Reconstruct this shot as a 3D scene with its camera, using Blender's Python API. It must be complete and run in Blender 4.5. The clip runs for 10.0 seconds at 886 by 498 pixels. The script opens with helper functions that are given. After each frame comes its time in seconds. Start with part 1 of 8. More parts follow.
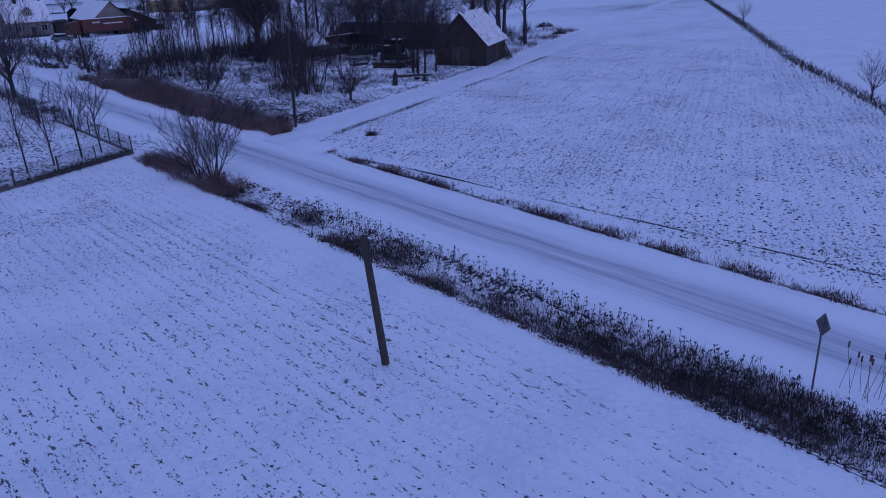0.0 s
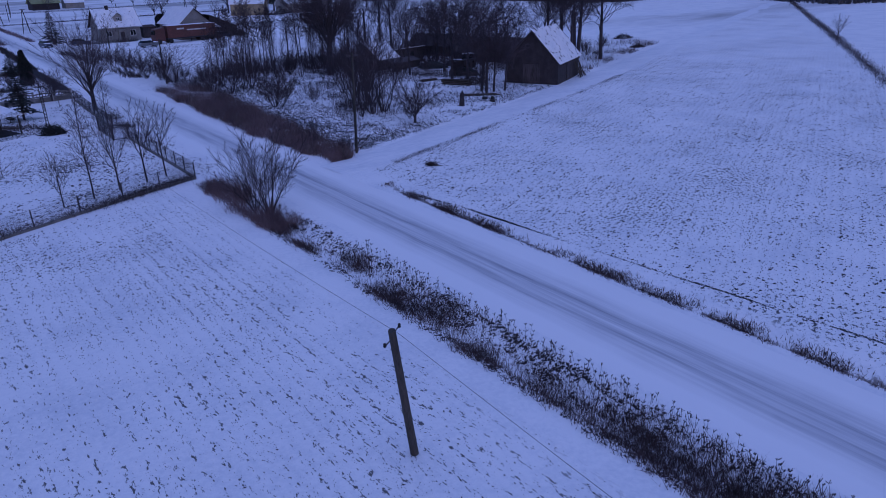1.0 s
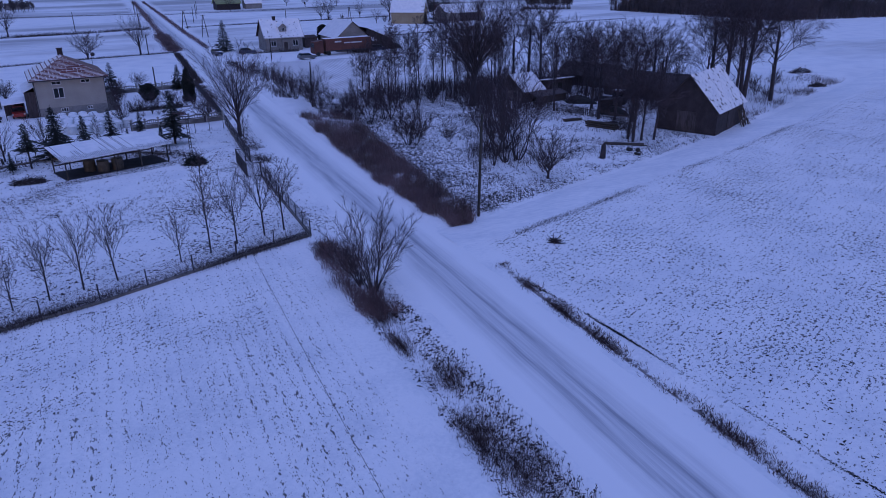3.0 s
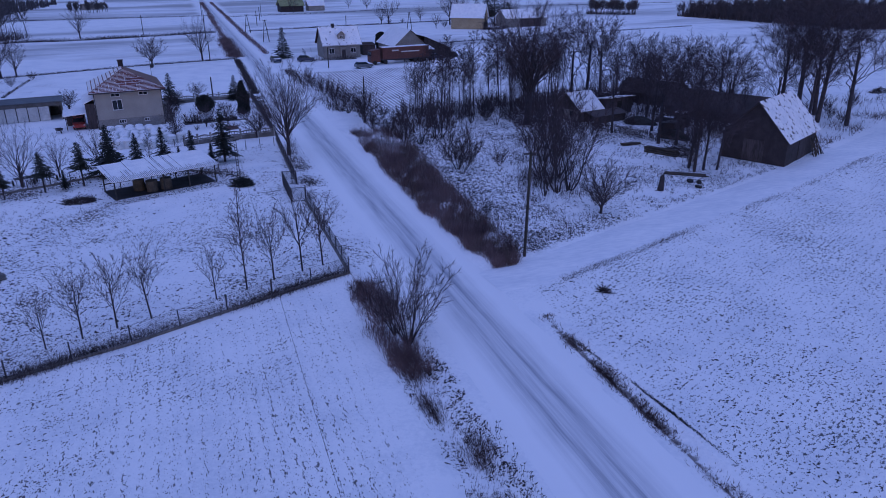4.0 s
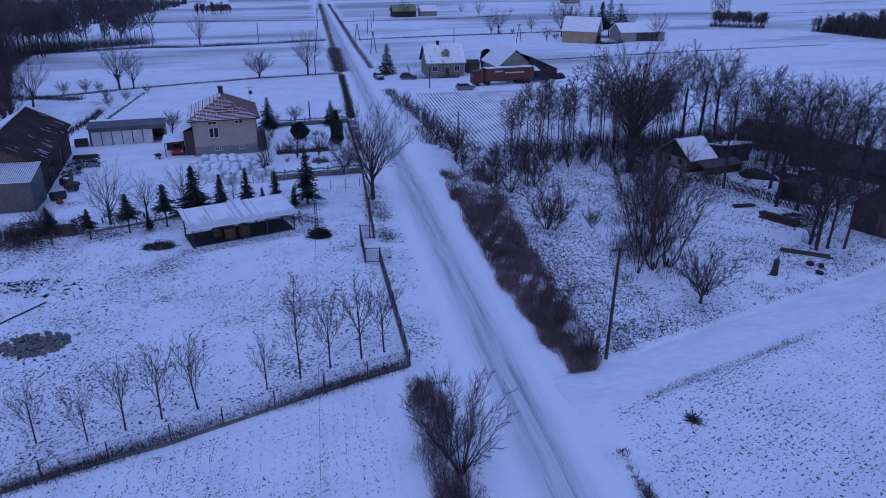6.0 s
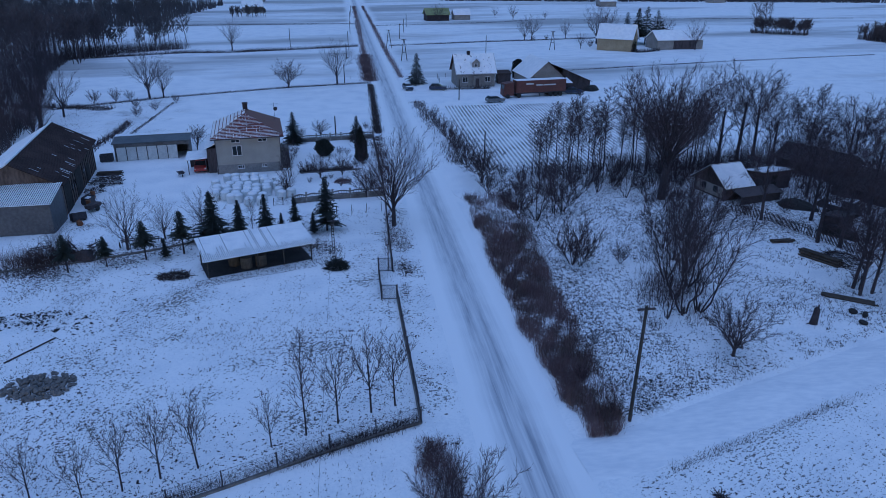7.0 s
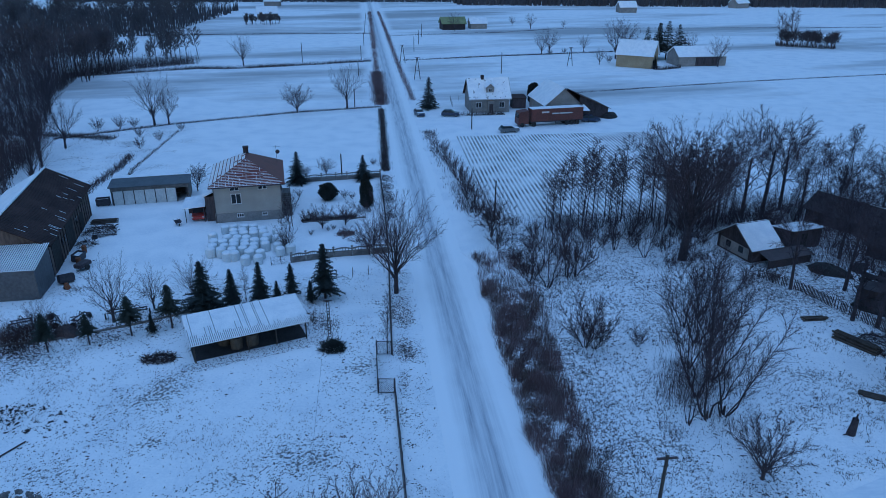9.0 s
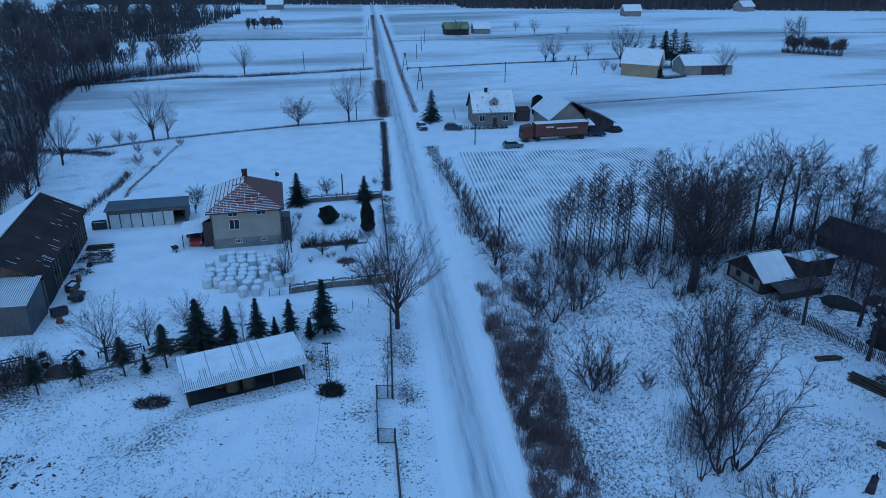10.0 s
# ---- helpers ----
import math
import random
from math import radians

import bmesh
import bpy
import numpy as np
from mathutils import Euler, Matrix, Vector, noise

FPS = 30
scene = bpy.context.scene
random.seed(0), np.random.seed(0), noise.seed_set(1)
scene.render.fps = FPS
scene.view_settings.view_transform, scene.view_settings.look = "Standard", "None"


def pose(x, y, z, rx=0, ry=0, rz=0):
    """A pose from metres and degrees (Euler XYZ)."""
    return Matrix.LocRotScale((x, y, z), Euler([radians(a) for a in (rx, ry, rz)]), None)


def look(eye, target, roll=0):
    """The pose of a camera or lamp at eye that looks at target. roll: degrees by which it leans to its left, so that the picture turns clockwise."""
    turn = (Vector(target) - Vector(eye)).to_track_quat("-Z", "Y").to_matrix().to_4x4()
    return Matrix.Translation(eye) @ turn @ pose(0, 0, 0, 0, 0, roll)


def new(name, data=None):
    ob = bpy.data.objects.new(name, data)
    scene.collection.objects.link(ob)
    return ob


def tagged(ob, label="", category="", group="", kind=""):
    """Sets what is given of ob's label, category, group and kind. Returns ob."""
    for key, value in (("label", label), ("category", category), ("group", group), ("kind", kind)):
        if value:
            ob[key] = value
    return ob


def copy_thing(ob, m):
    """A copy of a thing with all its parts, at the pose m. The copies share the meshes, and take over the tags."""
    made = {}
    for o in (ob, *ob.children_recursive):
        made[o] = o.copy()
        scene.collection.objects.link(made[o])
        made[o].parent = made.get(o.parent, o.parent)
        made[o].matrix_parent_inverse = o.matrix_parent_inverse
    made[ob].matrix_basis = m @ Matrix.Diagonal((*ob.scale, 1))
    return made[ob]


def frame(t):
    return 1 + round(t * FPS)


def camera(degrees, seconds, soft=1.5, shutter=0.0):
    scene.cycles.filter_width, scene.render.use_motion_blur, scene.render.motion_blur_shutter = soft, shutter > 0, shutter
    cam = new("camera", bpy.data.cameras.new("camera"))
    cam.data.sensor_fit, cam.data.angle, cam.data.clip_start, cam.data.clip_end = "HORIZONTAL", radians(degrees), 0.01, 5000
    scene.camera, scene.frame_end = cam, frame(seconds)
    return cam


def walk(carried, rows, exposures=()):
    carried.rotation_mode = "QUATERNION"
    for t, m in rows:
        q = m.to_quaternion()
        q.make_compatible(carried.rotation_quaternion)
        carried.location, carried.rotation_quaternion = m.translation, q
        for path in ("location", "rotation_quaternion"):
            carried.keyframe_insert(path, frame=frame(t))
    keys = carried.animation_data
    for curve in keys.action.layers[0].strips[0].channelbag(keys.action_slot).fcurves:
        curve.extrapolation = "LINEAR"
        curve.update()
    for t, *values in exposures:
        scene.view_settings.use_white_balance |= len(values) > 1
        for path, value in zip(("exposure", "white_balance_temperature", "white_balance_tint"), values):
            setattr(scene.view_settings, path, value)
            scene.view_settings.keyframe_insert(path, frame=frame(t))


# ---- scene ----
cam = camera(64.5, 10.0, soft=0.5)
PATH = [
    (0, (-26.658, -57.564, 13.561), (-25.391, -56.213, 12.806), -1.4),
    (0.5, (-25.394, -57.058, 14.652), (-24.193, -55.649, 13.895), -1.4),
    (1, (-24.104, -56.399, 15.765), (-22.989, -54.92, 15.01), -1.3),
    (1.5, (-22.861, -55.611, 16.897), (-21.851, -54.059, 16.141), -1.0),
    (2, (-21.531, -54.668, 18.003), (-20.614, -53.059, 17.249), -0.8),
    (2.5, (-20.285, -53.597, 18.996), (-19.442, -51.947, 18.242), -0.6),
    (4, (-16.814, -49.557, 22.269), (-16.188, -47.815, 21.511), -0.3),
    (4.5, (-15.786, -48.075, 23.375), (-15.233, -46.31, 22.615), -0.2),
    (5, (-14.698, -46.537, 24.63), (-14.218, -44.752, 23.867), -0.1),
    (5.5, (-13.706, -45.066, 25.797), (-13.293, -43.265, 25.03), -0.0),
    (6, (-12.72, -43.314, 27.019), (-12.372, -41.5, 26.251), 0.1),
    (7.5, (-10.354, -37.962, 30.763), (-10.115, -36.134, 29.988), 0.2),
    (8, (-9.737, -36.011, 32.214), (-9.509, -34.183, 31.436), 0.2),
    (8.5, (-9.236, -34.229, 33.592), (-9.017, -32.401, 32.811), 0.1),
    (9, (-8.847, -32.307, 35.014), (-8.633, -30.48, 34.23), 0.2),
    (9.5, (-8.641, -30.575, 36.262), (-8.43, -28.747, 35.476), 0.2),
    (10, (-8.437, -28.868, 37.704), (-8.231, -27.041, 36.916), 0.2),
]
EXPOSURES = [(0.0, -0.05, 4850, 48), (2.5, 0.08, 4880, 47), (4.5, 0.19, 4880, 46), (6.2, 0.28, 4840, 40), (7.3, 0.32, 4600, 12), (8.5, 0.41, 4460, 7), (10.0, 0.41, 4320, 1)]
walk(cam, [(t, look(eye, target, roll)) for t, eye, target, roll in PATH], EXPOSURES)

# ---- light: an overcast winter dusk ----
world = bpy.data.worlds.new("dusk_sky")
scene.world = world
world.use_nodes = True
wn, wl = world.node_tree.nodes, world.node_tree.links
sky = wn.new("ShaderNodeTexSky")
sky.sky_type, sky.sun_disc = "NISHITA", False
sky.sun_elevation, sky.sun_rotation = radians(6.0), radians(200.0)
sky.air_density, sky.dust_density, sky.ozone_density = 1.0, 0.6, 2.0
wl.new(sky.outputs["Color"], wn["Background"].inputs["Color"])
wn["Background"].inputs["Strength"].default_value = 0.08
sun = new("sun", bpy.data.lights.new("sun", "SUN"))
sun.data.energy, sun.data.angle, sun.data.color = 0.85, radians(100.0), (0.66, 0.79, 1.0)
sun.matrix_basis = look((0, 0, 60), (3, 9, 0))


# ---- materials ----
def shader(name):
    m = bpy.data.materials.new(name)
    m.use_nodes = True
    return m, m.node_tree.nodes, m.node_tree.links, m.node_tree.nodes["Principled BSDF"]


def mixed(name, dark, light, scale, rough=0.85, bump=0.3, detail=6.0, fine=None, metal=0.0, spread=0.25, bump_dist=0.03, stretch=None):
    """Two tones broken up by noise at two scales, with relief."""
    m, n, l, b = shader(name)
    co = n.new("ShaderNodeTexCoord")
    src = co.outputs["Object"]
    if stretch:
        mp = n.new("ShaderNodeMapping")
        mp.inputs["Scale"].default_value = stretch
        l.new(src, mp.inputs["Vector"])
        src = mp.outputs["Vector"]
    t1, t2 = n.new("ShaderNodeTexNoise"), n.new("ShaderNodeTexNoise")
    t1.inputs["Scale"].default_value, t1.inputs["Detail"].default_value = scale, detail
    t2.inputs["Scale"].default_value, t2.inputs["Detail"].default_value = fine or scale * 7, 4.0
    l.new(src, t1.inputs["Vector"])
    l.new(src, t2.inputs["Vector"])
    add = n.new("ShaderNodeMath")
    add.operation = "ADD"
    l.new(t1.outputs["Fac"], add.inputs[0])
    l.new(t2.outputs["Fac"], add.inputs[1])
    info = n.new("ShaderNodeObjectInfo")
    rnd = n.new("ShaderNodeMath")
    rnd.operation = "MULTIPLY_ADD"
    rnd.inputs[1].default_value, rnd.inputs[2].default_value = 0.2, -0.1
    l.new(info.outputs["Random"], rnd.inputs[0])
    add2 = n.new("ShaderNodeMath")
    add2.operation = "ADD"
    l.new(add.outputs[0], add2.inputs[0])
    l.new(rnd.outputs[0], add2.inputs[1])
    mr = n.new("ShaderNodeMapRange")
    mr.inputs["From Min"].default_value, mr.inputs["From Max"].default_value = 1.0 - spread, 1.0 + spread
    l.new(add2.outputs[0], mr.inputs["Value"])
    mix = n.new("ShaderNodeMix")
    mix.data_type = "RGBA"
    mix.inputs[6].default_value, mix.inputs[7].default_value = (*dark, 1), (*light, 1)
    l.new(mr.outputs["Result"], mix.inputs[0])
    l.new(mix.outputs[2], b.inputs["Base Color"])
    b.inputs["Roughness"].default_value, b.inputs["Metallic"].default_value = rough, metal
    bp = n.new("ShaderNodeBump")
    bp.inputs["Strength"].default_value, bp.inputs["Distance"].default_value = bump, bump_dist
    l.new(add.outputs[0], bp.inputs["Height"])
    l.new(bp.outputs["Normal"], b.inputs["Normal"])
    return m


SNOW, SNOW_DULL = (0.90, 0.91, 0.92), (0.74, 0.77, 0.81)
SOIL = (0.030, 0.030, 0.034)

bark = mixed("bark", (0.026, 0.022, 0.0273), (0.068, 0.058, 0.0689), 2.5, bump=0.6)
bark_pale = mixed("young_bark", (0.028, 0.025, 0.0299), (0.075, 0.066, 0.0754), 2.5, bump=0.4)
twig = mixed("twig_bark", (0.032, 0.025, 0.031), (0.080, 0.060, 0.070), 0.8, bump=0.0)
ditch_brown = mixed("ditch_growth", (0.034, 0.024, 0.026), (0.12, 0.082, 0.0806), 0.7, bump=0.0, fine=6.0)
stalks_pale = mixed("pale_dead_stalks", (0.09, 0.075, 0.062), (0.24, 0.20, 0.165), 0.6, bump=0.0, fine=6.0)
needles = mixed("spruce_needles", (0.009, 0.013, 0.014), (0.022, 0.031, 0.028), 1.4, rough=0.7, bump=0.0)
needles_olive = mixed("pine_needles", (0.014, 0.020, 0.016), (0.036, 0.044, 0.032), 1.4, rough=0.7, bump=0.0)
dry_grass = mixed("dry_grass", (0.04, 0.03, 0.0286), (0.14, 0.105, 0.091), 0.45, bump=0.0, fine=6.0)
bramble = mixed("bramble", (0.075, 0.052, 0.056), (0.23, 0.16, 0.165), 0.35, bump=0.0, fine=5.0)
weeds = mixed("dead_weeds", (0.022, 0.018, 0.0208), (0.075, 0.06, 0.0624), 0.5, bump=0.0, fine=5.0)
clod_soil = mixed("frozen_soil", (0.012, 0.012, 0.013), (0.038, 0.036, 0.037), 1.0, bump=0.3, fine=9.0)
snow_plain = mixed("settled_snow", SNOW_DULL, SNOW, 0.7, rough=0.65, bump=0.25, fine=5.0)
roof_snow = mixed("roof_snow", (0.72, 0.75, 0.79), SNOW, 0.9, rough=0.65, bump=0.3, fine=8.0)
pole_wood = mixed("weathered_pole_wood", (0.025, 0.023, 0.021), (0.07, 0.063, 0.056), 3.0, bump=0.5, stretch=(1, 1, 0.12))
timber = mixed("weathered_boards", (0.03, 0.025, 0.0273), (0.085, 0.07, 0.0754), 1.2, bump=0.5, stretch=(1, 1, 0.2))
brown_wall = mixed("brown_wall_boards", (0.07, 0.052, 0.043), (0.19, 0.145, 0.12), 0.6, bump=0.5, stretch=(1, 1, 0.3))
log_wood = mixed("cut_logs", (0.03, 0.025, 0.021), (0.09, 0.075, 0.06), 2.0, bump=0.5)
iron = mixed("dark_painted_iron", (0.02, 0.02, 0.0286), (0.06, 0.055, 0.065), 4.0, rough=0.55, bump=0.2)
concrete = mixed("old_concrete", (0.18, 0.175, 0.165), (0.36, 0.35, 0.33), 1.5, bump=0.4)
concrete_dark = mixed("damp_concrete", (0.10, 0.095, 0.09), (0.22, 0.21, 0.20), 1.5, bump=0.4)
plaster = mixed("beige_render", (0.31, 0.30, 0.27), (0.41, 0.395, 0.36), 0.5, bump=0.25, fine=20.0)
plaster_yellow = mixed("ochre_render", (0.30, 0.235, 0.14), (0.42, 0.34, 0.22), 0.4, bump=0.2)
plaster_grey = mixed("grey_render", (0.20, 0.19, 0.175), (0.32, 0.30, 0.28), 0.5, bump=0.3)
plinth_grey = mixed("grey_plinth", (0.17, 0.165, 0.16), (0.27, 0.26, 0.25), 0.9, bump=0.4)
brick_dark = mixed("sooty_brick", (0.02, 0.017, 0.0208), (0.048, 0.038, 0.0429), 1.3, bump=0.5, fine=14.0)
barn_roof = mixed("old_fibre_cement", (0.024, 0.017, 0.0169), (0.07, 0.046, 0.0429), 0.35, rough=0.95, bump=0.5, fine=6.0)
rust = mixed("rusty_sheet", (0.09, 0.04, 0.02), (0.24, 0.10, 0.045), 0.5, rough=0.8, bump=0.4)
thatch = mixed("mossy_old_roof", (0.03, 0.026, 0.0286), (0.085, 0.07, 0.0715), 0.5, bump=0.6, fine=7.0)
red_roof = mixed("oxblood_roof_tiles", (0.075, 0.020, 0.016), (0.15, 0.036, 0.027), 0.8, rough=0.5, bump=0.4, fine=7.0)
zinc = mixed("zinc_sheet", (0.30, 0.32, 0.34), (0.52, 0.54, 0.56), 0.6, rough=0.45, bump=0.2, metal=0.3)
dusted_roof = mixed("snow_dusted_roof", (0.10, 0.10, 0.10), (0.5, 0.52, 0.55), 0.8, bump=0.4, fine=3.0, spread=0.35)
sheet_grey = mixed("galvanised_cladding", (0.065, 0.07, 0.08), (0.12, 0.127, 0.14), 0.4, rough=0.5, bump=0.2, metal=0.2)
panel_white = mixed("pale_door_panel", (0.5, 0.5, 0.48), (0.68, 0.68, 0.65), 0.7, rough=0.5, bump=0.1)
# near-black tone: the gloom inside a doorway, put into the colour
doorway_shade = mixed("painted_doorway_shade", (0.015, 0.015, 0.015), (0.04, 0.038, 0.035), 1.0, bump=0.1)
film_white = mixed("white_bale_film", (0.55, 0.58, 0.59), (0.72, 0.75, 0.75), 1.6, rough=0.35, bump=0.35, fine=12.0)
straw = mixed("old_straw", (0.06, 0.052, 0.042), (0.13, 0.11, 0.085), 2.0, bump=0.6, fine=20.0)
white_paint = mixed("white_window_paint", (0.6, 0.6, 0.6), (0.75, 0.75, 0.74), 2.0, rough=0.5, bump=0.05)
car_red = mixed("red_car_paint", (0.22, 0.02, 0.015), (0.34, 0.035, 0.025), 0.6, rough=0.3, bump=0.0)
car_blue = mixed("dark_blue_car_paint", (0.02, 0.03, 0.06), (0.035, 0.05, 0.10), 0.6, rough=0.3, bump=0.0)
car_grey = mixed("grey_car_paint", (0.10, 0.11, 0.12), (0.17, 0.18, 0.19), 0.6, rough=0.3, bump=0.0)
tarp_red = mixed("brick_red_tarpaulin", (0.085, 0.03, 0.022), (0.14, 0.048, 0.036), 0.5, rough=0.55, bump=0.3)
lettering = mixed("pale_lettering", (0.5, 0.5, 0.48), (0.6, 0.6, 0.58), 2.0, rough=0.5, bump=0.0)
rubber = mixed("tyre_rubber", (0.012, 0.012, 0.012), (0.03, 0.03, 0.03), 5.0, rough=0.8, bump=0.2)
lime_roof = mixed("lime_green_roof", (0.16, 0.19, 0.06), (0.30, 0.33, 0.16), 0.5, rough=0.5, bump=0.1)
sign_back = mixed("grey_sign_back", (0.12, 0.125, 0.13), (0.22, 0.225, 0.23), 3.0, rough=0.5, bump=0.1, metal=0.3)

glass, gn, gl, gb = shader("window_glass")
gb.inputs["Base Color"].default_value = (0.02, 0.025, 0.03, 1)
gb.inputs["Roughness"].default_value = 0.08


def ground_material():
    """Snow over fields: the zone masks tell where soil, stubble or grass pokes through it."""
    m, n, l, b = shader("snow_covered_land")
    co = n.new("ShaderNodeTexCoord")

    def zone(name):
        a = n.new("ShaderNodeAttribute")
        a.attribute_name = name
        return a.outputs["Fac"]

    def op(kind, a, c, clamp=False):
        x = n.new("ShaderNodeMath")
        x.operation, x.use_clamp = kind, clamp
        for k, s in enumerate((a, c)):
            if isinstance(s, (int, float)):
                x.inputs[k].default_value = s
            else:
                l.new(s, x.inputs[k])
        return x.outputs[0]

    def noise_at(scale, detail=4.0, turn=0.0, stretch=(1, 1, 1), rough=0.55):
        mp = n.new("ShaderNodeMapping")
        mp.vector_type = "TEXTURE"
        mp.inputs["Rotation"].default_value = (0, 0, radians(turn))
        mp.inputs["Scale"].default_value = stretch
        l.new(co.outputs["Object"], mp.inputs["Vector"])
        t = n.new("ShaderNodeTexNoise")
        t.inputs["Scale"].default_value, t.inputs["Detail"].default_value, t.inputs["Roughness"].default_value = scale, detail, rough
        l.new(mp.outputs["Vector"], t.inputs["Vector"])
        return t.outputs["Fac"]

    def ramp(s, lo, hi):
        r = n.new("ShaderNodeMapRange")
        r.inputs["From Min"].default_value, r.inputs["From Max"].default_value = lo, hi
        l.new(s, r.inputs["Value"])
        return r.outputs["Result"]

    def rows(turn, pitch):
        mp = n.new("ShaderNodeMapping")
        mp.vector_type = "TEXTURE"
        mp.inputs["Rotation"].default_value = (0, 0, radians(turn))
        l.new(co.outputs["Object"], mp.inputs["Vector"])
        w = n.new("ShaderNodeTexWave")
        w.wave_type, w.bands_direction = "BANDS", "Y"
        w.inputs["Scale"].default_value = 0.314 / pitch
        w.inputs["Distortion"].default_value, w.inputs["Detail"].default_value, w.inputs["Detail Scale"].default_value = 1.2, 2.0, 0.4
        l.new(mp.outputs["Vector"], w.inputs["Vector"])
        return w.outputs["Fac"]

    patch = noise_at(0.09, 3.0)
    # ploughed field: broken dark clods in lines along the field
    plough_rows = rows(PLOUGH_TURN, 0.55)
    p1 = op("ADD", noise_at(5.6, 4.0, PLOUGH_TURN, (1.7, 1, 1), 0.68), op("MULTIPLY", plough_rows, 0.035))
    p1 = op("ADD", p1, op("MULTIPLY", op("SUBTRACT", patch, 0.5), 0.28))
    plough = op("MULTIPLY", ramp(p1, 0.60, 0.64), zone("plough"))
    # stubble: small specks in rows along the road
    s_rows = rows(90.0, 0.72)
    s1 = op("ADD", noise_at(7.5, 4.0, 90.0, (2.6, 1, 1), 0.65), op("MULTIPLY", s_rows, 0.10))
    s1 = op("ADD", s1, op("MULTIPLY", op("SUBTRACT", patch, 0.5), 0.30))
    stubble = op("MULTIPLY", ramp(s1, 0.66, 0.70), zone("stubble"))
    # meadow: grass tips
    g1 = op("ADD", noise_at(3.6, 5.0, rough=0.66), op("MULTIPLY", op("SUBTRACT", noise_at(0.16, 4.0), 0.56), 0.8))
    meadow = op("MULTIPLY", ramp(g1, 0.575, 0.62), zone("meadow"))
    # verges with little snow
    v1 = op("ADD", noise_at(2.6, 5.0, rough=0.7), op("MULTIPLY", op("SUBTRACT", zone("bare"), 0.5), 0.55))
    bare = op("MULTIPLY", ramp(v1, 0.50, 0.62), op("MULTIPLY", zone("bare"), 1.6, True))
    # wind-thinned streaks on far fields
    f1 = noise_at(0.02, 5.0, 8.0, (4.0, 1, 1), 0.6)
    thin = op("MULTIPLY", ramp(f1, 0.47, 0.61), zone("thin"))

    base = n.new("ShaderNodeMix")
    base.data_type = "RGBA"
    base.inputs[6].default_value, base.inputs[7].default_value = (*SNOW_DULL, 1), (*SNOW, 1)
    l.new(ramp(op("ADD", noise_at(0.25, 5.0), op("MULTIPLY", noise_at(4.0, 5.0, rough=0.7), 0.8)), 0.62, 0.98), base.inputs[0])
    out = base.outputs[2]
    for fac, tone, amount in ((thin, (0.26, 0.26, 0.26), 0.75), (meadow, (0.055, 0.050, 0.046), 0.88), (stubble, (0.040, 0.038, 0.037), 0.9), (plough, SOIL, 0.9), (bare, (0.095, 0.072, 0.066), 0.86)):
        mx = n.new("ShaderNodeMix")
        mx.data_type = "RGBA"
        mx.inputs[7].default_value = (*tone, 1)
        l.new(out, mx.inputs[6])
        l.new(op("MULTIPLY", fac, amount, True), mx.inputs[0])
        out = mx.outputs[2]
    l.new(out, b.inputs["Base Color"])
    b.inputs["Roughness"].default_value = 0.7
    relief = op("ADD", op("MULTIPLY", noise_at(0.7, 5.0), 0.8), op("MULTIPLY", noise_at(5.0, 4.0), 0.42))
    relief = op("ADD", relief, op("MULTIPLY", op("MULTIPLY", plough_rows, zone("plough")), 0.18))
    relief = op("ADD", relief, op("MULTIPLY", op("MULTIPLY", s_rows, zone("stubble")), 0.30))
    bp = n.new("ShaderNodeBump")
    bp.inputs["Strength"].default_value, bp.inputs["Distance"].default_value = 0.7, 0.12
    l.new(relief, bp.inputs["Height"])
    l.new(bp.outputs["Normal"], b.inputs["Normal"])
    return m


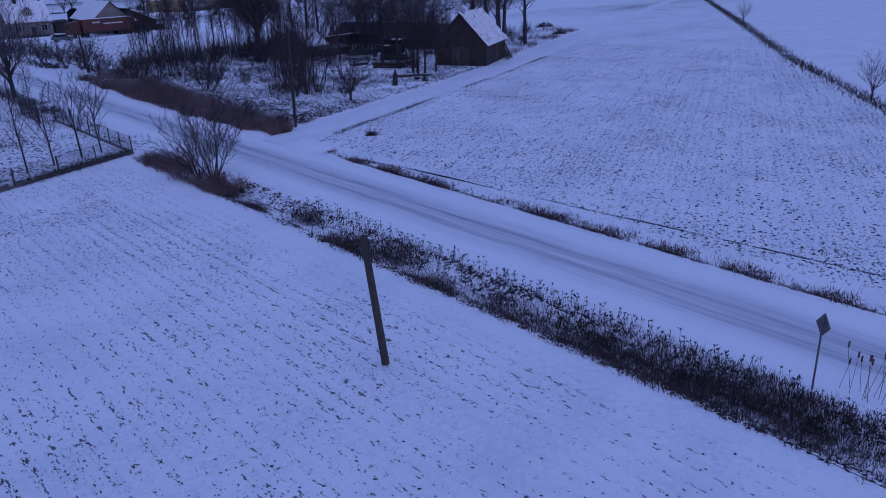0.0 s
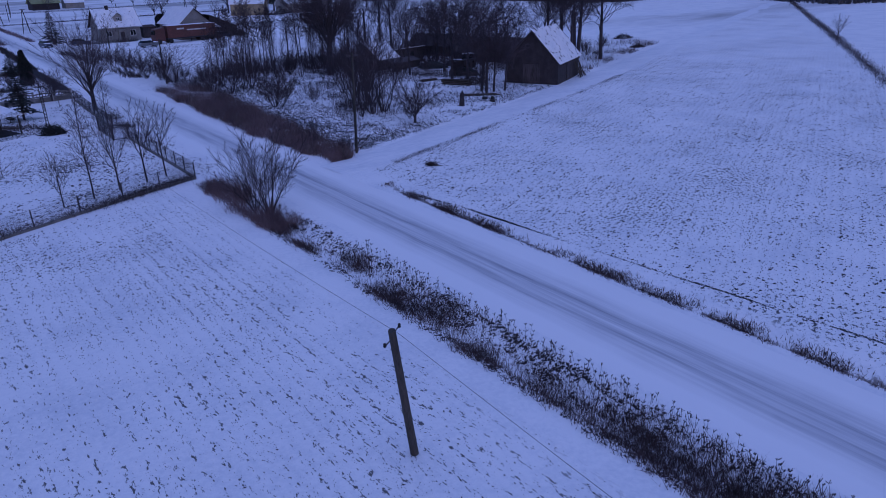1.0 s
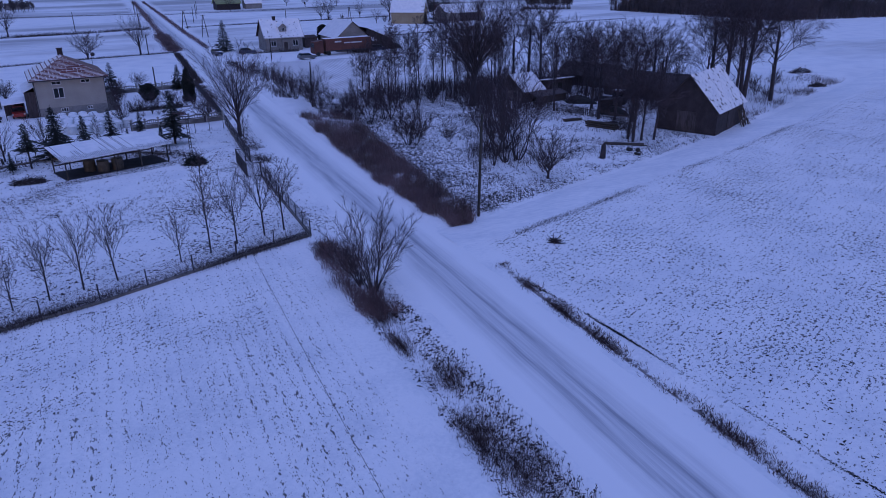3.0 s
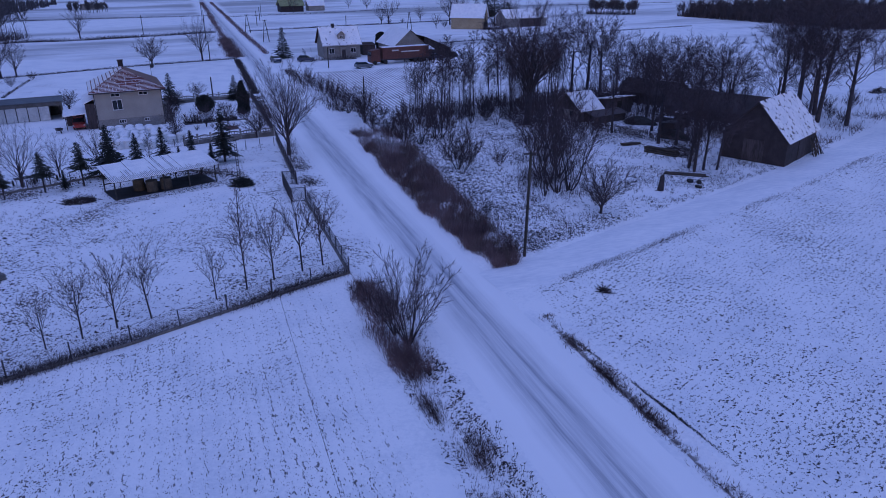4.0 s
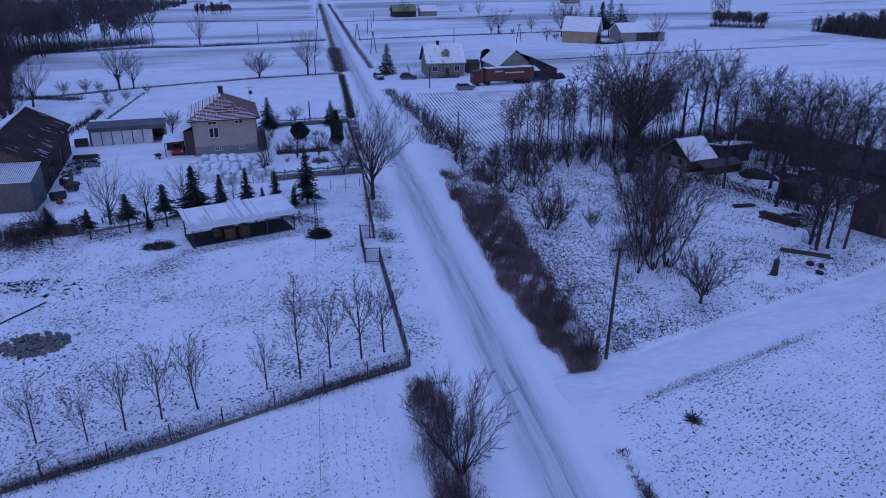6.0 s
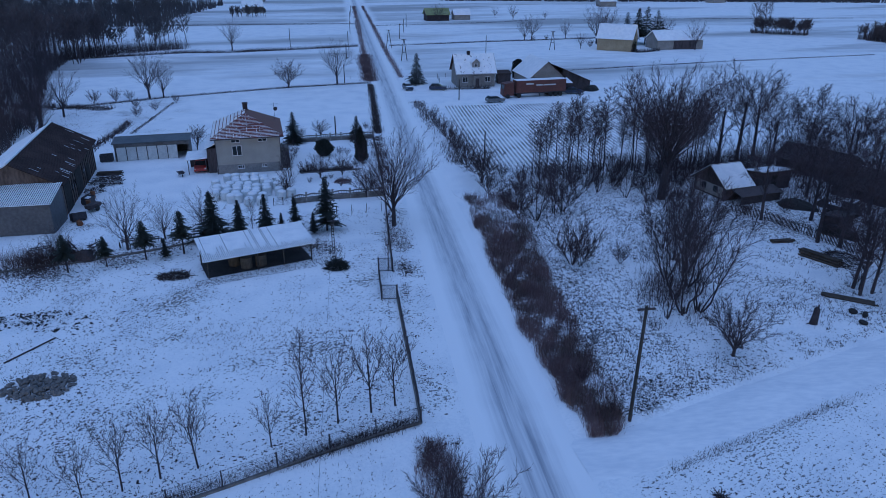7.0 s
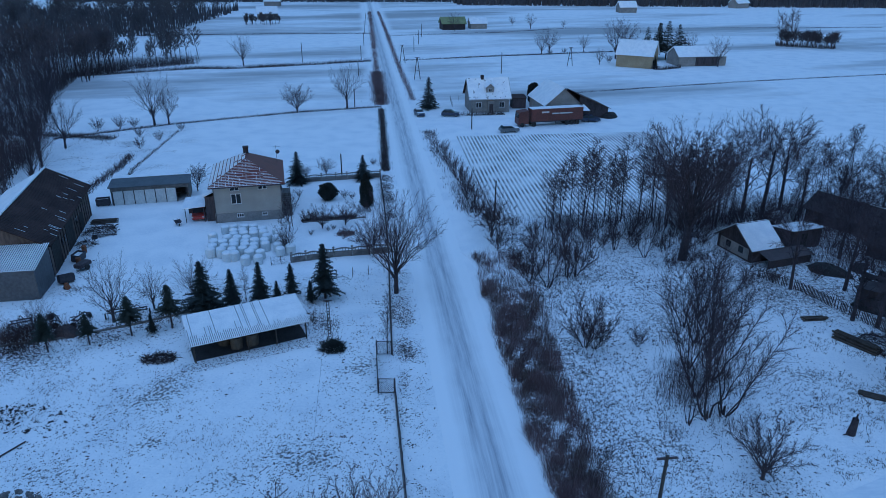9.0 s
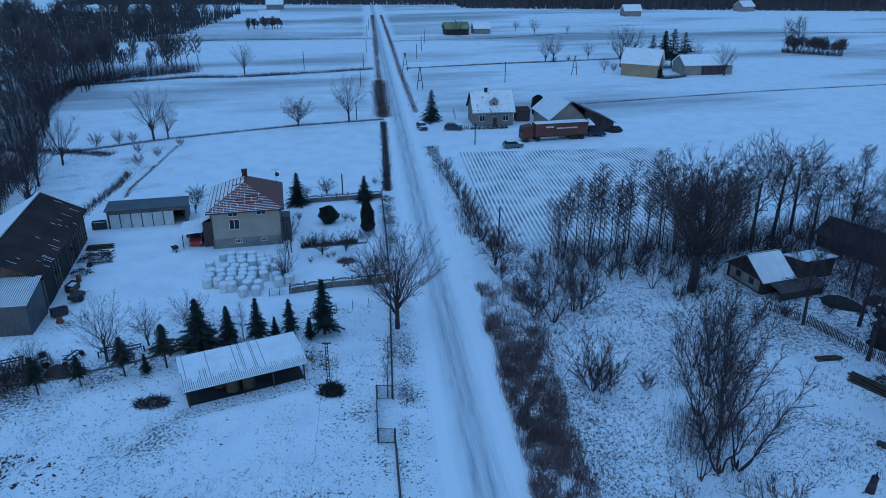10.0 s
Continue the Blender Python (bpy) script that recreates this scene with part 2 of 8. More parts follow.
def road_material():
    """Packed snow, polished grey where wheels run."""
    m, n, l, b = shader("packed_snow_road")
    co = n.new("ShaderNodeTexCoord")
    sep = n.new("ShaderNodeSeparateXYZ")
    a = n.new("ShaderNodeAttribute")
    a.attribute_name = "across"
    mp = n.new("ShaderNodeMapping")
    mp.inputs["Scale"].default_value = (1.0, 0.05, 1.0)
    l.new(co.outputs["Object"], mp.inputs["Vector"])
    t = n.new("ShaderNodeTexNoise")
    t.inputs["Scale"].default_value, t.inputs["Detail"].default_value = 2.2, 6.0
    l.new(mp.outputs["Vector"], t.inputs["Vector"])
    t2 = n.new("ShaderNodeTexNoise")
    t2.inputs["Scale"].default_value, t2.inputs["Detail"].default_value = 0.35, 5.0
    l.new(co.outputs["Object"], t2.inputs["Vector"])
    r = n.new("ShaderNodeValToRGB")
    els = r.color_ramp.elements
    els[0].position, els[0].color = 0.0, (0, 0, 0, 1)
    els[1].position, els[1].color = 1.0, (0, 0, 0, 1)
    for p, v in ((0.20, 0.0), (0.34, 0.45), (0.41, 0.95), (0.49, 0.62), (0.57, 1.0), (0.65, 0.45), (0.80, 0.0)):
        e = els.new(p)
        e.color = (v, v, v, 1)
    wob = n.new("ShaderNodeMath")
    wob.operation = "MULTIPLY_ADD"
    wob.inputs[1].default_value = 0.10
    l.new(t2.outputs["Fac"], wob.inputs[0])
    l.new(a.outputs["Fac"], wob.inputs[2])
    sub = n.new("ShaderNodeMath")
    sub.operation = "SUBTRACT"
    sub.inputs[1].default_value = 0.05
    l.new(wob.outputs[0], sub.inputs[0])
    l.new(sub.outputs[0], r.inputs["Fac"])
    mp3 = n.new("ShaderNodeMapping")
    mp3.inputs["Scale"].default_value = (1.0, 0.022, 1.0)
    l.new(co.outputs["Object"], mp3.inputs["Vector"])
    t3 = n.new("ShaderNodeTexNoise")
    t3.inputs["Scale"].default_value, t3.inputs["Detail"].default_value, t3.inputs["Roughness"].default_value = 5.5, 5.0, 0.65
    l.new(mp3.outputs["Vector"], t3.inputs["Vector"])
    streak = n.new("ShaderNodeMapRange")
    streak.inputs["From Min"].default_value, streak.inputs["From Max"].default_value = 0.36, 0.60
    streak.inputs["To Min"].default_value, streak.inputs["To Max"].default_value = 0.68, 1.12
    l.new(t3.outputs["Fac"], streak.inputs["Value"])
    lines = n.new("ShaderNodeMath")
    lines.operation = "MULTIPLY"
    l.new(r.outputs["Color"], lines.inputs[0])
    l.new(streak.outputs["Result"], lines.inputs[1])
    mul = n.new("ShaderNodeMath")
    mul.operation, mul.use_clamp = "MULTIPLY", True
    l.new(lines.outputs[0], mul.inputs[0])
    mr = n.new("ShaderNodeMapRange")
    mr.inputs["From Min"].default_value, mr.inputs["From Max"].default_value = 0.32, 0.66
    mr.inputs["To Min"].default_value, mr.inputs["To Max"].default_value = 0.5, 1.0
    l.new(t.outputs["Fac"], mr.inputs["Value"])
    l.new(mr.outputs["Result"], mul.inputs[1])
    mix = n.new("ShaderNodeMix")
    mix.data_type = "RGBA"
    mix.inputs[6].default_value, mix.inputs[7].default_value = (*SNOW, 1), (0.34, 0.36, 0.41, 1)
    l.new(mul.outputs[0], mix.inputs[0])
    l.new(mix.outputs[2], b.inputs["Base Color"])
    b.inputs["Roughness"].default_value = 0.55
    bp = n.new("ShaderNodeBump")
    bp.inputs["Strength"].default_value, bp.inputs["Distance"].default_value = 0.4, 0.04
    l.new(t.outputs["Fac"], bp.inputs["Height"])
    l.new(bp.outputs["Normal"], b.inputs["Normal"])
    return m


# ---- mesh helpers ----
def raw_mesh(name, verts, faces, mat=None):
    """A mesh from arrays: verts n x 3, faces m x 3 or m x 4."""
    verts, faces = np.asarray(verts, np.float32), np.asarray(faces, np.int32)
    me = bpy.data.meshes.new(name)
    me.vertices.add(len(verts))
    me.vertices.foreach_set("co", verts.ravel())
    me.loops.add(faces.size)
    me.loops.foreach_set("vertex_index", faces.ravel())
    me.polygons.add(len(faces))
    me.polygons.foreach_set("loop_start", np.arange(0, faces.size, faces.shape[1], dtype=np.int32))
    me.update(calc_edges=True)
    if mat:
        me.materials.append(mat)
    return me


class Solid:
    """Collects boxes, tubes and panels into one mesh."""

    def __init__(self):
        self.v, self.f = [], []

    def add(self, pts, faces):
        k = len(self.v)
        self.v += [tuple(p) for p in pts]
        self.f += [tuple(i + k for i in f) for f in faces]
        return self

    def box(self, x0, x1, y0, y1, z0, z1):
        p = [(x0, y0, z0), (x1, y0, z0), (x1, y1, z0), (x0, y1, z0), (x0, y0, z1), (x1, y0, z1), (x1, y1, z1), (x0, y1, z1)]
        return self.add(p, [(3, 2, 1, 0), (4, 5, 6, 7), (0, 1, 5, 4), (1, 2, 6, 5), (2, 3, 7, 6), (3, 0, 4, 7)])

    def slab(self, quad, thick):
        """A sheet of that thickness under the four corners."""
        q = [Vector(p) for p in quad]
        nrm = (q[1] - q[0]).cross(q[3] - q[0]).normalized()
        low = [p - nrm * thick for p in q]
        return self.add(q + low, [(0, 1, 2, 3), (7, 6, 5, 4), (0, 4, 5, 1), (1, 5, 6, 2), (2, 6, 7, 3), (3, 7, 4, 0)])

    def tri(self, a, b_, c, thick):
        q = [Vector(a), Vector(b_), Vector(c)]
        nrm = (q[1] - q[0]).cross(q[2] - q[0]).normalized()
        low = [p - nrm * thick for p in q]
        return self.add(q + low, [(0, 1, 2), (5, 4, 3), (0, 3, 4, 1), (1, 4, 5, 2), (2, 5, 3, 0)])

    def tube(self, a, b_, r0, r1, n=6, cap=True):
        a, b_ = Vector(a), Vector(b_)
        d = (b_ - a).normalized()
        u = d.cross(Vector((0.3, 0.9, 0.2))).normalized()
        w = d.cross(u)
        ring = [u * math.cos(k * math.tau / n) + w * math.sin(k * math.tau / n) for k in range(n)]
        pts = [a + p * r0 for p in ring] + [b_ + p * r1 for p in ring]
        faces = [(k, (k + 1) % n, n + (k + 1) % n, n + k) for k in range(n)]
        if cap:
            faces += [tuple(range(n))[::-1], tuple(range(n, 2 * n))]
        return self.add(pts, faces)

    def lathe(self, profile, n=12, axis="z", at=(0, 0, 0)):
        """Rings of (radius, height) closed at both ends."""
        pts, faces = [], []
        for r, h in profile:
            for k in range(n):
                c, s = r * math.cos(k * math.tau / n), r * math.sin(k * math.tau / n)
                p = {"z": (c, s, h), "x": (h, c, s), "y": (s, h, c)}[axis]
                pts.append((p[0] + at[0], p[1] + at[1], p[2] + at[2]))
        for j in range(len(profile) - 1):
            faces += [(j * n + k, j * n + (k + 1) % n, (j + 1) * n + (k + 1) % n, (j + 1) * n + k) for k in range(n)]
        faces += [tuple(range(n))[::-1], tuple((len(profile) - 1) * n + k for k in range(n))]
        return self.add(pts, faces)

    def mesh(self, name, mat):
        me = bpy.data.meshes.new(name)
        me.from_pydata(self.v, [], self.f)
        me.update()
        me.materials.append(mat)
        return me


def part(name, solid, mat, parent, label="", kind=""):
    me = solid if isinstance(solid, bpy.types.Mesh) else solid.mesh(name, mat)
    ob = new(name, me)
    ob.parent = parent
    return tagged(ob, label, kind=kind)


def thing(name, m, label, category, group="", kind=""):
    """An empty base that parents the parts of one thing."""
    ob = new(name)
    ob.empty_display_size = 0.2
    ob.matrix_basis = m
    return tagged(ob, label, category, group, kind)


def limbs_mesh(name, segs, sides, mat):
    """Tapered limbs: rows of start, end, first and last radius."""
    s = np.asarray(segs, float)
    a, b_, r0, r1 = s[:, 0:3], s[:, 3:6], s[:, 6], s[:, 7]
    d = b_ - a
    d /= np.maximum(np.linalg.norm(d, axis=1, keepdims=True), 1e-6)
    ref = np.where(np.abs(d[:, 2:3]) > 0.9, np.array([[1.0, 0.1, 0]]), np.array([[0.0, 0.1, 1.0]]))
    u = np.cross(d, ref)
    u /= np.linalg.norm(u, axis=1, keepdims=True)
    w = np.cross(d, u)
    ang = np.arange(sides) * math.tau / sides
    ring = np.cos(ang)[None, :, None] * u[:, None] + np.sin(ang)[None, :, None] * w[:, None]
    v = np.concatenate([a[:, None] + ring * r0[:, None, None], b_[:, None] + ring * r1[:, None, None]], 1)
    k = np.arange(sides)
    quad = np.stack([k, (k + 1) % sides, sides + (k + 1) % sides, sides + k], 1)
    f = quad[None] + (np.arange(len(s)) * 2 * sides)[:, None, None]
    return raw_mesh(name, v.reshape(-1, 3), f.reshape(-1, 4), mat)


def twigs_mesh(name, limbs, twigs, mat, rng):
    """A crown: limbs as three-sided tapers, the last twigs as single slivers."""
    s = np.asarray(limbs, float).reshape(-1, 8)
    vs, fs = np.zeros((0, 3)), np.zeros((0, 3), int)
    if len(s):
        a, b_ = s[:, 0:3], s[:, 3:6]
        d = b_ - a
        d /= np.maximum(np.linalg.norm(d, axis=1, keepdims=True), 1e-6)
        u = np.cross(d, np.where(np.abs(d[:, 2:3]) > 0.9, np.array([[1.0, 0.1, 0]]), np.array([[0.0, 0.1, 1.0]])))
        u /= np.linalg.norm(u, axis=1, keepdims=True)
        w = np.cross(d, u)
        ang = np.arange(3) * math.tau / 3
        ring = np.cos(ang)[None, :, None] * u[:, None] + np.sin(ang)[None, :, None] * w[:, None]
        vs = np.concatenate([a[:, None] + ring * s[:, 6][:, None, None], b_[:, None] + ring * s[:, 7][:, None, None]], 1).reshape(-1, 3)
        t = np.array([[0, 1, 4], [0, 4, 3], [1, 2, 5], [1, 5, 4], [2, 0, 3], [2, 3, 5]])
        fs = (t[None] + (np.arange(len(s)) * 6)[:, None, None]).reshape(-1, 3)
    q = np.asarray(twigs, float)
    side = np.cross(q[:, 3:6] - q[:, 0:3], rng.normal(0, 1, (len(q), 3)))
    side /= np.maximum(np.linalg.norm(side, axis=1, keepdims=True), 1e-6)
    tv = np.stack([q[:, 0:3] - side * q[:, 6:7], q[:, 0:3] + side * q[:, 6:7], q[:, 3:6]], 1).reshape(-1, 3)
    tf = np.arange(len(tv)).reshape(-1, 3) + len(vs)
    return raw_mesh(name, np.concatenate([vs, tv]), np.concatenate([fs, tf]), mat)


def blades_mesh(name, pos, height, width, lean, rng, mat):
    """Thin upright blades, one triangle each."""
    pos = np.asarray(pos, float)
    n = len(pos)
    h = np.broadcast_to(np.asarray(height, float), n)
    a = rng.uniform(0, math.tau, n)
    side = np.stack([np.cos(a), np.sin(a), np.zeros(n)], 1) * (np.broadcast_to(np.asarray(width, float), n) / 2)[:, None]
    la = rng.uniform(0, math.tau, n)
    ll = np.abs(rng.normal(0, lean, n)) * h
    tip = pos + np.stack([np.cos(la) * ll, np.sin(la) * ll, h], 1)
    v = np.stack([pos - side, pos + side, tip], 1).reshape(-1, 3)
    return raw_mesh(name, v, np.arange(3 * n).reshape(-1, 3), mat)


def stuff(name, me, label, category):
    return tagged(new(name, me), label, category, kind="stuff")


# ---- the land ----
def fence_y(x):
    """The line of the orchard's southern fence."""
    return -0.48 + (x + 6.85) * 0.3746


def lane_y(x):
    """The middle of the field lane."""
    return np.interp(x, [3, 7, 20, 31, 47, 66, 90, 150, 400], [-5.6, -4.9, -0.5, 3.2, 8.7, 16.4, 26.3, 50.5, 150])


def ditch_y(x):
    """The grassy ditch on the far side of the ploughed field."""
    return np.interp(x, [0, 47.7, 77.8, 131, 400], [-72, -38.7, -18.1, 14, 178])


def soft(v, lo, hi):
    t = np.clip((v - lo) / (hi - lo), 0, 1)
    return t * t * (3 - 2 * t)


def axis_steps(lo, hi, fine, far_lo, far_hi):
    mid = np.arange(lo, hi + fine / 2, fine)
    out, step = [], fine
    v = hi
    while v < far_hi:
        step *= 1.18
        v += step
        out.append(v)
    left, step, v = [], fine, lo
    while v > far_lo:
        step *= 1.18
        v -= step
        left.append(v)
    return np.concatenate([left[::-1], mid, out])


def wavy(x, y, s, seed):
    """Cheap smooth unevenness."""
    r = np.random.default_rng(seed)
    z = 0
    for k in range(7):
        a, f, ph = r.uniform(0, math.tau), s * r.uniform(0.5, 2.2), r.uniform(0, math.tau)
        z = z + np.sin((x * np.cos(a) + y * np.sin(a)) * f + ph)
    return z / 7


def hedge_left(y):
    return np.interp(y, [-4, -2, 5, 11, 23, 43, 60], [4.2, 3.9, 3.4, 3.2, 3.2, 4.0, 5.0])


def hedge_right(y):
    return np.interp(y, [-4, -2, 2, 10, 20, 30, 41, 46], [5.6, 7.0, 7.6, 7.8, 8.4, 9.3, 10.6, 9.0])


def leaf_patch(x, y):
    """Patches of raked leaves and rubble in the orchard meadow."""
    a = soft(1.0 - np.hypot((x + 38.4 + 0.8 * wavy(x, y, 0.9, 91)) / 6.2, (y - 18.2 + 1.2 * wavy(x, y, 0.5, 90)) / 2.4), 0, 0.6)
    b_ = soft(1.0 - np.hypot((x + 34.3) / 2.3, (y - 7.4) / 2.2), 0, 0.5)
    return np.maximum(a, b_)


def ditch_clump(x, y):
    """Separate brown clumps in the western ditch."""
    s = 0
    for cy, ln, w, cx in ((-3.5, 1.6, 0.7, -6.6), (-14.5, 1.5, 0.8, -6.2), (-19.0, 1.2, 0.5, -6.6), (-23.5, 1.3, 0.6, -5.6), (-28.5, 1.9, 0.8, -6.3), (-32.0, 1.5, 0.9, -5.8), (-35.5, 1.3, 0.7, -6.6), (-40.0, 1.8, 0.8, -6.2), (-43.5, 1.6, 1.0, -5.9), (-47.5, 2.4, 1.2, -5.9), (-51.5, 2.2, 1.2, -5.5), (-56.0, 2.4, 1.0, -5.4)):
        s = s + np.exp(-(((y - cy) / ln) ** 2) - (((x - cx) / w) ** 2))
    return np.clip(s * (0.75 + 0.6 * wavy(x, y, 1.8, 92)), 0, 1)


def land_height(x, y):
    z = 0.05 * wavy(x, y, 0.25, 1) + 0.03 * wavy(x, y, 0.9, 2)
    z = z * soft(np.abs(x), 3.0, 6.0)
    south = soft(-y, 1.0, 5.0)
    z = z - 0.50 * south * np.exp(-(((x + 6.2) / 1.0) ** 2)) - 0.28 * soft(-y, 11.0, 15.0) * np.exp(-(((x - 3.9) / 0.45) ** 2))
    z = z + 0.10 * soft(-y, 11, 15) * np.exp(-(((x - 5.0) / 0.5) ** 2))
    z = z - 0.10 * soft(3.6 - np.abs(x + 0.3), 0.0, 1.0)
    z = z - 0.08 * soft(2.6 - np.abs(y - lane_y(x)), 0.0, 1.0) * (x > 3)
    return z


gx, gy = axis_steps(-52, 80, 0.7, -2600, 2600), axis_steps(-64, 112, 0.7, -2400, 3000)
X, Y = np.meshgrid(gx, gy)
Z = land_height(X, Y)
nx, ny = len(gx), len(gy)
idx = np.arange(nx * ny).reshape(ny, nx)
quads = np.stack([idx[:-1, :-1], idx[:-1, 1:], idx[1:, 1:], idx[1:, :-1]], -1).reshape(-1, 4)
PLOUGH_TURN = 25.0
land = raw_mesh("ground", np.stack([X, Y, Z], -1).reshape(-1, 3), quads, ground_material())
FY, LY, DY = fence_y(X), lane_y(X), ditch_y(X)
# a fallow strip with little snow, far off
fu, fv = (X - 159) * 0.515 - (Y - 68.5) * 0.857, (X - 159) * 0.857 + (Y - 68.5) * 0.515
fallow = (1 - soft(np.abs(fu), 11, 16)) * (1 - soft(np.abs(fv), 9, 14))
zones = {
    "plough": soft(X, 5.0, 5.6) * soft(LY - 2.2 - Y, 0, 0.8) * soft(Y - DY, 0.5, 1.5) * soft(190 - X, 0, 4),
    "stubble": soft(-X, 8.6, 10.5) * soft(FY - Y, 0.5, 1.5),
    "meadow": soft(-X, 7.0, 7.6) * soft(Y - FY, 0, 0.5) * soft(44 - Y, 0, 2) * 0.95
    + 0.8 * soft(X, 8.0, 9.0) * soft(Y - LY, 2.2, 3.2) * soft(62 - X, 0, 6) * soft(66 - Y, 0, 6)
    + 0.7 * soft(-X, 40, 46) * soft(Y, 72, 78) * soft(125 - Y, 0, 4)
    + 0.9 * soft(-X, 4.0, 4.5) * soft(6.8 + X, 0, 0.3) * soft(Y, -2, 0) * soft(84 - Y, 0, 3),
    "bare": np.clip(
        soft(-X, 4.0, 5.4) * soft(7.4 + X + 0.35 * wavy(X, Y, 0.9, 15), 0, 0.7) * soft(-Y, 1.5, 3.0) * (0.22 + 0.3 * wavy(X, Y, 0.9, 5) + 0.5 * ditch_clump(X, Y))
        + 0.85 * soft(X, 3.3, 3.6) * soft(4.6 - X, 0, 0.4) * soft(-Y, 11, 14) * (0.75 + 0.5 * wavy(X, Y, 0.5, 6))
        + soft(X - hedge_left(Y) - 0.5 * wavy(X, Y, 0.9, 16), 0.0, 0.5) * soft(hedge_right(Y) - X + 0.9 * wavy(X, Y, 0.7, 17), 0, 1.4) * soft(Y, -4, -3) * soft(50 - Y, 0, 6) * (0.80 + 0.35 * wavy(X, Y, 0.55, 18) + 0.45 * wavy(X, Y, 1.9, 19) - 0.3 * soft(Y, 26, 42))
        + 0.38 * soft(0.7 - np.abs(Y - FY - 0.3), 0, 0.6) * (X < -6.8) * (X > -60) * (0.8 + 0.6 * wavy(X, Y, 0.6, 8))
        + 0.5 * soft(0.9 - np.abs(Y - LY + 2.6), 0, 0.6) * (X > 8) * (X < 60) * (0.6 + 0.6 * wavy(X, Y, 0.5, 9))
        + 0.6 * soft(1.2 - np.abs(Y - DY), 0, 0.8) * (X > 20)
        + 0.55 * soft(4.5 - np.hypot((X - 44) / 1.6, (Y - 34)) / 3.2, 0, 2.5)
        + 0.35 * leaf_patch(X, Y),
        0, 1),
    "thin": soft(Y, 112, 150) * soft(np.abs(X), 5, 9) + 0.6 * soft(X, 90, 140) * soft(Y, 20, 60) + 0.7 * fallow,
}
for key, val in zones.items():
    att = land.attributes.new(key, "FLOAT", "POINT")
    att.data.foreach_set("value", np.clip(val, 0, 1).astype(np.float32).ravel())
land.polygons.foreach_set("use_smooth", np.ones(len(land.polygons), bool))
tagged(new("ground", land), "snow-covered flat farmland with clods and stubble poking through", "ground", kind="structure")


def lane_mesh(name, path, half, mat, lift, crown=0.04, sag=0.09, cols=13):
    """A strip of road along a path, arched, its edges sunk into the snow."""
    path = np.asarray(path, float)
    d = np.gradient(path, axis=0)
    d /= np.linalg.norm(d, axis=1, keepdims=True)
    nrm = np.stack([d[:, 1], -d[:, 0]], 1)
    a = np.linspace(-1, 1, cols)
    half = np.broadcast_to(half, len(path))
    rag = 1 + 0.04 * np.random.default_rng(4).normal(0, 1, (len(path), 1)) * (np.abs(a)[None] > 0.9)
    p = path[:, None] + nrm[:, None] * (a[None, :, None] * half[:, None, None] * rag[..., None])
    z = lift + crown * (1 - a**2)[None] - sag * (np.abs(a)[None] ** 8) + 0.0 * p[..., 0]
    v = np.concatenate([p, z[..., None]], 2).reshape(-1, 3)
    i = np.arange(len(path) * cols).reshape(len(path), cols)
    f = np.stack([i[:-1, :-1], i[:-1, 1:], i[1:, 1:], i[1:, :-1]], -1).reshape(-1, 4)
    me = raw_mesh(name, v, f, mat)
    at = me.attributes.new("across", "FLOAT", "POINT")
    at.data.foreach_set("value", np.tile((a + 1) / 2, len(path)).astype(np.float32))
    me.polygons.foreach_set("use_smooth", np.ones(len(me.polygons), bool))
    return me


road_y = np.concatenate([np.arange(-90, 120, 1.0), np.arange(120, 1400, 8.0)])
road_snow = road_material()
tagged(new("road", lane_mesh("road", np.stack([0 * road_y - 0.45, road_y], 1), 3.7, road_snow, 0.0)), "straight village road of packed snow with grey wheel tracks", "road", kind="structure")
lane_x = np.concatenate([np.arange(2.6, 90, 1.0), np.arange(90, 380, 6.0)])
lane_snow = mixed("lane_snow", SNOW_DULL, SNOW, 0.5, rough=0.6, bump=0.3, fine=3.0, stretch=(0.3, 1, 1))
tagged(new("field_lane", lane_mesh("field_lane", np.stack([lane_x, lane_y(lane_x)], 1), 2.3, lane_snow, -0.02)), "white field lane of trodden snow beside the ploughed field", "lane", kind="structure")


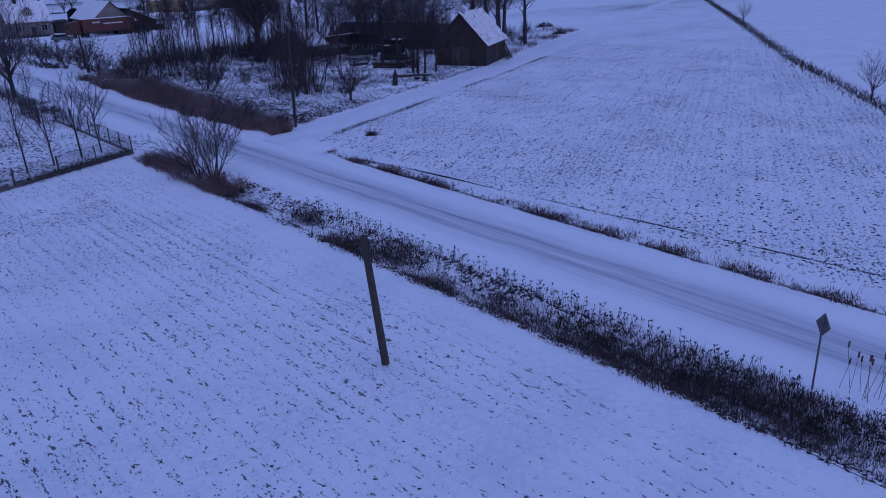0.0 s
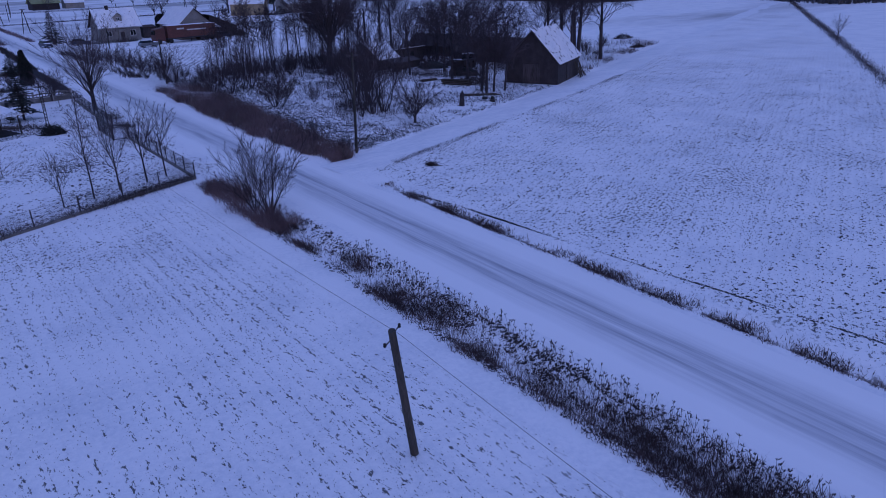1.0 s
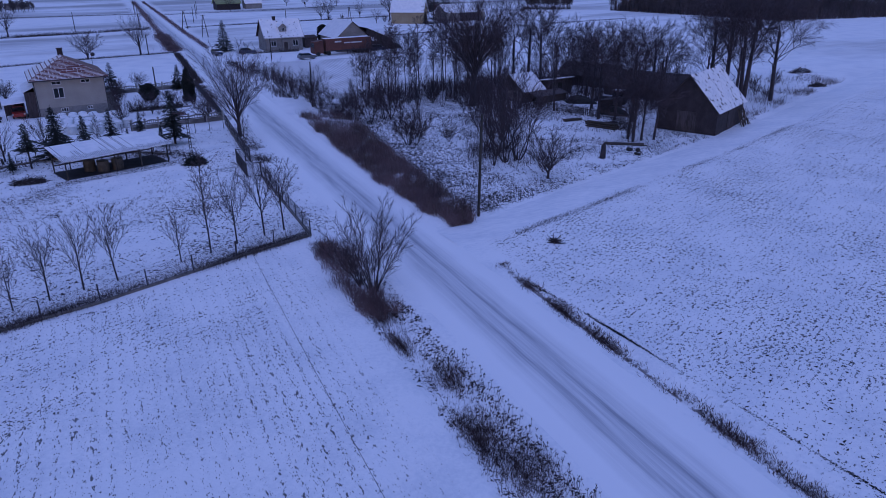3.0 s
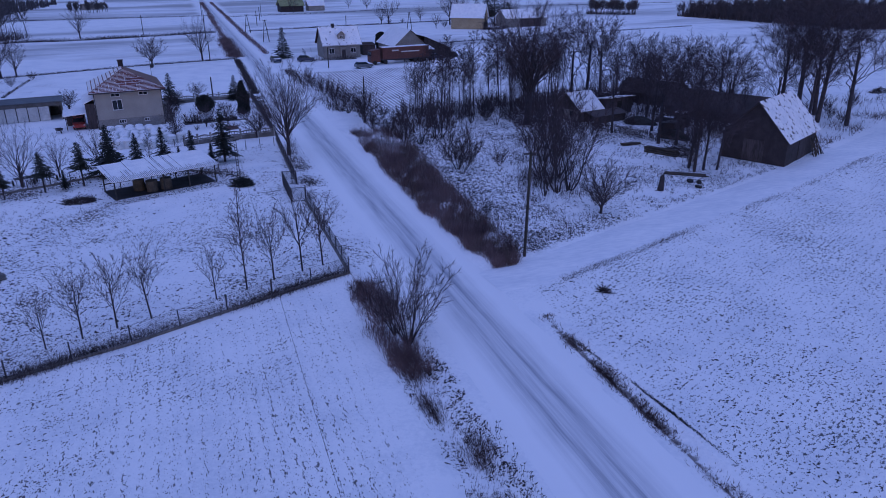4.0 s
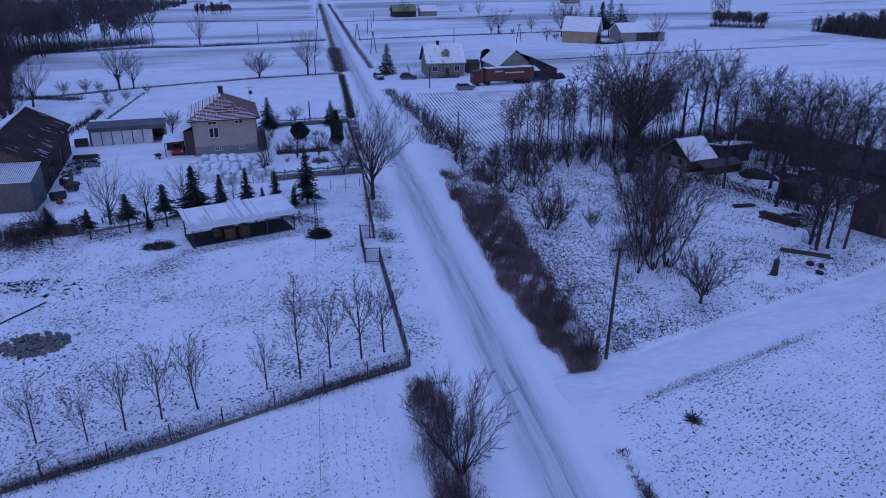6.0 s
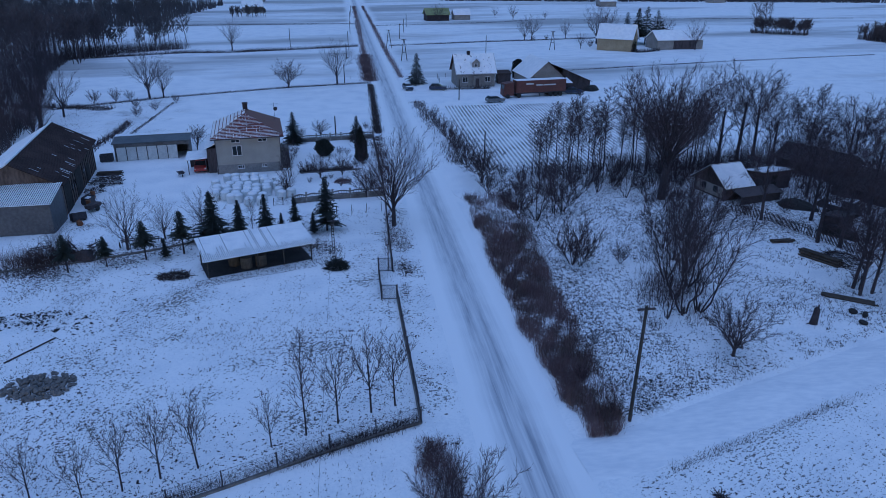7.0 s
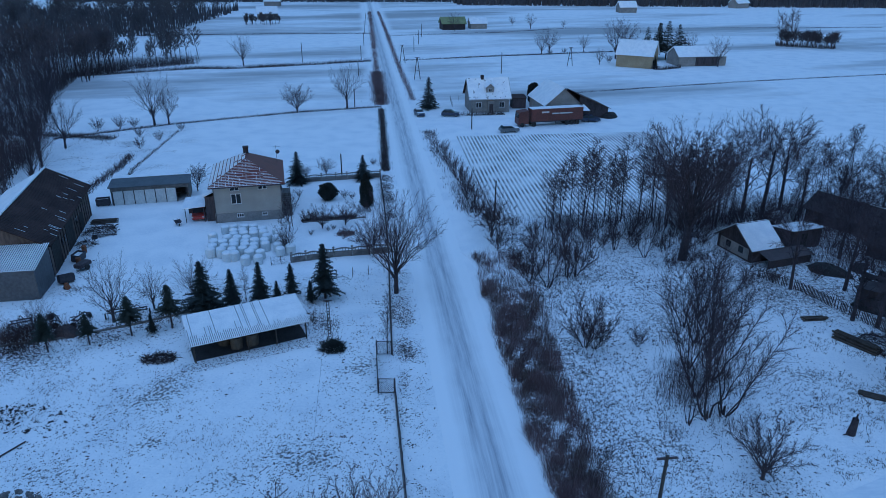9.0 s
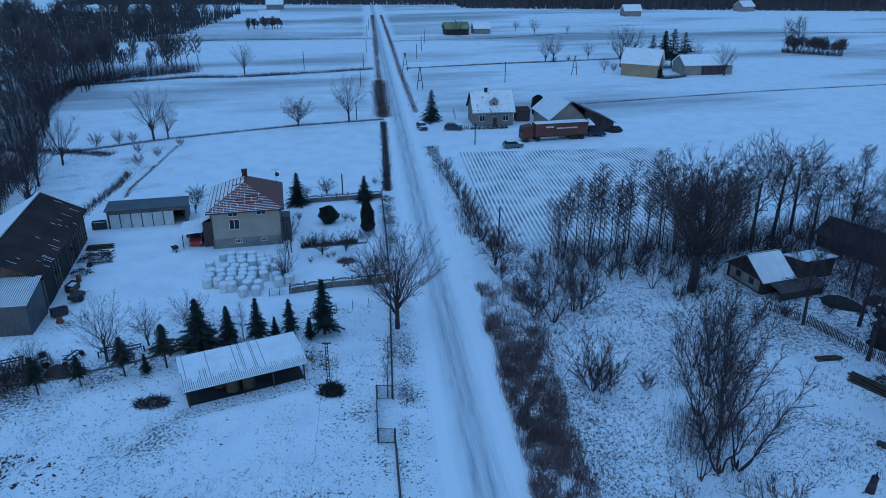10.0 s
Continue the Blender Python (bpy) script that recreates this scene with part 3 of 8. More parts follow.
def ridged_field(x0, x1, y0, y1, pitch, slope):
    """A field of earth ridges under thin snow; the furrows stay dark."""
    n = int((x1 - x0) / pitch)
    ys = np.linspace(y0, y1, 40)
    rng = np.random.default_rng(12)
    rows_v, rows_f, furrow = [], [], []
    for k in range(n):
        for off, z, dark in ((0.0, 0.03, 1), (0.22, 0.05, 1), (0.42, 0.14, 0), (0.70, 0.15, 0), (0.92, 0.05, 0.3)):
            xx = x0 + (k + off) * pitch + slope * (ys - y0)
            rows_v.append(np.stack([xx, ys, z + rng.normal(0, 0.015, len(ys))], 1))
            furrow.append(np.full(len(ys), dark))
    v, m = np.concatenate(rows_v), len(ys)
    i = np.arange(len(v)).reshape(-1, m)
    f = np.stack([i[:-1, :-1], i[1:, :-1], i[1:, 1:], i[:-1, 1:]], -1).reshape(-1, 4)
    mat, nn, ll, bb = shader("snowed_ridges")
    a = nn.new("ShaderNodeAttribute")
    a.attribute_name = "furrow"
    t = nn.new("ShaderNodeTexNoise")
    t.inputs["Scale"].default_value, t.inputs["Detail"].default_value = 0.25, 6.0
    co = nn.new("ShaderNodeTexCoord")
    ll.new(co.outputs["Object"], t.inputs["Vector"])
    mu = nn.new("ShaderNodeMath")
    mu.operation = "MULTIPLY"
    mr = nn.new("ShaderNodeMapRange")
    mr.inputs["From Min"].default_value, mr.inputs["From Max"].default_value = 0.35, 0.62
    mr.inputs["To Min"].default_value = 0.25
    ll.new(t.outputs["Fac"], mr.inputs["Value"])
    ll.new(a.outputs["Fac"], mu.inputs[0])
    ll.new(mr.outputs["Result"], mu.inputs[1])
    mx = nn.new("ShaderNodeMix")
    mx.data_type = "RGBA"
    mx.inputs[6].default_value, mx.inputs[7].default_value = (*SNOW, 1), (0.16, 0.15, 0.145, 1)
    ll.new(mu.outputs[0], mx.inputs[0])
    ll.new(mx.outputs[2], bb.inputs["Base Color"])
    bb.inputs["Roughness"].default_value = 0.75
    me = raw_mesh("ridged_field", v, f, mat)
    at = me.attributes.new("furrow", "FLOAT", "POINT")
    at.data.foreach_set("value", np.concatenate(furrow).astype(np.float32))
    return tagged(new("ridged_field", me), "field of straight earth ridges under thin snow", "field", kind="structure")


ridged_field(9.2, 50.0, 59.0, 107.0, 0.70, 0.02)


# ---- what pokes through the snow ----
def clods(rng, pos, size, turn=None, spread=1.0, mat=None):
    """Lumps of frozen soil: low four-sided wedges that lie along a line."""
    pos, size = np.asarray(pos, float), np.asarray(size, float)
    n = len(pos)
    a = rng.normal(radians(PLOUGH_TURN if turn is None else turn), spread, n)
    ex = np.stack([np.cos(a), np.sin(a), 0 * a], 1) * (size * rng.uniform(0.9, 1.8, n))[:, None]
    ey = np.stack([-np.sin(a), np.cos(a), 0 * a], 1) * (size * 0.55)[:, None]
    up = np.zeros((n, 3))
    up[:, 2] = size * rng.uniform(0.35, 0.7, n)
    dn = np.array([0, 0, 0.03])
    v = np.stack([pos - ex - dn, pos - ey * 1.2 - dn, pos + ex - dn, pos + ey - dn, pos + up + ex * 0.35, pos + up * 0.8 - ex * 0.4], 1).reshape(-1, 3)
    t = np.array([[0, 1, 5], [1, 4, 5], [1, 2, 4], [2, 3, 4], [3, 5, 4]])
    return raw_mesh("soil_clods", v, (t[None] + (np.arange(n) * 6)[:, None, None]).reshape(-1, 3), mat or clod_soil)


rng = np.random.default_rng(21)
pick = rng.uniform([5.6, -62], [85, 24], (270000, 2))
keep = (pick[:, 1] < lane_y(pick[:, 0]) - 2.6) & (pick[:, 1] > ditch_y(pick[:, 0]) + 1.5)
dens = 0.17 + 0.22 * wavy(pick[:, 0], pick[:, 1], 0.35, 31) + 0.25 * wavy(pick[:, 0], pick[:, 1], 1.3, 38) + 0.30 * np.exp(-(pick[:, 0] - 5) / 8) + 0.10 * (pick[:, 1] < -20)
across = -pick[:, 0] * math.sin(radians(PLOUGH_TURN)) + pick[:, 1] * math.cos(radians(PLOUGH_TURN))
dens = np.clip(dens, 0.02, 1) * 0.62 * (0.5 + 0.8 * (np.sin(across * math.tau / 1.3 + 0.6 * np.sin(pick[:, 0] * 0.15)) > 0.15))
pick = pick[keep & (rng.uniform(0, 1, len(pick)) < dens)]
pick = np.c_[pick, land_height(pick[:, 0], pick[:, 1])]
stuff("soil_clods", clods(rng, pick, np.minimum(rng.gamma(1.4, 0.027, len(pick)) + 0.022, 0.11)), "dark frozen soil clods breaking through thin snow", "soil")

fy_ = rng.uniform(-58, -12.5, 5200)
furrow = np.c_[4.1 - 0.093 * (fy_ + 13.6) + rng.normal(0, 0.06, len(fy_)), fy_]
furrow = furrow[rng.uniform(0, 1, len(fy_)) < np.clip(0.45 + 0.9 * wavy(furrow[:, 0] * 0, fy_, 0.7, 61), 0.12, 1)]
stuff("furrow_clods", clods(rng, np.c_[furrow, land_height(furrow[:, 0], furrow[:, 1])], rng.uniform(0.025, 0.06, len(furrow)), 95, 0.3), "broken line of dark soil along the outermost furrow", "soil")
rows_x = np.arange(-70, -8.8, 0.58)
sx = rng.choice(rows_x, 150000) + rng.normal(0, 0.08, 150000)
sy = rng.uniform(-62, 0, 150000)
ok = (sy < fence_y(sx) - 1.2) & (rng.uniform(0, 1, len(sx)) < np.clip(0.36 + 0.5 * wavy(sx, sy, 0.22, 33) + 0.25 * wavy(sx, sy, 1.2, 34), 0.04, 1))
near_edge = (sx > -14) & (rng.uniform(0, 1, len(sx)) < 0.75 * soft(sx, -14, -10))
ok &= ~near_edge
sp = np.c_[sx[ok], sy[ok], land_height(sx[ok], sy[ok])]
sp = sp[sp[:, 1] < fence_y(sp[:, 0]) - 8.0 - 2.0 * rng.uniform(0, 1, len(sp))]
stuff("stubble", clods(rng, sp, np.minimum(rng.gamma(1.4, 0.014, len(sp)) + 0.015, 0.07), 90, 0.5), "short dark stubble in rows on a snowy field", "stubble")
# the headland by the fence was worked the other way
hx = rng.uniform(-60, -8.5, 60000)
hr = rng.integers(0, 22, len(hx)) * 0.5 + 0.9 + rng.normal(0, 0.12, len(hx))
hy = fence_y(hx) - hr - 0.25 * np.sin(hx * 0.21)
ok = (rng.uniform(0, 1, len(hx)) < np.clip(0.13 + 0.5 * wavy(hx, hy, 0.4, 62) + 0.4 * wavy(hx * 0.3, hr, 2.4, 63), 0.05, 1)) & (hy > -62)
ok &= ~((hx > -13) & (rng.uniform(0, 1, len(hx)) < 0.8))
hp_ = np.c_[hx[ok], hy[ok], land_height(hx[ok], hy[ok])]
stuff("headland_stubble", clods(rng, hp_, np.minimum(rng.gamma(1.5, 0.015, len(hp_)) + 0.018, 0.08), 20, 0.35), "dark stubble dashes lying along the headland", "stubble")

mx_, my_ = rng.uniform(-50, -7.2, 70000), rng.uniform(-14, 44, 70000)
ok = (my_ > fence_y(mx_) + 0.3) & (rng.uniform(0, 1, len(mx_)) < 0.08 + 0.45 * wavy(mx_, my_, 0.3, 36) + 0.35 * np.exp(-(my_ - fence_y(mx_)) / 2.5) + 0.3 * wavy(mx_, my_, 1.1, 35) + 0.5 * leaf_patch(mx_, my_))
mp_ = np.c_[mx_[ok], my_[ok], land_height(mx_[ok], my_[ok])]
bl = np.repeat(mp_, 3, 0) + rng.normal(0, 0.07, (3 * len(mp_), 3)) * [1, 1, 0]
tx_, ty_ = rng.uniform(-50, -7.2, 60000), rng.uniform(-14, 33, 60000)
ok = (ty_ > fence_y(tx_) + 0.6) & (ty_ < 30 + 0.1 * tx_ + 4) & (rng.uniform(0, 1, len(tx_)) < np.clip(0.22 + 0.65 * wavy(tx_, ty_, 0.25, 64) + 0.5 * wavy(tx_, ty_, 1.0, 65) + 0.25 * soft(14 - ty_, 0, 14), 0.05, 1) * 0.9 * (0.25 + 0.75 * np.maximum(soft(19 - ty_, 0, 7), soft(-tx_, 24, 32))))
tp_ = np.c_[tx_[ok], ty_[ok], land_height(tx_[ok], ty_[ok])]
stuff("grass_tufts", clods(rng, tp_, np.minimum(rng.gamma(1.5, 0.026, len(tp_)) + 0.026, 0.13), 20, 1.2, weeds), "flattened grass tufts darkening a snowy meadow", "grass")
lx, ly = rng.uniform(-46, -31, 9000), rng.uniform(4, 22, 9000)
ok = rng.uniform(0, 1, len(lx)) < leaf_patch(lx, ly) * np.clip(0.35 + 0.9 * wavy(lx, ly, 1.1, 94), 0, 1)
stuff("leaf_litter", clods(rng, np.c_[lx[ok], ly[ok], land_height(lx[ok], ly[ok])], np.minimum(rng.gamma(1.6, 0.05, ok.sum()) + 0.04, 0.24), 20, 2.0), "dark lumps of raked leaves and earth in snow", "litter")
stuff("meadow_grass", blades_mesh("meadow_grass", bl, rng.uniform(0.06, 0.2, len(bl)), rng.uniform(0.02, 0.05, len(bl)), 0.8, rng, dry_grass), "withered grass tips standing through meadow snow", "grass")
mx_, my_ = rng.uniform(7.5, 60, 80000), rng.uniform(0, 62, 80000)
ok = (my_ > lane_y(mx_) + 2.6) & (mx_ > hedge_right(my_) - 0.5) & (rng.uniform(0, 1, len(mx_)) < 0.16 + 0.45 * wavy(mx_, my_, 0.35, 37) + 0.3 * wavy(mx_, my_, 1.2, 39) + 0.35 * np.exp(-(mx_ - 8) / 6))
mp_ = np.c_[mx_[ok], my_[ok], land_height(mx_[ok], my_[ok])]
bl = np.repeat(mp_, 4, 0) + rng.normal(0, 0.10, (4 * len(mp_), 3)) * [1, 1, 0]
lx, ly = rng.uniform(7.0, 42, 100000), rng.uniform(-3, 52, 100000)
ok = (ly > lane_y(lx) + 3.0) & (lx > hedge_right(ly) - 1.5) & (rng.uniform(0, 1, len(lx)) < np.clip(0.8 * np.exp(-(lx - 7) / 8) + 0.35 * wavy(lx, ly, 0.6, 95) + 0.6 * soft(5 - ly, 0, 4) + 0.35 * soft(ly, 24, 40) * ~((lx > 31) & (ly < 36)), 0, 1))
lz = np.c_[lx[ok], ly[ok], land_height(lx[ok], ly[ok])]
lx, ly = rng.uniform(-66, -49, 5000), rng.uniform(78, 121, 5000)
ok = rng.uniform(0, 1, len(lx)) < np.clip(0.35 + 0.8 * wavy(lx, ly, 0.3, 96), 0, 1)
lz = np.r_[lz, np.c_[lx[ok], ly[ok], land_height(lx[ok], ly[ok])]]
stuff("leaf_litter", clods(rng, lz, np.minimum(rng.gamma(1.4, 0.026, len(lz)) + 0.025, 0.13), 0, 2.0), "dead leaves and weed tufts poking through snow", "litter")
stuff("garden_grass", blades_mesh("garden_grass", bl, rng.uniform(0.08, 0.32, len(bl)), rng.uniform(0.02, 0.05, len(bl)), 0.7, rng, weeds), "withered grass and weeds in the old garden", "grass")


def thicket(name, pos, hmin, hmax, width, lean, mat, label, category="grass"):
    pos = np.asarray(pos, float)
    p = np.c_[pos, land_height(pos[:, 0], pos[:, 1]) - 0.03]
    return stuff(name, blades_mesh(name, p, rng.uniform(hmin, hmax, len(p)), rng.uniform(width * 0.5, width, len(p)), lean, rng, mat), label, category)


# ditch on the western side of the road
dx, dy = rng.uniform(-7.7, -4.2, 150000), rng.uniform(-62, -2, 150000)
edge = soft(7.55 + dx, 0, 0.5) * soft(-dx, 4.2, 4.9)
clump = ditch_clump(dx, dy)
d_ = (0.20 + 0.30 * wavy(dx, dy, 1.1, 41) + 0.30 * wavy(dx, dy, 3.2, 42)) * (0.5 + 0.5 * soft(-dy, 20, 44)) + 0.12
ok = rng.uniform(0, 1, len(dx)) < np.clip(d_ - 0.15, 0.01, 1) * edge * (1 - clump)
sel = np.c_[dx[ok], dy[ok]]
thicket("ditch_weeds", sel + rng.normal(0, 0.05, (len(sel), 2)), 0.04, 0.15, 0.04, 0.9, ditch_brown, "low dead weeds along the snowy roadside ditch")
stuff("ditch_litter", clods(rng, np.c_[sel, land_height(sel[:, 0], sel[:, 1])], np.minimum(rng.gamma(1.5, 0.022, len(sel)) + 0.02, 0.1), 90, 1.6, weeds), "dark leaves and tussocks in the snowy ditch", "litter")
ok = rng.uniform(0, 1, len(dx)) < clump * 0.5
thicket("ditch_grass", np.repeat(np.c_[dx[ok], dy[ok]], 3, 0) + rng.normal(0, 0.07, (3 * ok.sum(), 2)), 0.08, 0.45, 0.035, 0.7, ditch_brown, "brown dry grass clumps along the roadside ditch")
wx, wy = rng.uniform(-5.2, -4.0, 420), rng.uniform(-56, -22, 420)
stems = []
for x_, y_ in zip(wx, wy):
    h_ = rng.uniform(0.15, 0.5)
    tx, ty = x_ + rng.normal(0, 0.06), y_ + rng.normal(0, 0.06)
    stems.append((x_, y_, -0.1, tx, ty, h_, 0.009, 0.006))
    for _ in range(4):
        stems.append((tx, ty, h_ - 0.03, tx + rng.normal(0, 0.05), ty + rng.normal(0, 0.05), h_ + 0.06, 0.009, 0.014))
stuff("dry_umbels", limbs_mesh("dry_umbels", stems, 3, weeds), "dry stalks with seed heads beside the road", "weeds")
# rushes by the road sign
stems = []
for _ in range(22):
    x_, y_ = rng.uniform(-3.6, -2.7), rng.uniform(-54.5, -51.8)
    h_ = rng.uniform(0.9, 1.6)
    tx, ty = x_ + rng.normal(0, 0.15), y_ + rng.normal(0, 0.15)
    stems.append((x_, y_, -0.1, tx, ty, h_, 0.008, 0.006))
    stems.append((tx, ty, h_, tx * 1.0 + rng.normal(0, 0.01), ty, h_ + 0.22, 0.03, 0.03))
stuff("bulrushes", limbs_mesh("bulrushes", stems, 4, bramble), "brown bulrushes with thick heads beside the road", "rushes")

# dead growth along the yard fence behind the shed
dx = rng.uniform(-48, -12, 26000)
dy = np.interp(dx, [-48, -43, -36, -28, -24, -18, -12], [29.5, 30.4, 32.0, 35.2, 36.0, 34.6, 32.0]) + rng.normal(-1.0, 1.5, len(dx))
ok = rng.uniform(0, 1, len(dx)) < np.clip(0.22 + 0.8 * wavy(dx, dy, 0.7, 66) + 0.35 * soft(-dx, 36, 44), 0.03, 1)
sel = np.c_[dx[ok], dy[ok]]
thicket("yard_weeds", sel[::2], 0.1, 0.5, 0.04, 0.7, weeds, "dead grass and weeds along the yard fence")
stuff("yard_litter", clods(rng, np.c_[sel, land_height(sel[:, 0], sel[:, 1])], np.minimum(rng.gamma(1.5, 0.028, len(sel)) + 0.025, 0.13), 20, 1.5, weeds), "dark litter in the snow below young pines", "litter")
dx, dy = rng.normal(-42.5, 2.6, 2600), rng.normal(31.8, 1.1, 2600)
thicket("yard_brush", np.c_[dx, dy], 0.4, 1.8, 0.04, 0.5, ditch_brown, "brown brush beside old farm implements", "brush")
# trampled earth before the open shed
dx, dy = rng.uniform(-26, -13.5, 9000), rng.uniform(23, 31, 9000)
d_ = (dy - 25.1) * math.cos(radians(19.5)) - (dx + 24.9) * math.sin(radians(19.5))
ok = (np.abs(d_ + 0.5) < 0.9 + 0.7 * wavy(dx, dy, 0.8, 67)) & (rng.uniform(0, 1, len(dx)) < 0.75)
stuff("shed_litter", clods(rng, np.c_[dx[ok], dy[ok], land_height(dx[ok], dy[ok])], np.minimum(rng.gamma(1.5, 0.02, ok.sum()) + 0.022, 0.1), 20, 1.5, weeds), "dark straw and earth before the open shed", "litter")
# weeds round the corner of the lane
dx, dy = rng.normal(9.2, 1.6, 1500), rng.normal(0.2, 1.6, 1500)
ok = (dy > lane_y(dx) + 2.6) & (wavy(dx, dy, 1.6, 99) > -0.05)
thicket("corner_weeds", np.c_[dx[ok], dy[ok]], 0.1, 0.4, 0.045, 0.7, weeds, "dark weeds round the pole at the lane corner")
# grassy edge on the eastern side
dx, dy = rng.normal(4.0, 0.24, 30000), rng.uniform(-62, -12, 30000)
ok = rng.uniform(0, 1, len(dx)) < np.clip(0.30 + 0.8 * wavy(0 * dx, dy, 0.9, 51) + 0.7 * wavy(dx, dy, 2.2, 58), 0.03, 1)
thicket("verge_grass", np.repeat(np.c_[dx[ok], dy[ok]], 2, 0) + rng.normal(0, 0.07, (2 * ok.sum(), 2)), 0.06, 0.28, 0.05, 0.8, ditch_brown, "dark grass tufts along the field edge")
# brambles along the eastern side, past the crossing
dy = rng.uniform(-3.6, 47, 90000)
dx = hedge_left(dy) + (hedge_right(dy) - hedge_left(dy)) * rng.beta(0.9, 1.1, len(dy))
dx += 0.55 * wavy(dx, dy, 0.9, 16) + rng.normal(0, 0.15, len(dx))
den = 0.5 + 0.6 * wavy(dx, dy, 0.55, 18) + 0.6 * wavy(dx, dy, 1.9, 19) - 0.35 * soft(dy, 26, 42)
ok = rng.uniform(0, 1, len(dx)) < np.clip(den + 0.22, 0.08, 1)
hx, hy, hk = dx[ok], dy[ok], wavy(dx[ok], dy[ok], 0.8, 52) + rng.normal(0, 0.12, ok.sum())
# snow shows through where the growth is loose
loose = rng.uniform(0, 1, len(hx)) < np.clip(0.74 + 0.7 * wavy(hx, hy, 1.1, 141) + 0.35 * wavy(hx, hy, 3.1, 142), 0.12, 1)
hx, hy, hk = hx[loose], hy[loose], hk[loose]
thicket("bramble_hedge", np.c_[hx, hy][hk > 0.10], 0.3, 1.3, 0.035, 0.5, bramble, "dense brown bramble and dry grass thicket along the road", "hedge")
thicket("dry_grass_hedge", np.c_[hx, hy][(hk <= 0.10) & (hk > 0.0)], 0.3, 1.2, 0.03, 0.6, stalks_pale, "pale brown dry grass thicket along the road", "hedge")
thicket("red_brown_hedge", np.c_[hx, hy][(hk <= 0.0) & (hk > -0.18)], 0.3, 1.1, 0.035, 0.5, ditch_brown, "dark red-brown dead stalks along the road", "hedge")
thicket("twiggy_hedge", np.c_[hx, hy][hk <= -0.18], 0.3, 1.5, 0.03, 0.4, bramble, "grey-brown dead stalks along the road", "hedge")
# brush beside the willow
dx, dy = rng.normal(-6.3, 1.0, 15000), rng.uniform(-17.5, -2.6, 15000)
ok = (np.abs(dx + 6.5) < 1.15 * np.sqrt(np.clip(1 - ((dy + 9.4) / 7.2) ** 2, 0, 1)) + 0.15 + 0.9 * wavy(dx, dy, 1.3, 53)) & (rng.uniform(0, 1, len(dx)) < np.clip(0.38 + 1.1 * wavy(dx, dy, 1.3, 57), 0.05, 1))
thicket("willow_brush", np.c_[dx[ok], dy[ok]], 0.2, 1.15, 0.035, 0.5, bramble, "brown brush and dead grass round the roadside willow", "brush")
# weeds along the orchard fence
dx = rng.uniform(-40, -6.9, 22000)
dy = fence_y(dx) + rng.normal(0.35, 0.35, len(dx))
ok = rng.uniform(0, 1, len(dx)) < np.clip(0.4 + 1.0 * wavy(dx, dy, 0.6, 54), 0.05, 1)
thicket("fence_weeds", np.c_[dx[ok], dy[ok]], 0.12, 0.6, 0.04, 0.5, weeds, "dead weeds along the orchard fence")
dx, dy = rng.normal(-5.6, 0.65, 34000), rng.uniform(0, 82, 34000)
ok = rng.uniform(0, 1, len(dx)) < np.clip(0.10 + 0.8 * wavy(dx, dy, 0.5, 55) + 0.5 * wavy(dx, dy, 1.8, 68), 0.02, 1) * (np.abs(dy - 46) > 3)
thicket("roadside_grass", np.c_[dx[ok], dy[ok]], 0.05, 0.22, 0.04, 0.9, weeds, "dead grass between road and fence")
sel = np.c_[dx[ok], dy[ok]] + rng.normal(0, 0.2, (ok.sum(), 2))
stuff("verge_litter", clods(rng, np.c_[sel, land_height(sel[:, 0], sel[:, 1])], np.minimum(rng.gamma(1.5, 0.026, len(sel)) + 0.02, 0.12), 90, 2.0, weeds), "dark tussocks on the snowy verge", "litter")
dx = rng.uniform(8, 60, 9000)
dy = lane_y(dx) - 2.7 + rng.normal(0, 0.3, len(dx))
ok = rng.uniform(0, 1, len(dx)) < np.clip(0.3 + 0.9 * wavy(dx, dy, 0.5, 56), 0.03, 1)
thicket("lane_grass", np.c_[dx[ok], dy[ok]], 0.06, 0.25, 0.05, 0.6, weeds, "dark grass along the edge of the field lane")


def verge(path, half, n, hmin, hmax, mat, label, wave=0.4, name="far_verge"):
    """Dry grass along a line of points."""
    path = np.asarray(path, float)
    seg = np.linalg.norm(np.diff(path, axis=0), axis=1)
    s = np.r_[0, np.cumsum(seg)]
    t = rng.uniform(0, s[-1], n)
    px, py = np.interp(t, s, path[:, 0]), np.interp(t, s, path[:, 1])
    k = np.clip(np.searchsorted(s, t) - 1, 0, len(seg) - 1)
    d = np.diff(path, axis=0)[k] / seg[k][:, None]
    off = rng.normal(0, half, n)
    q = np.c_[px + d[:, 1] * off, py - d[:, 0] * off]
    ok = rng.uniform(0, 1, n) < np.clip(0.55 + wave * wavy(q[:, 0], q[:, 1], 0.15, 60), 0.05, 1)
    return thicket(name, q[ok], hmin, hmax, 0.10, 0.5, mat, label)


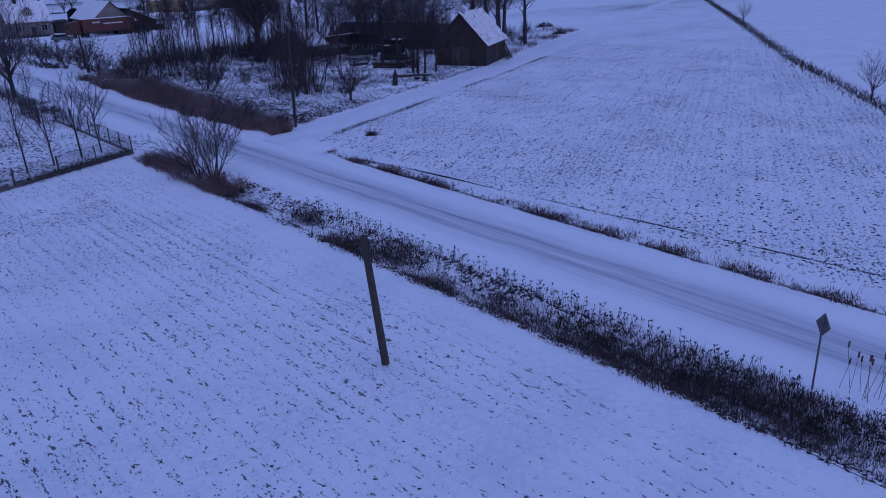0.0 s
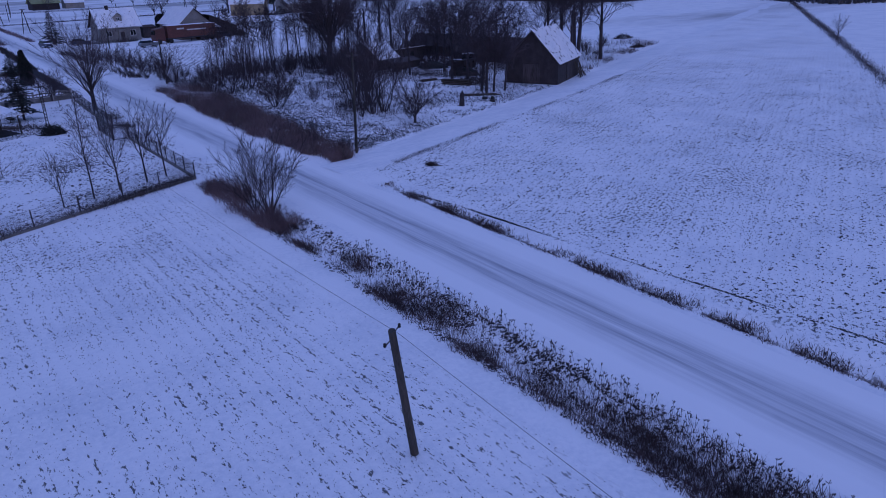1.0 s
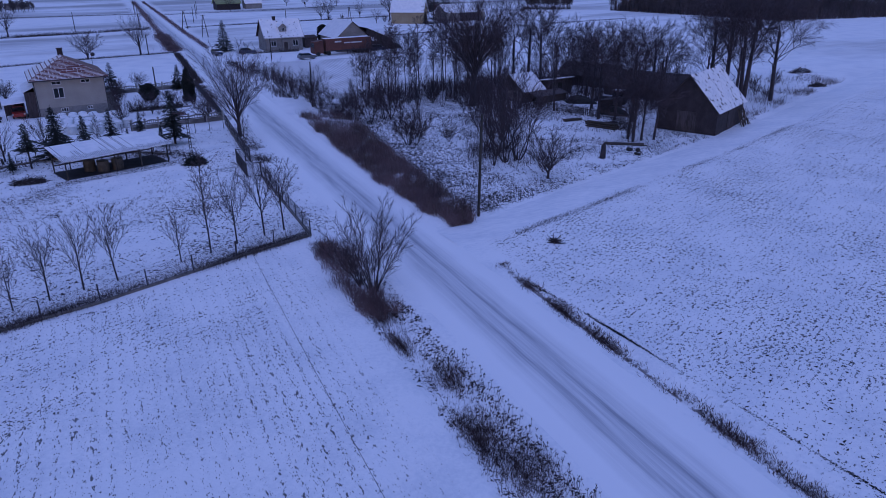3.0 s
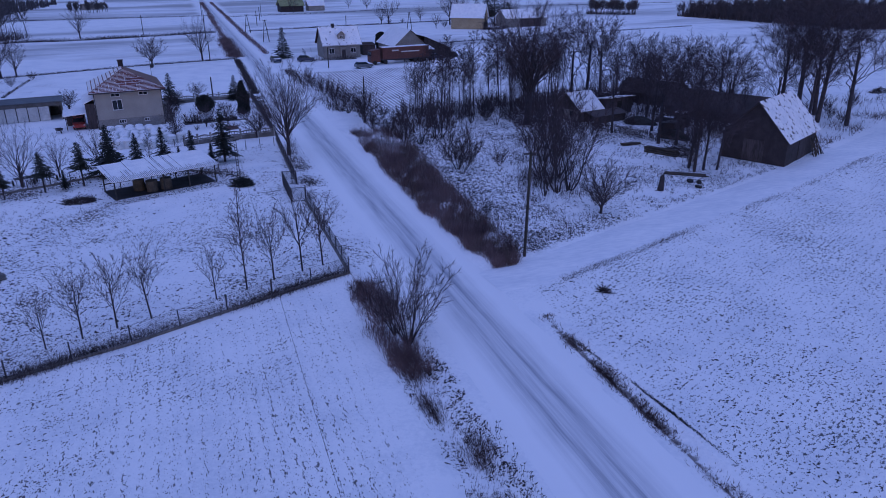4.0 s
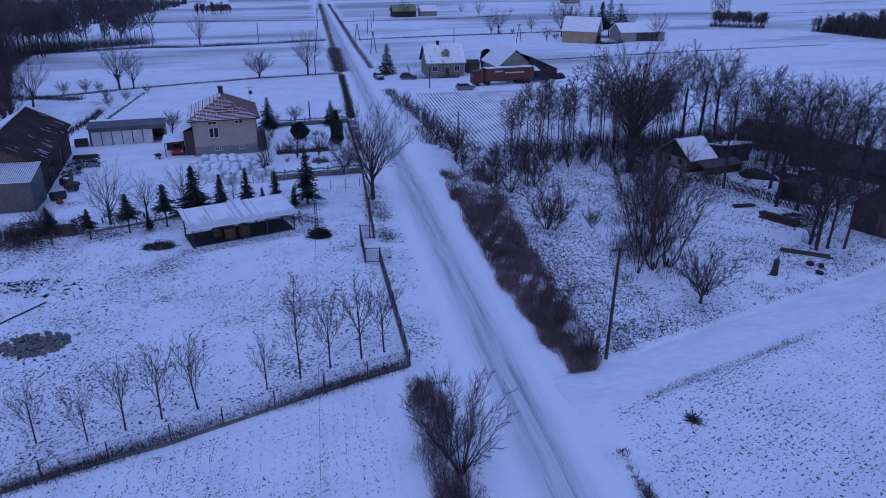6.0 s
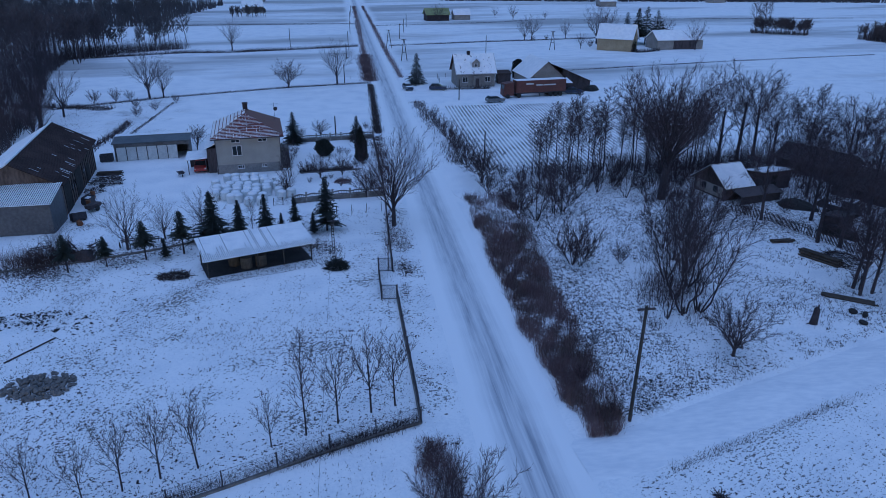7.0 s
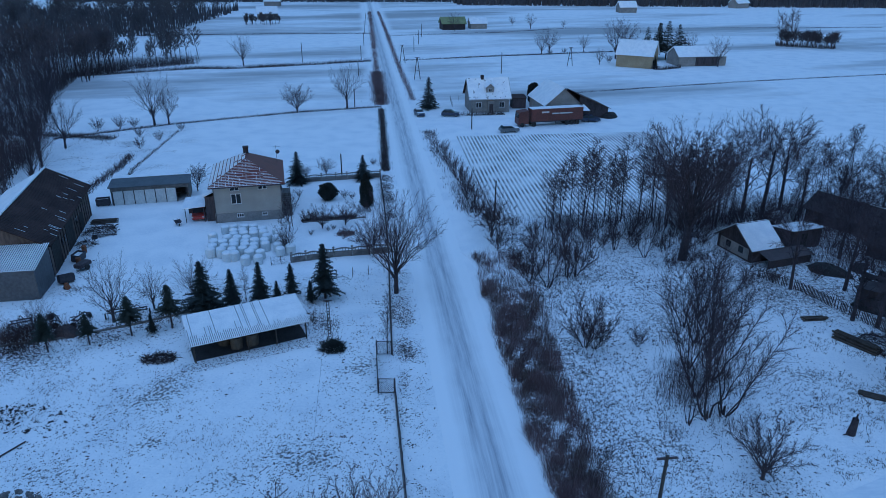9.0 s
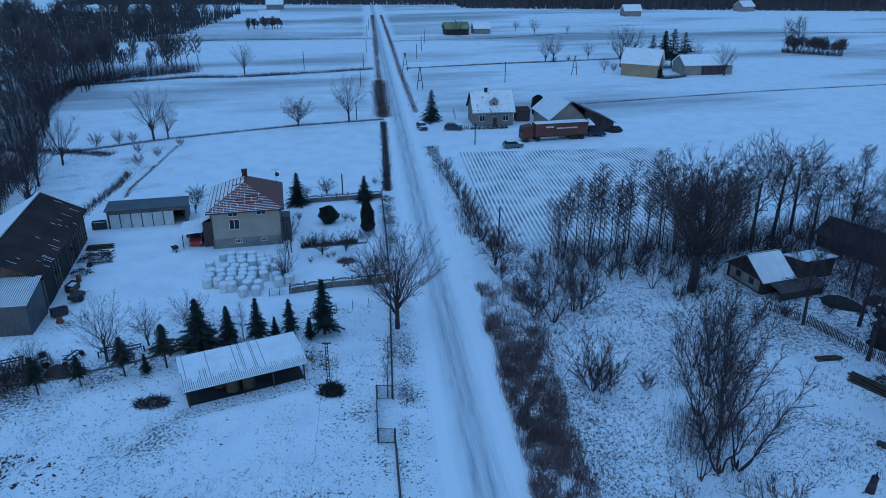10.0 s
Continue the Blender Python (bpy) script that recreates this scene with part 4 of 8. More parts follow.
verge([(-70, 113), (-50, 124), (-24, 133.5), (-4, 138)], 0.35, 9000, 0.15, 0.6, weeds, "strip of dead grass between snowy fields")
verge([(-95, 190), (-60, 203), (-49, 201.5), (-28, 207), (-5, 214)], 0.7, 12000, 0.4, 1.4, weeds, "overgrown bank with bushes between fields")
verge([(-3.9, 140), (-3.6, 190)], 1.0, 16000, 0.4, 1.0, bramble, "broad brown ditch beside the road", 0.1)
verge([(-3.5, 190), (-2.4, 300), (-1.5, 420)], 0.6, 14000, 0.4, 1.0, bramble, "brown ditch beside the road", 0.3)
verge([(-5.2, 84), (-4.6, 110), (-4.2, 135)], 0.4, 7000, 0.3, 0.8, weeds, "dead weeds beside the road", 0.5)
verge([(4.2, 145), (3.8, 200), (4.0, 280), (3.8, 420)], 0.45, 14000, 0.3, 0.8, bramble, "brown ditch beside the road", 0.4)
verge([(6.2, 62), (5.4, 80), (5.0, 100), (5.0, 112)], 0.7, 6000, 0.15, 0.8, weeds, "overgrown strip beside the road", 0.8)
verge([(6, 214.5), (40, 222), (87, 230)], 0.35, 7000, 0.3, 0.7, weeds, "field boundary of dead grass", 0.5)
verge([(44, 150), (70, 156), (102, 163), (160, 172)], 0.3, 7000, 0.1, 0.5, weeds, "thin field boundary in the snow", 0.5)
verge([(-110, 300), (-28, 301), (-3, 300)], 0.5, 7000, 0.2, 0.8, weeds, "field boundary of dead grass", 0.5)
verge([(5, 290), (60, 300), (89, 314), (250, 305)], 0.4, 9000, 0.2, 0.7, weeds, "field boundary of dead grass", 0.5)
verge([(30, -51), (47.7, -38.7), (77.8, -18.1), (131, 14), (260, 93)], 0.6, 16000, 0.2, 0.7, weeds, "overgrown ditch along the ploughed field", 0.3)
verge([(-47.2, 78), (-48.4, 90), (-47, 118)], 0.22, 3500, 0.1, 0.35, weeds, "dead grass along a field edge", 0.5)
verge([(-52.2, 75), (-51.6, 84), (-51.0, 93), (-51.2, 99)], 0.45, 2600, 0.2, 1.2, twig, "low dark hedge beside a field", 0.6, "low_hedge")
verge([(-58, 112), (-80, 118), (-95, 124)], 0.8, 5000, 0.3, 1.2, weeds, "scrubby bank below the wood", 0.8)
# undergrowth of the old farmstead and the alder row
def open_yard(x, y):
    """Ground that lies free of scrub: the yard between the buildings and the lane's side."""
    return (y < lane_y(x) + 7.5) | ((x > 34) & (x < 46.5) & (y > 21) & (y < 40)) | ((x < 40.5) & (x > 21) & (y < 36)) | ((x < 35) & (y < 47) & (y > 34) & (x > 30.5)) | ((x > 34) & (x < 43.5) & (y > 38) & (y < 47))


dx, dy = rng.uniform(28, 72, 190000), rng.uniform(18, 64, 190000)
den = 0.24 + 0.7 * wavy(dx, dy, 0.28, 71) + 0.45 * wavy(dx, dy, 0.9, 72) + 0.25 * np.exp(-(((dy - 54) / 5.0) ** 2)) + 0.3 * np.exp(-(((dx - 42.5) / 2.2) ** 2)) * (dy > 24) - 0.2 * soft(dx, 44, 50) * soft(46 - dy, 0, 6)
ok = (rng.uniform(0, 1, len(dx)) < np.clip(den, 0, 0.85) * 0.26) & ~open_yard(dx, dy)
thicket("undergrowth", np.c_[dx[ok], dy[ok]], 0.3, 1.9, 0.05, 0.6, twig, "dark tangled undergrowth round the old farmstead", "undergrowth")
dx, dy = rng.uniform(10, 70, 60000), rng.normal(53.5, 4.0, 60000)
ok = rng.uniform(0, 1, len(dx)) < np.clip(0.9 * wavy(dx, dy, 0.35, 73) + 0.12 * soft(dx, 24, 36), 0, 0.26) * soft(dx, 10, 20)
ok &= ~open_yard(dx, dy)
thicket("undergrowth", np.c_[dx[ok], dy[ok]], 0.3, 1.5, 0.04, 0.6, twig, "dark undergrowth below a row of alders", "undergrowth")
dx, dy = rng.uniform(13.5, 22, 20000), rng.uniform(9.5, 33, 20000)
dx += np.clip(dy - 12, 0, None) * 0.45
ok = (rng.uniform(0, 1, len(dx)) < np.clip(0.15 + 0.9 * wavy(dx, dy, 0.6, 74), 0, 0.7))
thicket("undergrowth", np.c_[dx[ok], dy[ok]], 0.2, 1.8, 0.03, 0.4, twig, "dead stalks among the garden trees", "undergrowth")
# scrub along the farmstead's palings and between its barns
dx, dy = rng.uniform(40, 68, 30000), rng.uniform(22, 46, 30000)
ok = (rng.uniform(0, 1, len(dx)) < np.clip(0.7 * wavy(dx, dy, 0.45, 76), 0, 0.18)) & ~open_yard(dx, dy)
thicket("undergrowth", np.c_[dx[ok], dy[ok]], 0.8, 3.2, 0.045, 0.3, twig, "tall dead scrub between old farm buildings", "undergrowth")


# ---- trees ----
def limb(rng, p, d, length, r, level, spec, out):
    """One limb and all that grows from it."""
    last = level >= len(spec["count"])
    n = 1 if last else (6, 3, 2, 2)[min(level, 3)]
    pts, rad, q, dirs = [p], [r], p, []
    end = spec["taper"][level]
    for k in range(n):
        d = d + rng.normal(0, spec["wob"][level], 3)
        d[2] += spec["rise"][level]
        d = d / np.linalg.norm(d)
        q = q + d * (length / n)
        pts.append(q)
        dirs.append(d)
        rad.append(max(0.009, r * (1 - (1 - end) * (k + 1) / n)))
        out[level].append((*pts[-2], *pts[-1], rad[-2], rad[-1]))
    if last:
        return
    cnt = spec["count"][level]
    az = rng.uniform(0, math.tau)
    for k in range(cnt):
        t = spec["start"][level] + (1 - spec["start"][level]) * (k + rng.uniform(0.1, 0.9)) / cnt
        i = min(int(t * n), n - 1)
        f = t * n - i
        pos = pts[i] * (1 - f) + pts[i + 1] * f
        rr = rad[i] * (1 - f) + rad[i + 1] * f
        az += 2.4 + rng.normal(0, 0.3)
        ax = dirs[i]
        u = np.cross(ax, (0.31, 0.88, 0.35))
        u /= np.linalg.norm(u)
        w = np.cross(ax, u)
        a = radians(spec["angle"][level] + rng.normal(0, 7))
        nd = ax * math.cos(a) + (u * math.cos(az) + w * math.sin(az)) * math.sin(a)
        ln = length * spec["ratio"][level] * rng.uniform(0.75, 1.2) * np.interp(t, *spec["shape"][level])
        limb(rng, pos, nd, ln, min(rr * 0.75, r * spec["thin"][level]), level + 1, spec, out)


FLAT = ([0, 1], [1, 1])
TAIL = ([0, 1], [1.0, 0.45])
SPECS = {
    # height, base radius; fan: fork, crown width and middle, widest angle, numbers of limbs, shoots and twigs, limb thickness, shoot length
    "young": dict(h=5.5, r=0.055, fan=(0.38, 0.55, 0.62, 84, 10, 8, 8, 0.42, 0.30)),
    "birch": dict(h=8.5, r=0.07, count=[26, 5, 6], angle=[32, 40, 40], ratio=[0.22, 0.5, 0.5], start=[0.22, 0.25, 0.3], rise=[0.02, 0.08, 0.0, -0.05], wob=[0.03, 0.08, 0.12, 0.15], taper=[0.2, 0.4, 0.5, 0.6], thin=[0.36, 0.5, 0.6], shape=[([0.2, 0.5, 1], [0.9, 1.1, 0.35]), TAIL, FLAT]),
    "ash": dict(h=12.0, r=0.24, fan=(0.22, 0.85, 0.60, 100, 16, 11, 10, 0.36, 0.26), bare=0.4, kink=0.02),
    "lime": dict(h=18.5, r=0.50, fan=(0.33, 0.92, 0.64, 94, 64, 13, 10, 0.22, 0.20), bare=0.36, dome=0.62),
    "road_ash": dict(h=12.3, r=0.25, fan=(0.24, 0.92, 0.60, 94, 30, 12, 11, 0.32, 0.24), bare=0.32, dome=0.75),
    "alder": dict(h=11.0, r=0.085, count=[22, 7, 10], angle=[42, 38, 38], ratio=[0.19, 0.5, 0.6], start=[0.42, 0.2, 0.25], rise=[0.02, 0.06, 0.04, 0.02], wob=[0.035, 0.09, 0.12, 0.14], taper=[0.2, 0.35, 0.5, 0.6], thin=[0.34, 0.5, 0.6], shape=[([0.38, 0.6, 1], [0.9, 1.15, 0.55]), TAIL, FLAT]),
    "apple": dict(h=4.6, r=0.12, fan=(0.16, 1.25, 0.55, 100, 16, 10, 16, 0.42, 0.32), bare=0.34, kink=0.03),
    "broad": dict(h=14.5, r=0.24, fan=(0.42, 0.80, 0.72, 104, 11, 15, 20, 0.28, 0.30), bare=0.45, kink=0.04, dome=0.7, rise=-0.02),
    "stems": dict(h=7.0, r=0.085, fan=(0.05, 0.80, 0.62, 82, 4, 17, 14, 0.75, 0.24), bare=0.36, rise=0.10),
    "willow": dict(h=6.8, r=0.085, fan=(0.0, 1.15, 0.55, 82, 12, 15, 11, 0.62, 0.24), bare=0.34, kink=0.006),
    "shrub": dict(h=3.2, r=0.035, fan=(0.02, 1.15, 0.55, 88, 9, 11, 16, 0.75, 0.34), bare=0.28),
    "wood": dict(h=14.0, r=0.16, count=[20, 10], angle=[46, 42], ratio=[0.34, 0.6], start=[0.35, 0.25], rise=[0.03, 0.09, 0.05], wob=[0.05, 0.12, 0.15], taper=[0.25, 0.35, 0.6], thin=[0.4, 0.5], shape=[([0.3, 0.6, 1], [0.9, 1.1, 0.55]), TAIL]),
}


def fan_segs(s, r):
    """Limbs that leave a short bole and bend up to a rounded crown, set with straight shoots and fine twigs."""
    fork, wide, mid, widest, n_limb, n_shoot, n_twig, thick, shoot = s["fan"]
    h, out = s["h"], [[], [], [], []]
    start, kink, rise = s.get("bare", 0.28), s.get("kink", 0.012), s.get("rise", 0.18)
    bole = max(fork, 0.02) * h
    sway = r.normal(0, 0.02 * h, 2) if fork > 0.1 else np.zeros(2)
    joint = [np.array([sway[0] * t, sway[1] * t, -0.1 + (bole * 1.5 + 0.1) * t]) for t in np.linspace(0, 1, 4)]
    for k in range(3):
        out[0].append((*joint[k], *joint[k + 1], s["r"] * (1.15 - 0.2 * k), s["r"] * (0.95 - 0.2 * k)))
    core = np.array([0, 0, mid * h])
    low = math.cos(radians(widest))

    def turned(d, angle, az):
        u = np.cross(d, (0.31, 0.88, 0.35))
        u /= np.linalg.norm(u)
        w = np.cross(d, u)
        return d * math.cos(angle) + (u * math.cos(az) + w * math.sin(az)) * math.sin(angle)

    for i in range(n_limb):
        c = 1 - (1 - low) * (i + 0.5) / n_limb
        q, a = math.sqrt(max(0, 1 - c * c)), i * 2.4 + r.uniform(-0.35, 0.35)
        radial = np.array([math.cos(a), math.sin(a), 0])
        reach, dome = r.uniform(0.88, 1.03), s.get("dome", 0.85)
        goal = core + radial * (wide * h / 2 * q**dome * reach) + np.array([0, 0, (1 - mid) * h * math.copysign(abs(c) ** dome, c) * reach])
        t0 = np.clip(1 - 0.5 * q + r.normal(0, 0.12), 0.25, 1.0) if fork > 0.1 else 0.0
        root = joint[0] * (1 - t0) + joint[3] * t0
        if fork <= 0.1:
            root = radial * r.uniform(0.01, 0.035) * h + np.array([0, 0, -0.1])
        span = np.linalg.norm(goal - root)
        bend = root + np.array([0, 0, 0.42 * span]) * (1.0 - 0.35 * q) + radial * 0.16 * span * q
        ts = np.linspace(0, 1, 7)[:, None]
        p = (1 - ts) ** 2 * root + 2 * ts * (1 - ts) * bend + ts**2 * goal + np.r_[np.zeros((1, 3)), r.normal(0, kink * span, (6, 3))]
        rad = s["r"] * thick * r.uniform(0.7, 1.1) * (1 - 0.92 * ts[:, 0]) ** 1.25
        for k in range(6):
            out[0 if k < 3 else 1].append((*p[k], *p[k + 1], rad[k], max(rad[k + 1], 0.01)))
        for j in range(n_shoot):
            t = start + (0.99 - start) * (j + r.uniform(0.1, 0.9)) / n_shoot
            k = min(int(t * 6), 5)
            at = p[k] + (p[k + 1] - p[k]) * (t * 6 - k)
            d = (p[k + 1] - p[k]) / np.linalg.norm(p[k + 1] - p[k])
            d = turned(d, radians(r.uniform(20, 46)), j * 2.4 + r.uniform(-0.5, 0.5))
            d[2] += rise
            d /= np.linalg.norm(d)
            ln = shoot * span * r.uniform(0.6, 1.2) * (1.2 - 0.65 * t)
            e = d + np.array([0, 0, 0.8 * rise]) + r.normal(0, 0.08, 3)
            knee = at + d * ln * 0.5
            tip = knee + e / np.linalg.norm(e) * ln * 0.5
            r1 = np.clip(rad[k] * 0.4, 0.011, 0.035)
            out[2].append((*at, *knee, r1, r1 * 0.7))
            out[2].append((*knee, *tip, r1 * 0.7, 0.006))
            for m in range(n_twig):
                u = (m + r.uniform(0.2, 0.9)) / n_twig
                at2 = at + (knee - at) * 2 * u if u < 0.5 else knee + (tip - knee) * (2 * u - 1)
                d2 = turned(d, radians(r.uniform(18, 50)), m * 2.4 + r.uniform(-0.6, 0.6)) + np.array([0, 0, 0.6 * rise])
                out[3].append((*at2, *(at2 + d2 / np.linalg.norm(d2) * ln * r.uniform(0.35, 0.7)), 0.0085 + 0.0005 * h, 0.004))
    return out


def tree_segs(kind, seed):
    s, r = SPECS[kind], np.random.default_rng(seed)
    if "fan" in s:
        out = fan_segs(s, r)
    else:
        out = [[] for _ in range(len(s["count"]) + 1)]
        limb(r, np.array([0, 0, -0.1]), np.array([0, 0, 1.0]), s["h"], s["r"], 0, s, out)
    out = [np.asarray(lv, float) for lv in out]
    tall = s["h"] / max(lv[:, 5].max() for lv in out)
    for lv in out:
        lv[:, :6] *= tall
    if "fan" not in s:
        out[-1][:, 6] = np.maximum(out[-1][:, 6], 0.018)
    return out


PROTOS = {}
TREE_NAMES = {"young": "young_tree", "birch": "birch_tree", "ash": "ash_tree", "lime": "lime_tree", "road_ash": "ash_tree", "alder": "alder_tree", "apple": "fruit_tree", "broad": "tall_tree", "stems": "multi_stemmed_tree", "willow": "willow_tree", "shrub": "shrub"}


def plant(kind, spots, label, group="", category="tree", variants=3, bark_mat=None, twig_mat=None, tag=""):
    """Trees of one kind at (x, y, height, turn in degrees)."""
    for i, (x, y, h, rz) in enumerate(spots):
        key = (kind, i % variants, tag)
        size = h / SPECS[kind]["h"]
        m = pose(x, y, float(land_height(np.float64(x), np.float64(y))) - 0.02, 0, 0, rz) @ Matrix.Scale(size, 4)
        if key in PROTOS:
            ob, s0 = PROTOS[key]
            tagged(copy_thing(ob, m @ Matrix.Scale(1 / s0, 4)), label, category, group or ob.get("group", ""))
            continue
        segs = tree_segs(kind, 100 + i % variants * 17 + sum(map(ord, kind + tag)))
        ob = thing(TREE_NAMES[kind], m, label, category, group)
        part("trunk", limbs_mesh("trunk", segs[0], 7, bark_mat or bark), None, ob)
        part("crown", twigs_mesh("crown", np.concatenate(segs[1:-1]), segs[-1], twig_mat or twig, np.random.default_rng(i)), None, ob)
        PROTOS[key] = (ob, size)




def spruce_meshes(seed, h, width, bare, mat):
    """A conifer: trunk, and tiers of drooping boughs fringed with needle sprays."""
    r = np.random.default_rng(seed)
    tri = []
    z = bare
    while z < h * 0.985:
        f = (z - bare) / (h - bare)
        reach = width * (1 - f) ** 0.85 * r.uniform(0.62, 1.15) + 0.06
        n = int(5 + 7 * (1 - f))
        a0 = r.uniform(0, math.tau)
        for k in range(n):
            a = a0 + k * math.tau / n + r.normal(0, 0.15)
            ln = reach * r.uniform(0.45, 1.2)
            out, side = np.array([math.cos(a), math.sin(a), 0]), np.array([-math.sin(a), math.cos(a), 0])
            root, droop = np.array([0, 0, z]), ln * r.uniform(0.10, 0.42)
            m = max(3, int(ln / 0.16))
            for j in range(m):
                t = (j + 0.6) / m
                p = root + out * ln * t - np.array([0, 0, droop * t * t - 0.10 * ln * t])
                w = (0.12 + 0.30 * ln * (1 - 0.75 * t)) * r.uniform(0.7, 1.2)
                for sg in (-1, 1):
                    q = p + side * sg * w + out * w * 0.55 + np.array([0, 0, r.normal(-0.05, 0.04)])
                    b0, b1 = p - out * 0.08, p + out * (0.10 + 0.12 * ln / m) + np.array([0, 0, -0.03])
                    tri.append((b0, b1, q))
            tip = root + out * ln * 1.06 - np.array([0, 0, droop - 0.10 * ln])
            tri.append((root + side * 0.06 + out * 0.5 * ln, root - side * 0.06 + out * 0.5 * ln + np.array([0, 0, -0.12 * ln]), tip))
        z += 0.13 + 0.13 * (1 - f) * min(1.0, h / 6)
    v = np.asarray(tri).reshape(-1, 3)
    crown = raw_mesh("crown", v, np.arange(len(v)).reshape(-1, 3), mat)
    trunk = limbs_mesh("trunk", [(0, 0, -0.1, 0, 0, h * 0.5, 0.022 * h, 0.013 * h), (0, 0, h * 0.5, 0, 0, h, 0.013 * h, 0.01)], 7, bark)
    return trunk, crown


def spruces(spots, label, group="", olive=False, slim=0.26, bare=0.12, variants=3, name="spruce_tree"):
    made = {}
    for i, (x, y, h, rz) in enumerate(spots):
        m = pose(x, y, float(land_height(np.float64(x), np.float64(y))) - 0.02, 0, 0, rz) @ Matrix.Scale(h / 5.0, 4)
        k = i % variants
        if k in made:
            copy_thing(made[k][0], m @ Matrix.Scale(1 / made[k][1], 4))
            continue
        ob = thing(name, m, label, "tree", group)
        trunk, crown = spruce_meshes(300 + k * 7 + len(label), 5.0, 5.0 * slim, 5.0 * bare, needles_olive if olive else needles)
        part("trunk", trunk, None, ob)
        part("crown", crown, None, ob)
        made[k] = (ob, h / 5.0)


# ---- trees in their places ----
plant("young", [(-30.2, -4.9, 4.6, 20), (-25.2, -4.6, 5.5, 80), (-23.2, -3.8, 5.8, 200), (-21.1, -3.1, 5.7, 320), (-12.5, 0.3, 6.3, 10), (-10.2, 1.2, 7.0, 130), (-8.5, 1.8, 6.4, 250)], "young bare orchard tree in snowy meadow", "orchard saplings", variants=4, bark_mat=bark_pale)
plant("young", [(-27.2, -5.3, 4.3, 50), (-16.8, -1.5, 4.5, 150)], "thin bare sapling in snowy meadow", "orchard saplings", variants=2, tag="thin", bark_mat=bark_pale)
plant("young", [(-19.4, 55.2, 4.6, 50), (-19.1, 57.4, 5.2, 150), (-18.9, 59.4, 5.6, 250)], "slim bare shrub tree beside the house", "house shrubs", variants=3, tag="house")
plant("birch", [(-14.6, -0.7, 8.2, 0), (-7.4, 25.0, 6.6, 100), (-21.8, 36.1, 4.8, 40)], "slender bare birch with fine upright twigs", "birches", variants=2, bark_mat=bark_pale)
plant("road_ash", [(-5.85, 37.5, 12.3, 30)], "large bare ash tree at the edge of the road", variants=1)
plant("ash", [(-64.2, 92.5, 10.0, 0), (-65.1, 105.6, 10.5, 50), (-69.5, 101.0, 12.0, 100), (-63.5, 87.0, 11.0, 150), (-66.0, 96.5, 11.5, 200), (-68.0, 84.0, 12.0, 250), (-73.0, 112.0, 12.0, 300), (-71.0, 90.0, 12.5, 20), (-77.0, 128.0, 12.0, 70), (-83.0, 145.0, 13.0, 120), (-60.5, 80.0, 10.0, 170), (-64.0, 74.0, 11.0, 220), (-80.0, 138.0, 12.0, 270), (-88.0, 158.0, 13.0, 320)], "bare tree at the edge of the wood", "wood edge", variants=3, tag="edge")
plant("lime", [(29.6, 42.8, 18.4, 0)], "very large bare lime tree with dense fan-shaped crown", variants=1)
plant("willow", [(-5.6, -11.8, 7.3, 0), (-6.0, -10.2, 5.8, 70)], "bare many-stemmed willow growing beside the ditch", "roadside willows", variants=2)
plant("stems", [(16.2, 11.5, 6.2, 0), (18.0, 12.1, 10.2, 90), (19.6, 12.4, 11.6, 200), (18.6, 15.0, 10.0, 140), (20.8, 17.4, 11.4, 300), (19.7, 19.4, 9.4, 60), (22.6, 21.0, 11.0, 210), (22.4, 23.6, 9.6, 20), (25.7, 25.6, 9.4, 120), (22.6, 26.8, 8.0, 250), (25.4, 29.0, 8.6, 330), (28.6, 30.5, 7.6, 80), (14.2, 39.4, 7.9, 180), (11.2, 37.0, 8.0, 250), (9.6, 41.0, 5.5, 300), (12.5, 43.5, 6.2, 220), (15.6, 46.0, 6.4, 30), (18.8, 44.5, 6.0, 100), (22.4, 46.8, 6.4, 170), (25.2, 44.0, 6.0, 240), (7.8, 53.0, 6.4, 10), (6.9, 60.5, 5.4, 110), (6.6, 68.0, 4.8, 200), (6.3, 75.0, 4.4, 290), (50.5, 44.5, 8.0, 255), (55.5, 37.0, 7.5, 335), (34.5, 49.5, 7.0, 45), (40.5, 50.5, 7.5, 125), (47.0, 52.0, 8.0, 205), (52.0, 25.5, 6.5, 130), (57.5, 29.5, 7.0, 190), (60.5, 34.0, 7.5, 250), (53.5, 41.5, 7.5, 310), (44.0, 49.0, 7.5, 35), (57.0, 49.5, 8.0, 95), (31.5, 50.0, 7.0, 155), (26.0, 51.0, 6.5, 215), (50, 47, 6.5, 0), (53.5, 49.5, 7, 73), (57, 46.5, 6.5, 146), (60.5, 52, 7, 219), (64, 48.5, 7, 292), (67.5, 53, 7.5, 5), (71, 49, 7, 78), (55, 55.5, 7, 151), (59, 59, 7, 224), (63.5, 60.5, 7.5, 297), (68, 58, 7, 10), (72, 62, 7, 83), (51, 52.5, 6.5, 156), (66, 43.5, 6.5, 229), (70.5, 44, 6.5, 302), (61, 42.5, 6, 15)], "bare many-stemmed tree in the old garden", "garden thicket", variants=3, tag="garden")
plant("apple", [(18.7, 4.8, 5.6, 0), (7.5, 52.6, 5.8, 100)], "low bare fruit tree with spreading crown", "old fruit trees", variants=2)
plant("apple", [(-14.8, 58.2, 3.8, 30), (-11.7, 59.2, 3.7, 170), (-8.6, 48.6, 4.6, 260), (-15.2, 83.3, 3.2, 0), (-18.6, 82.5, 2.4, 40), (-35.6, 81.2, 3.4, 90), (-23.7, 133.6, 7.1, 20)], "small bare fruit tree in a snowy garden", "garden fruit trees", variants=3, tag="garden")
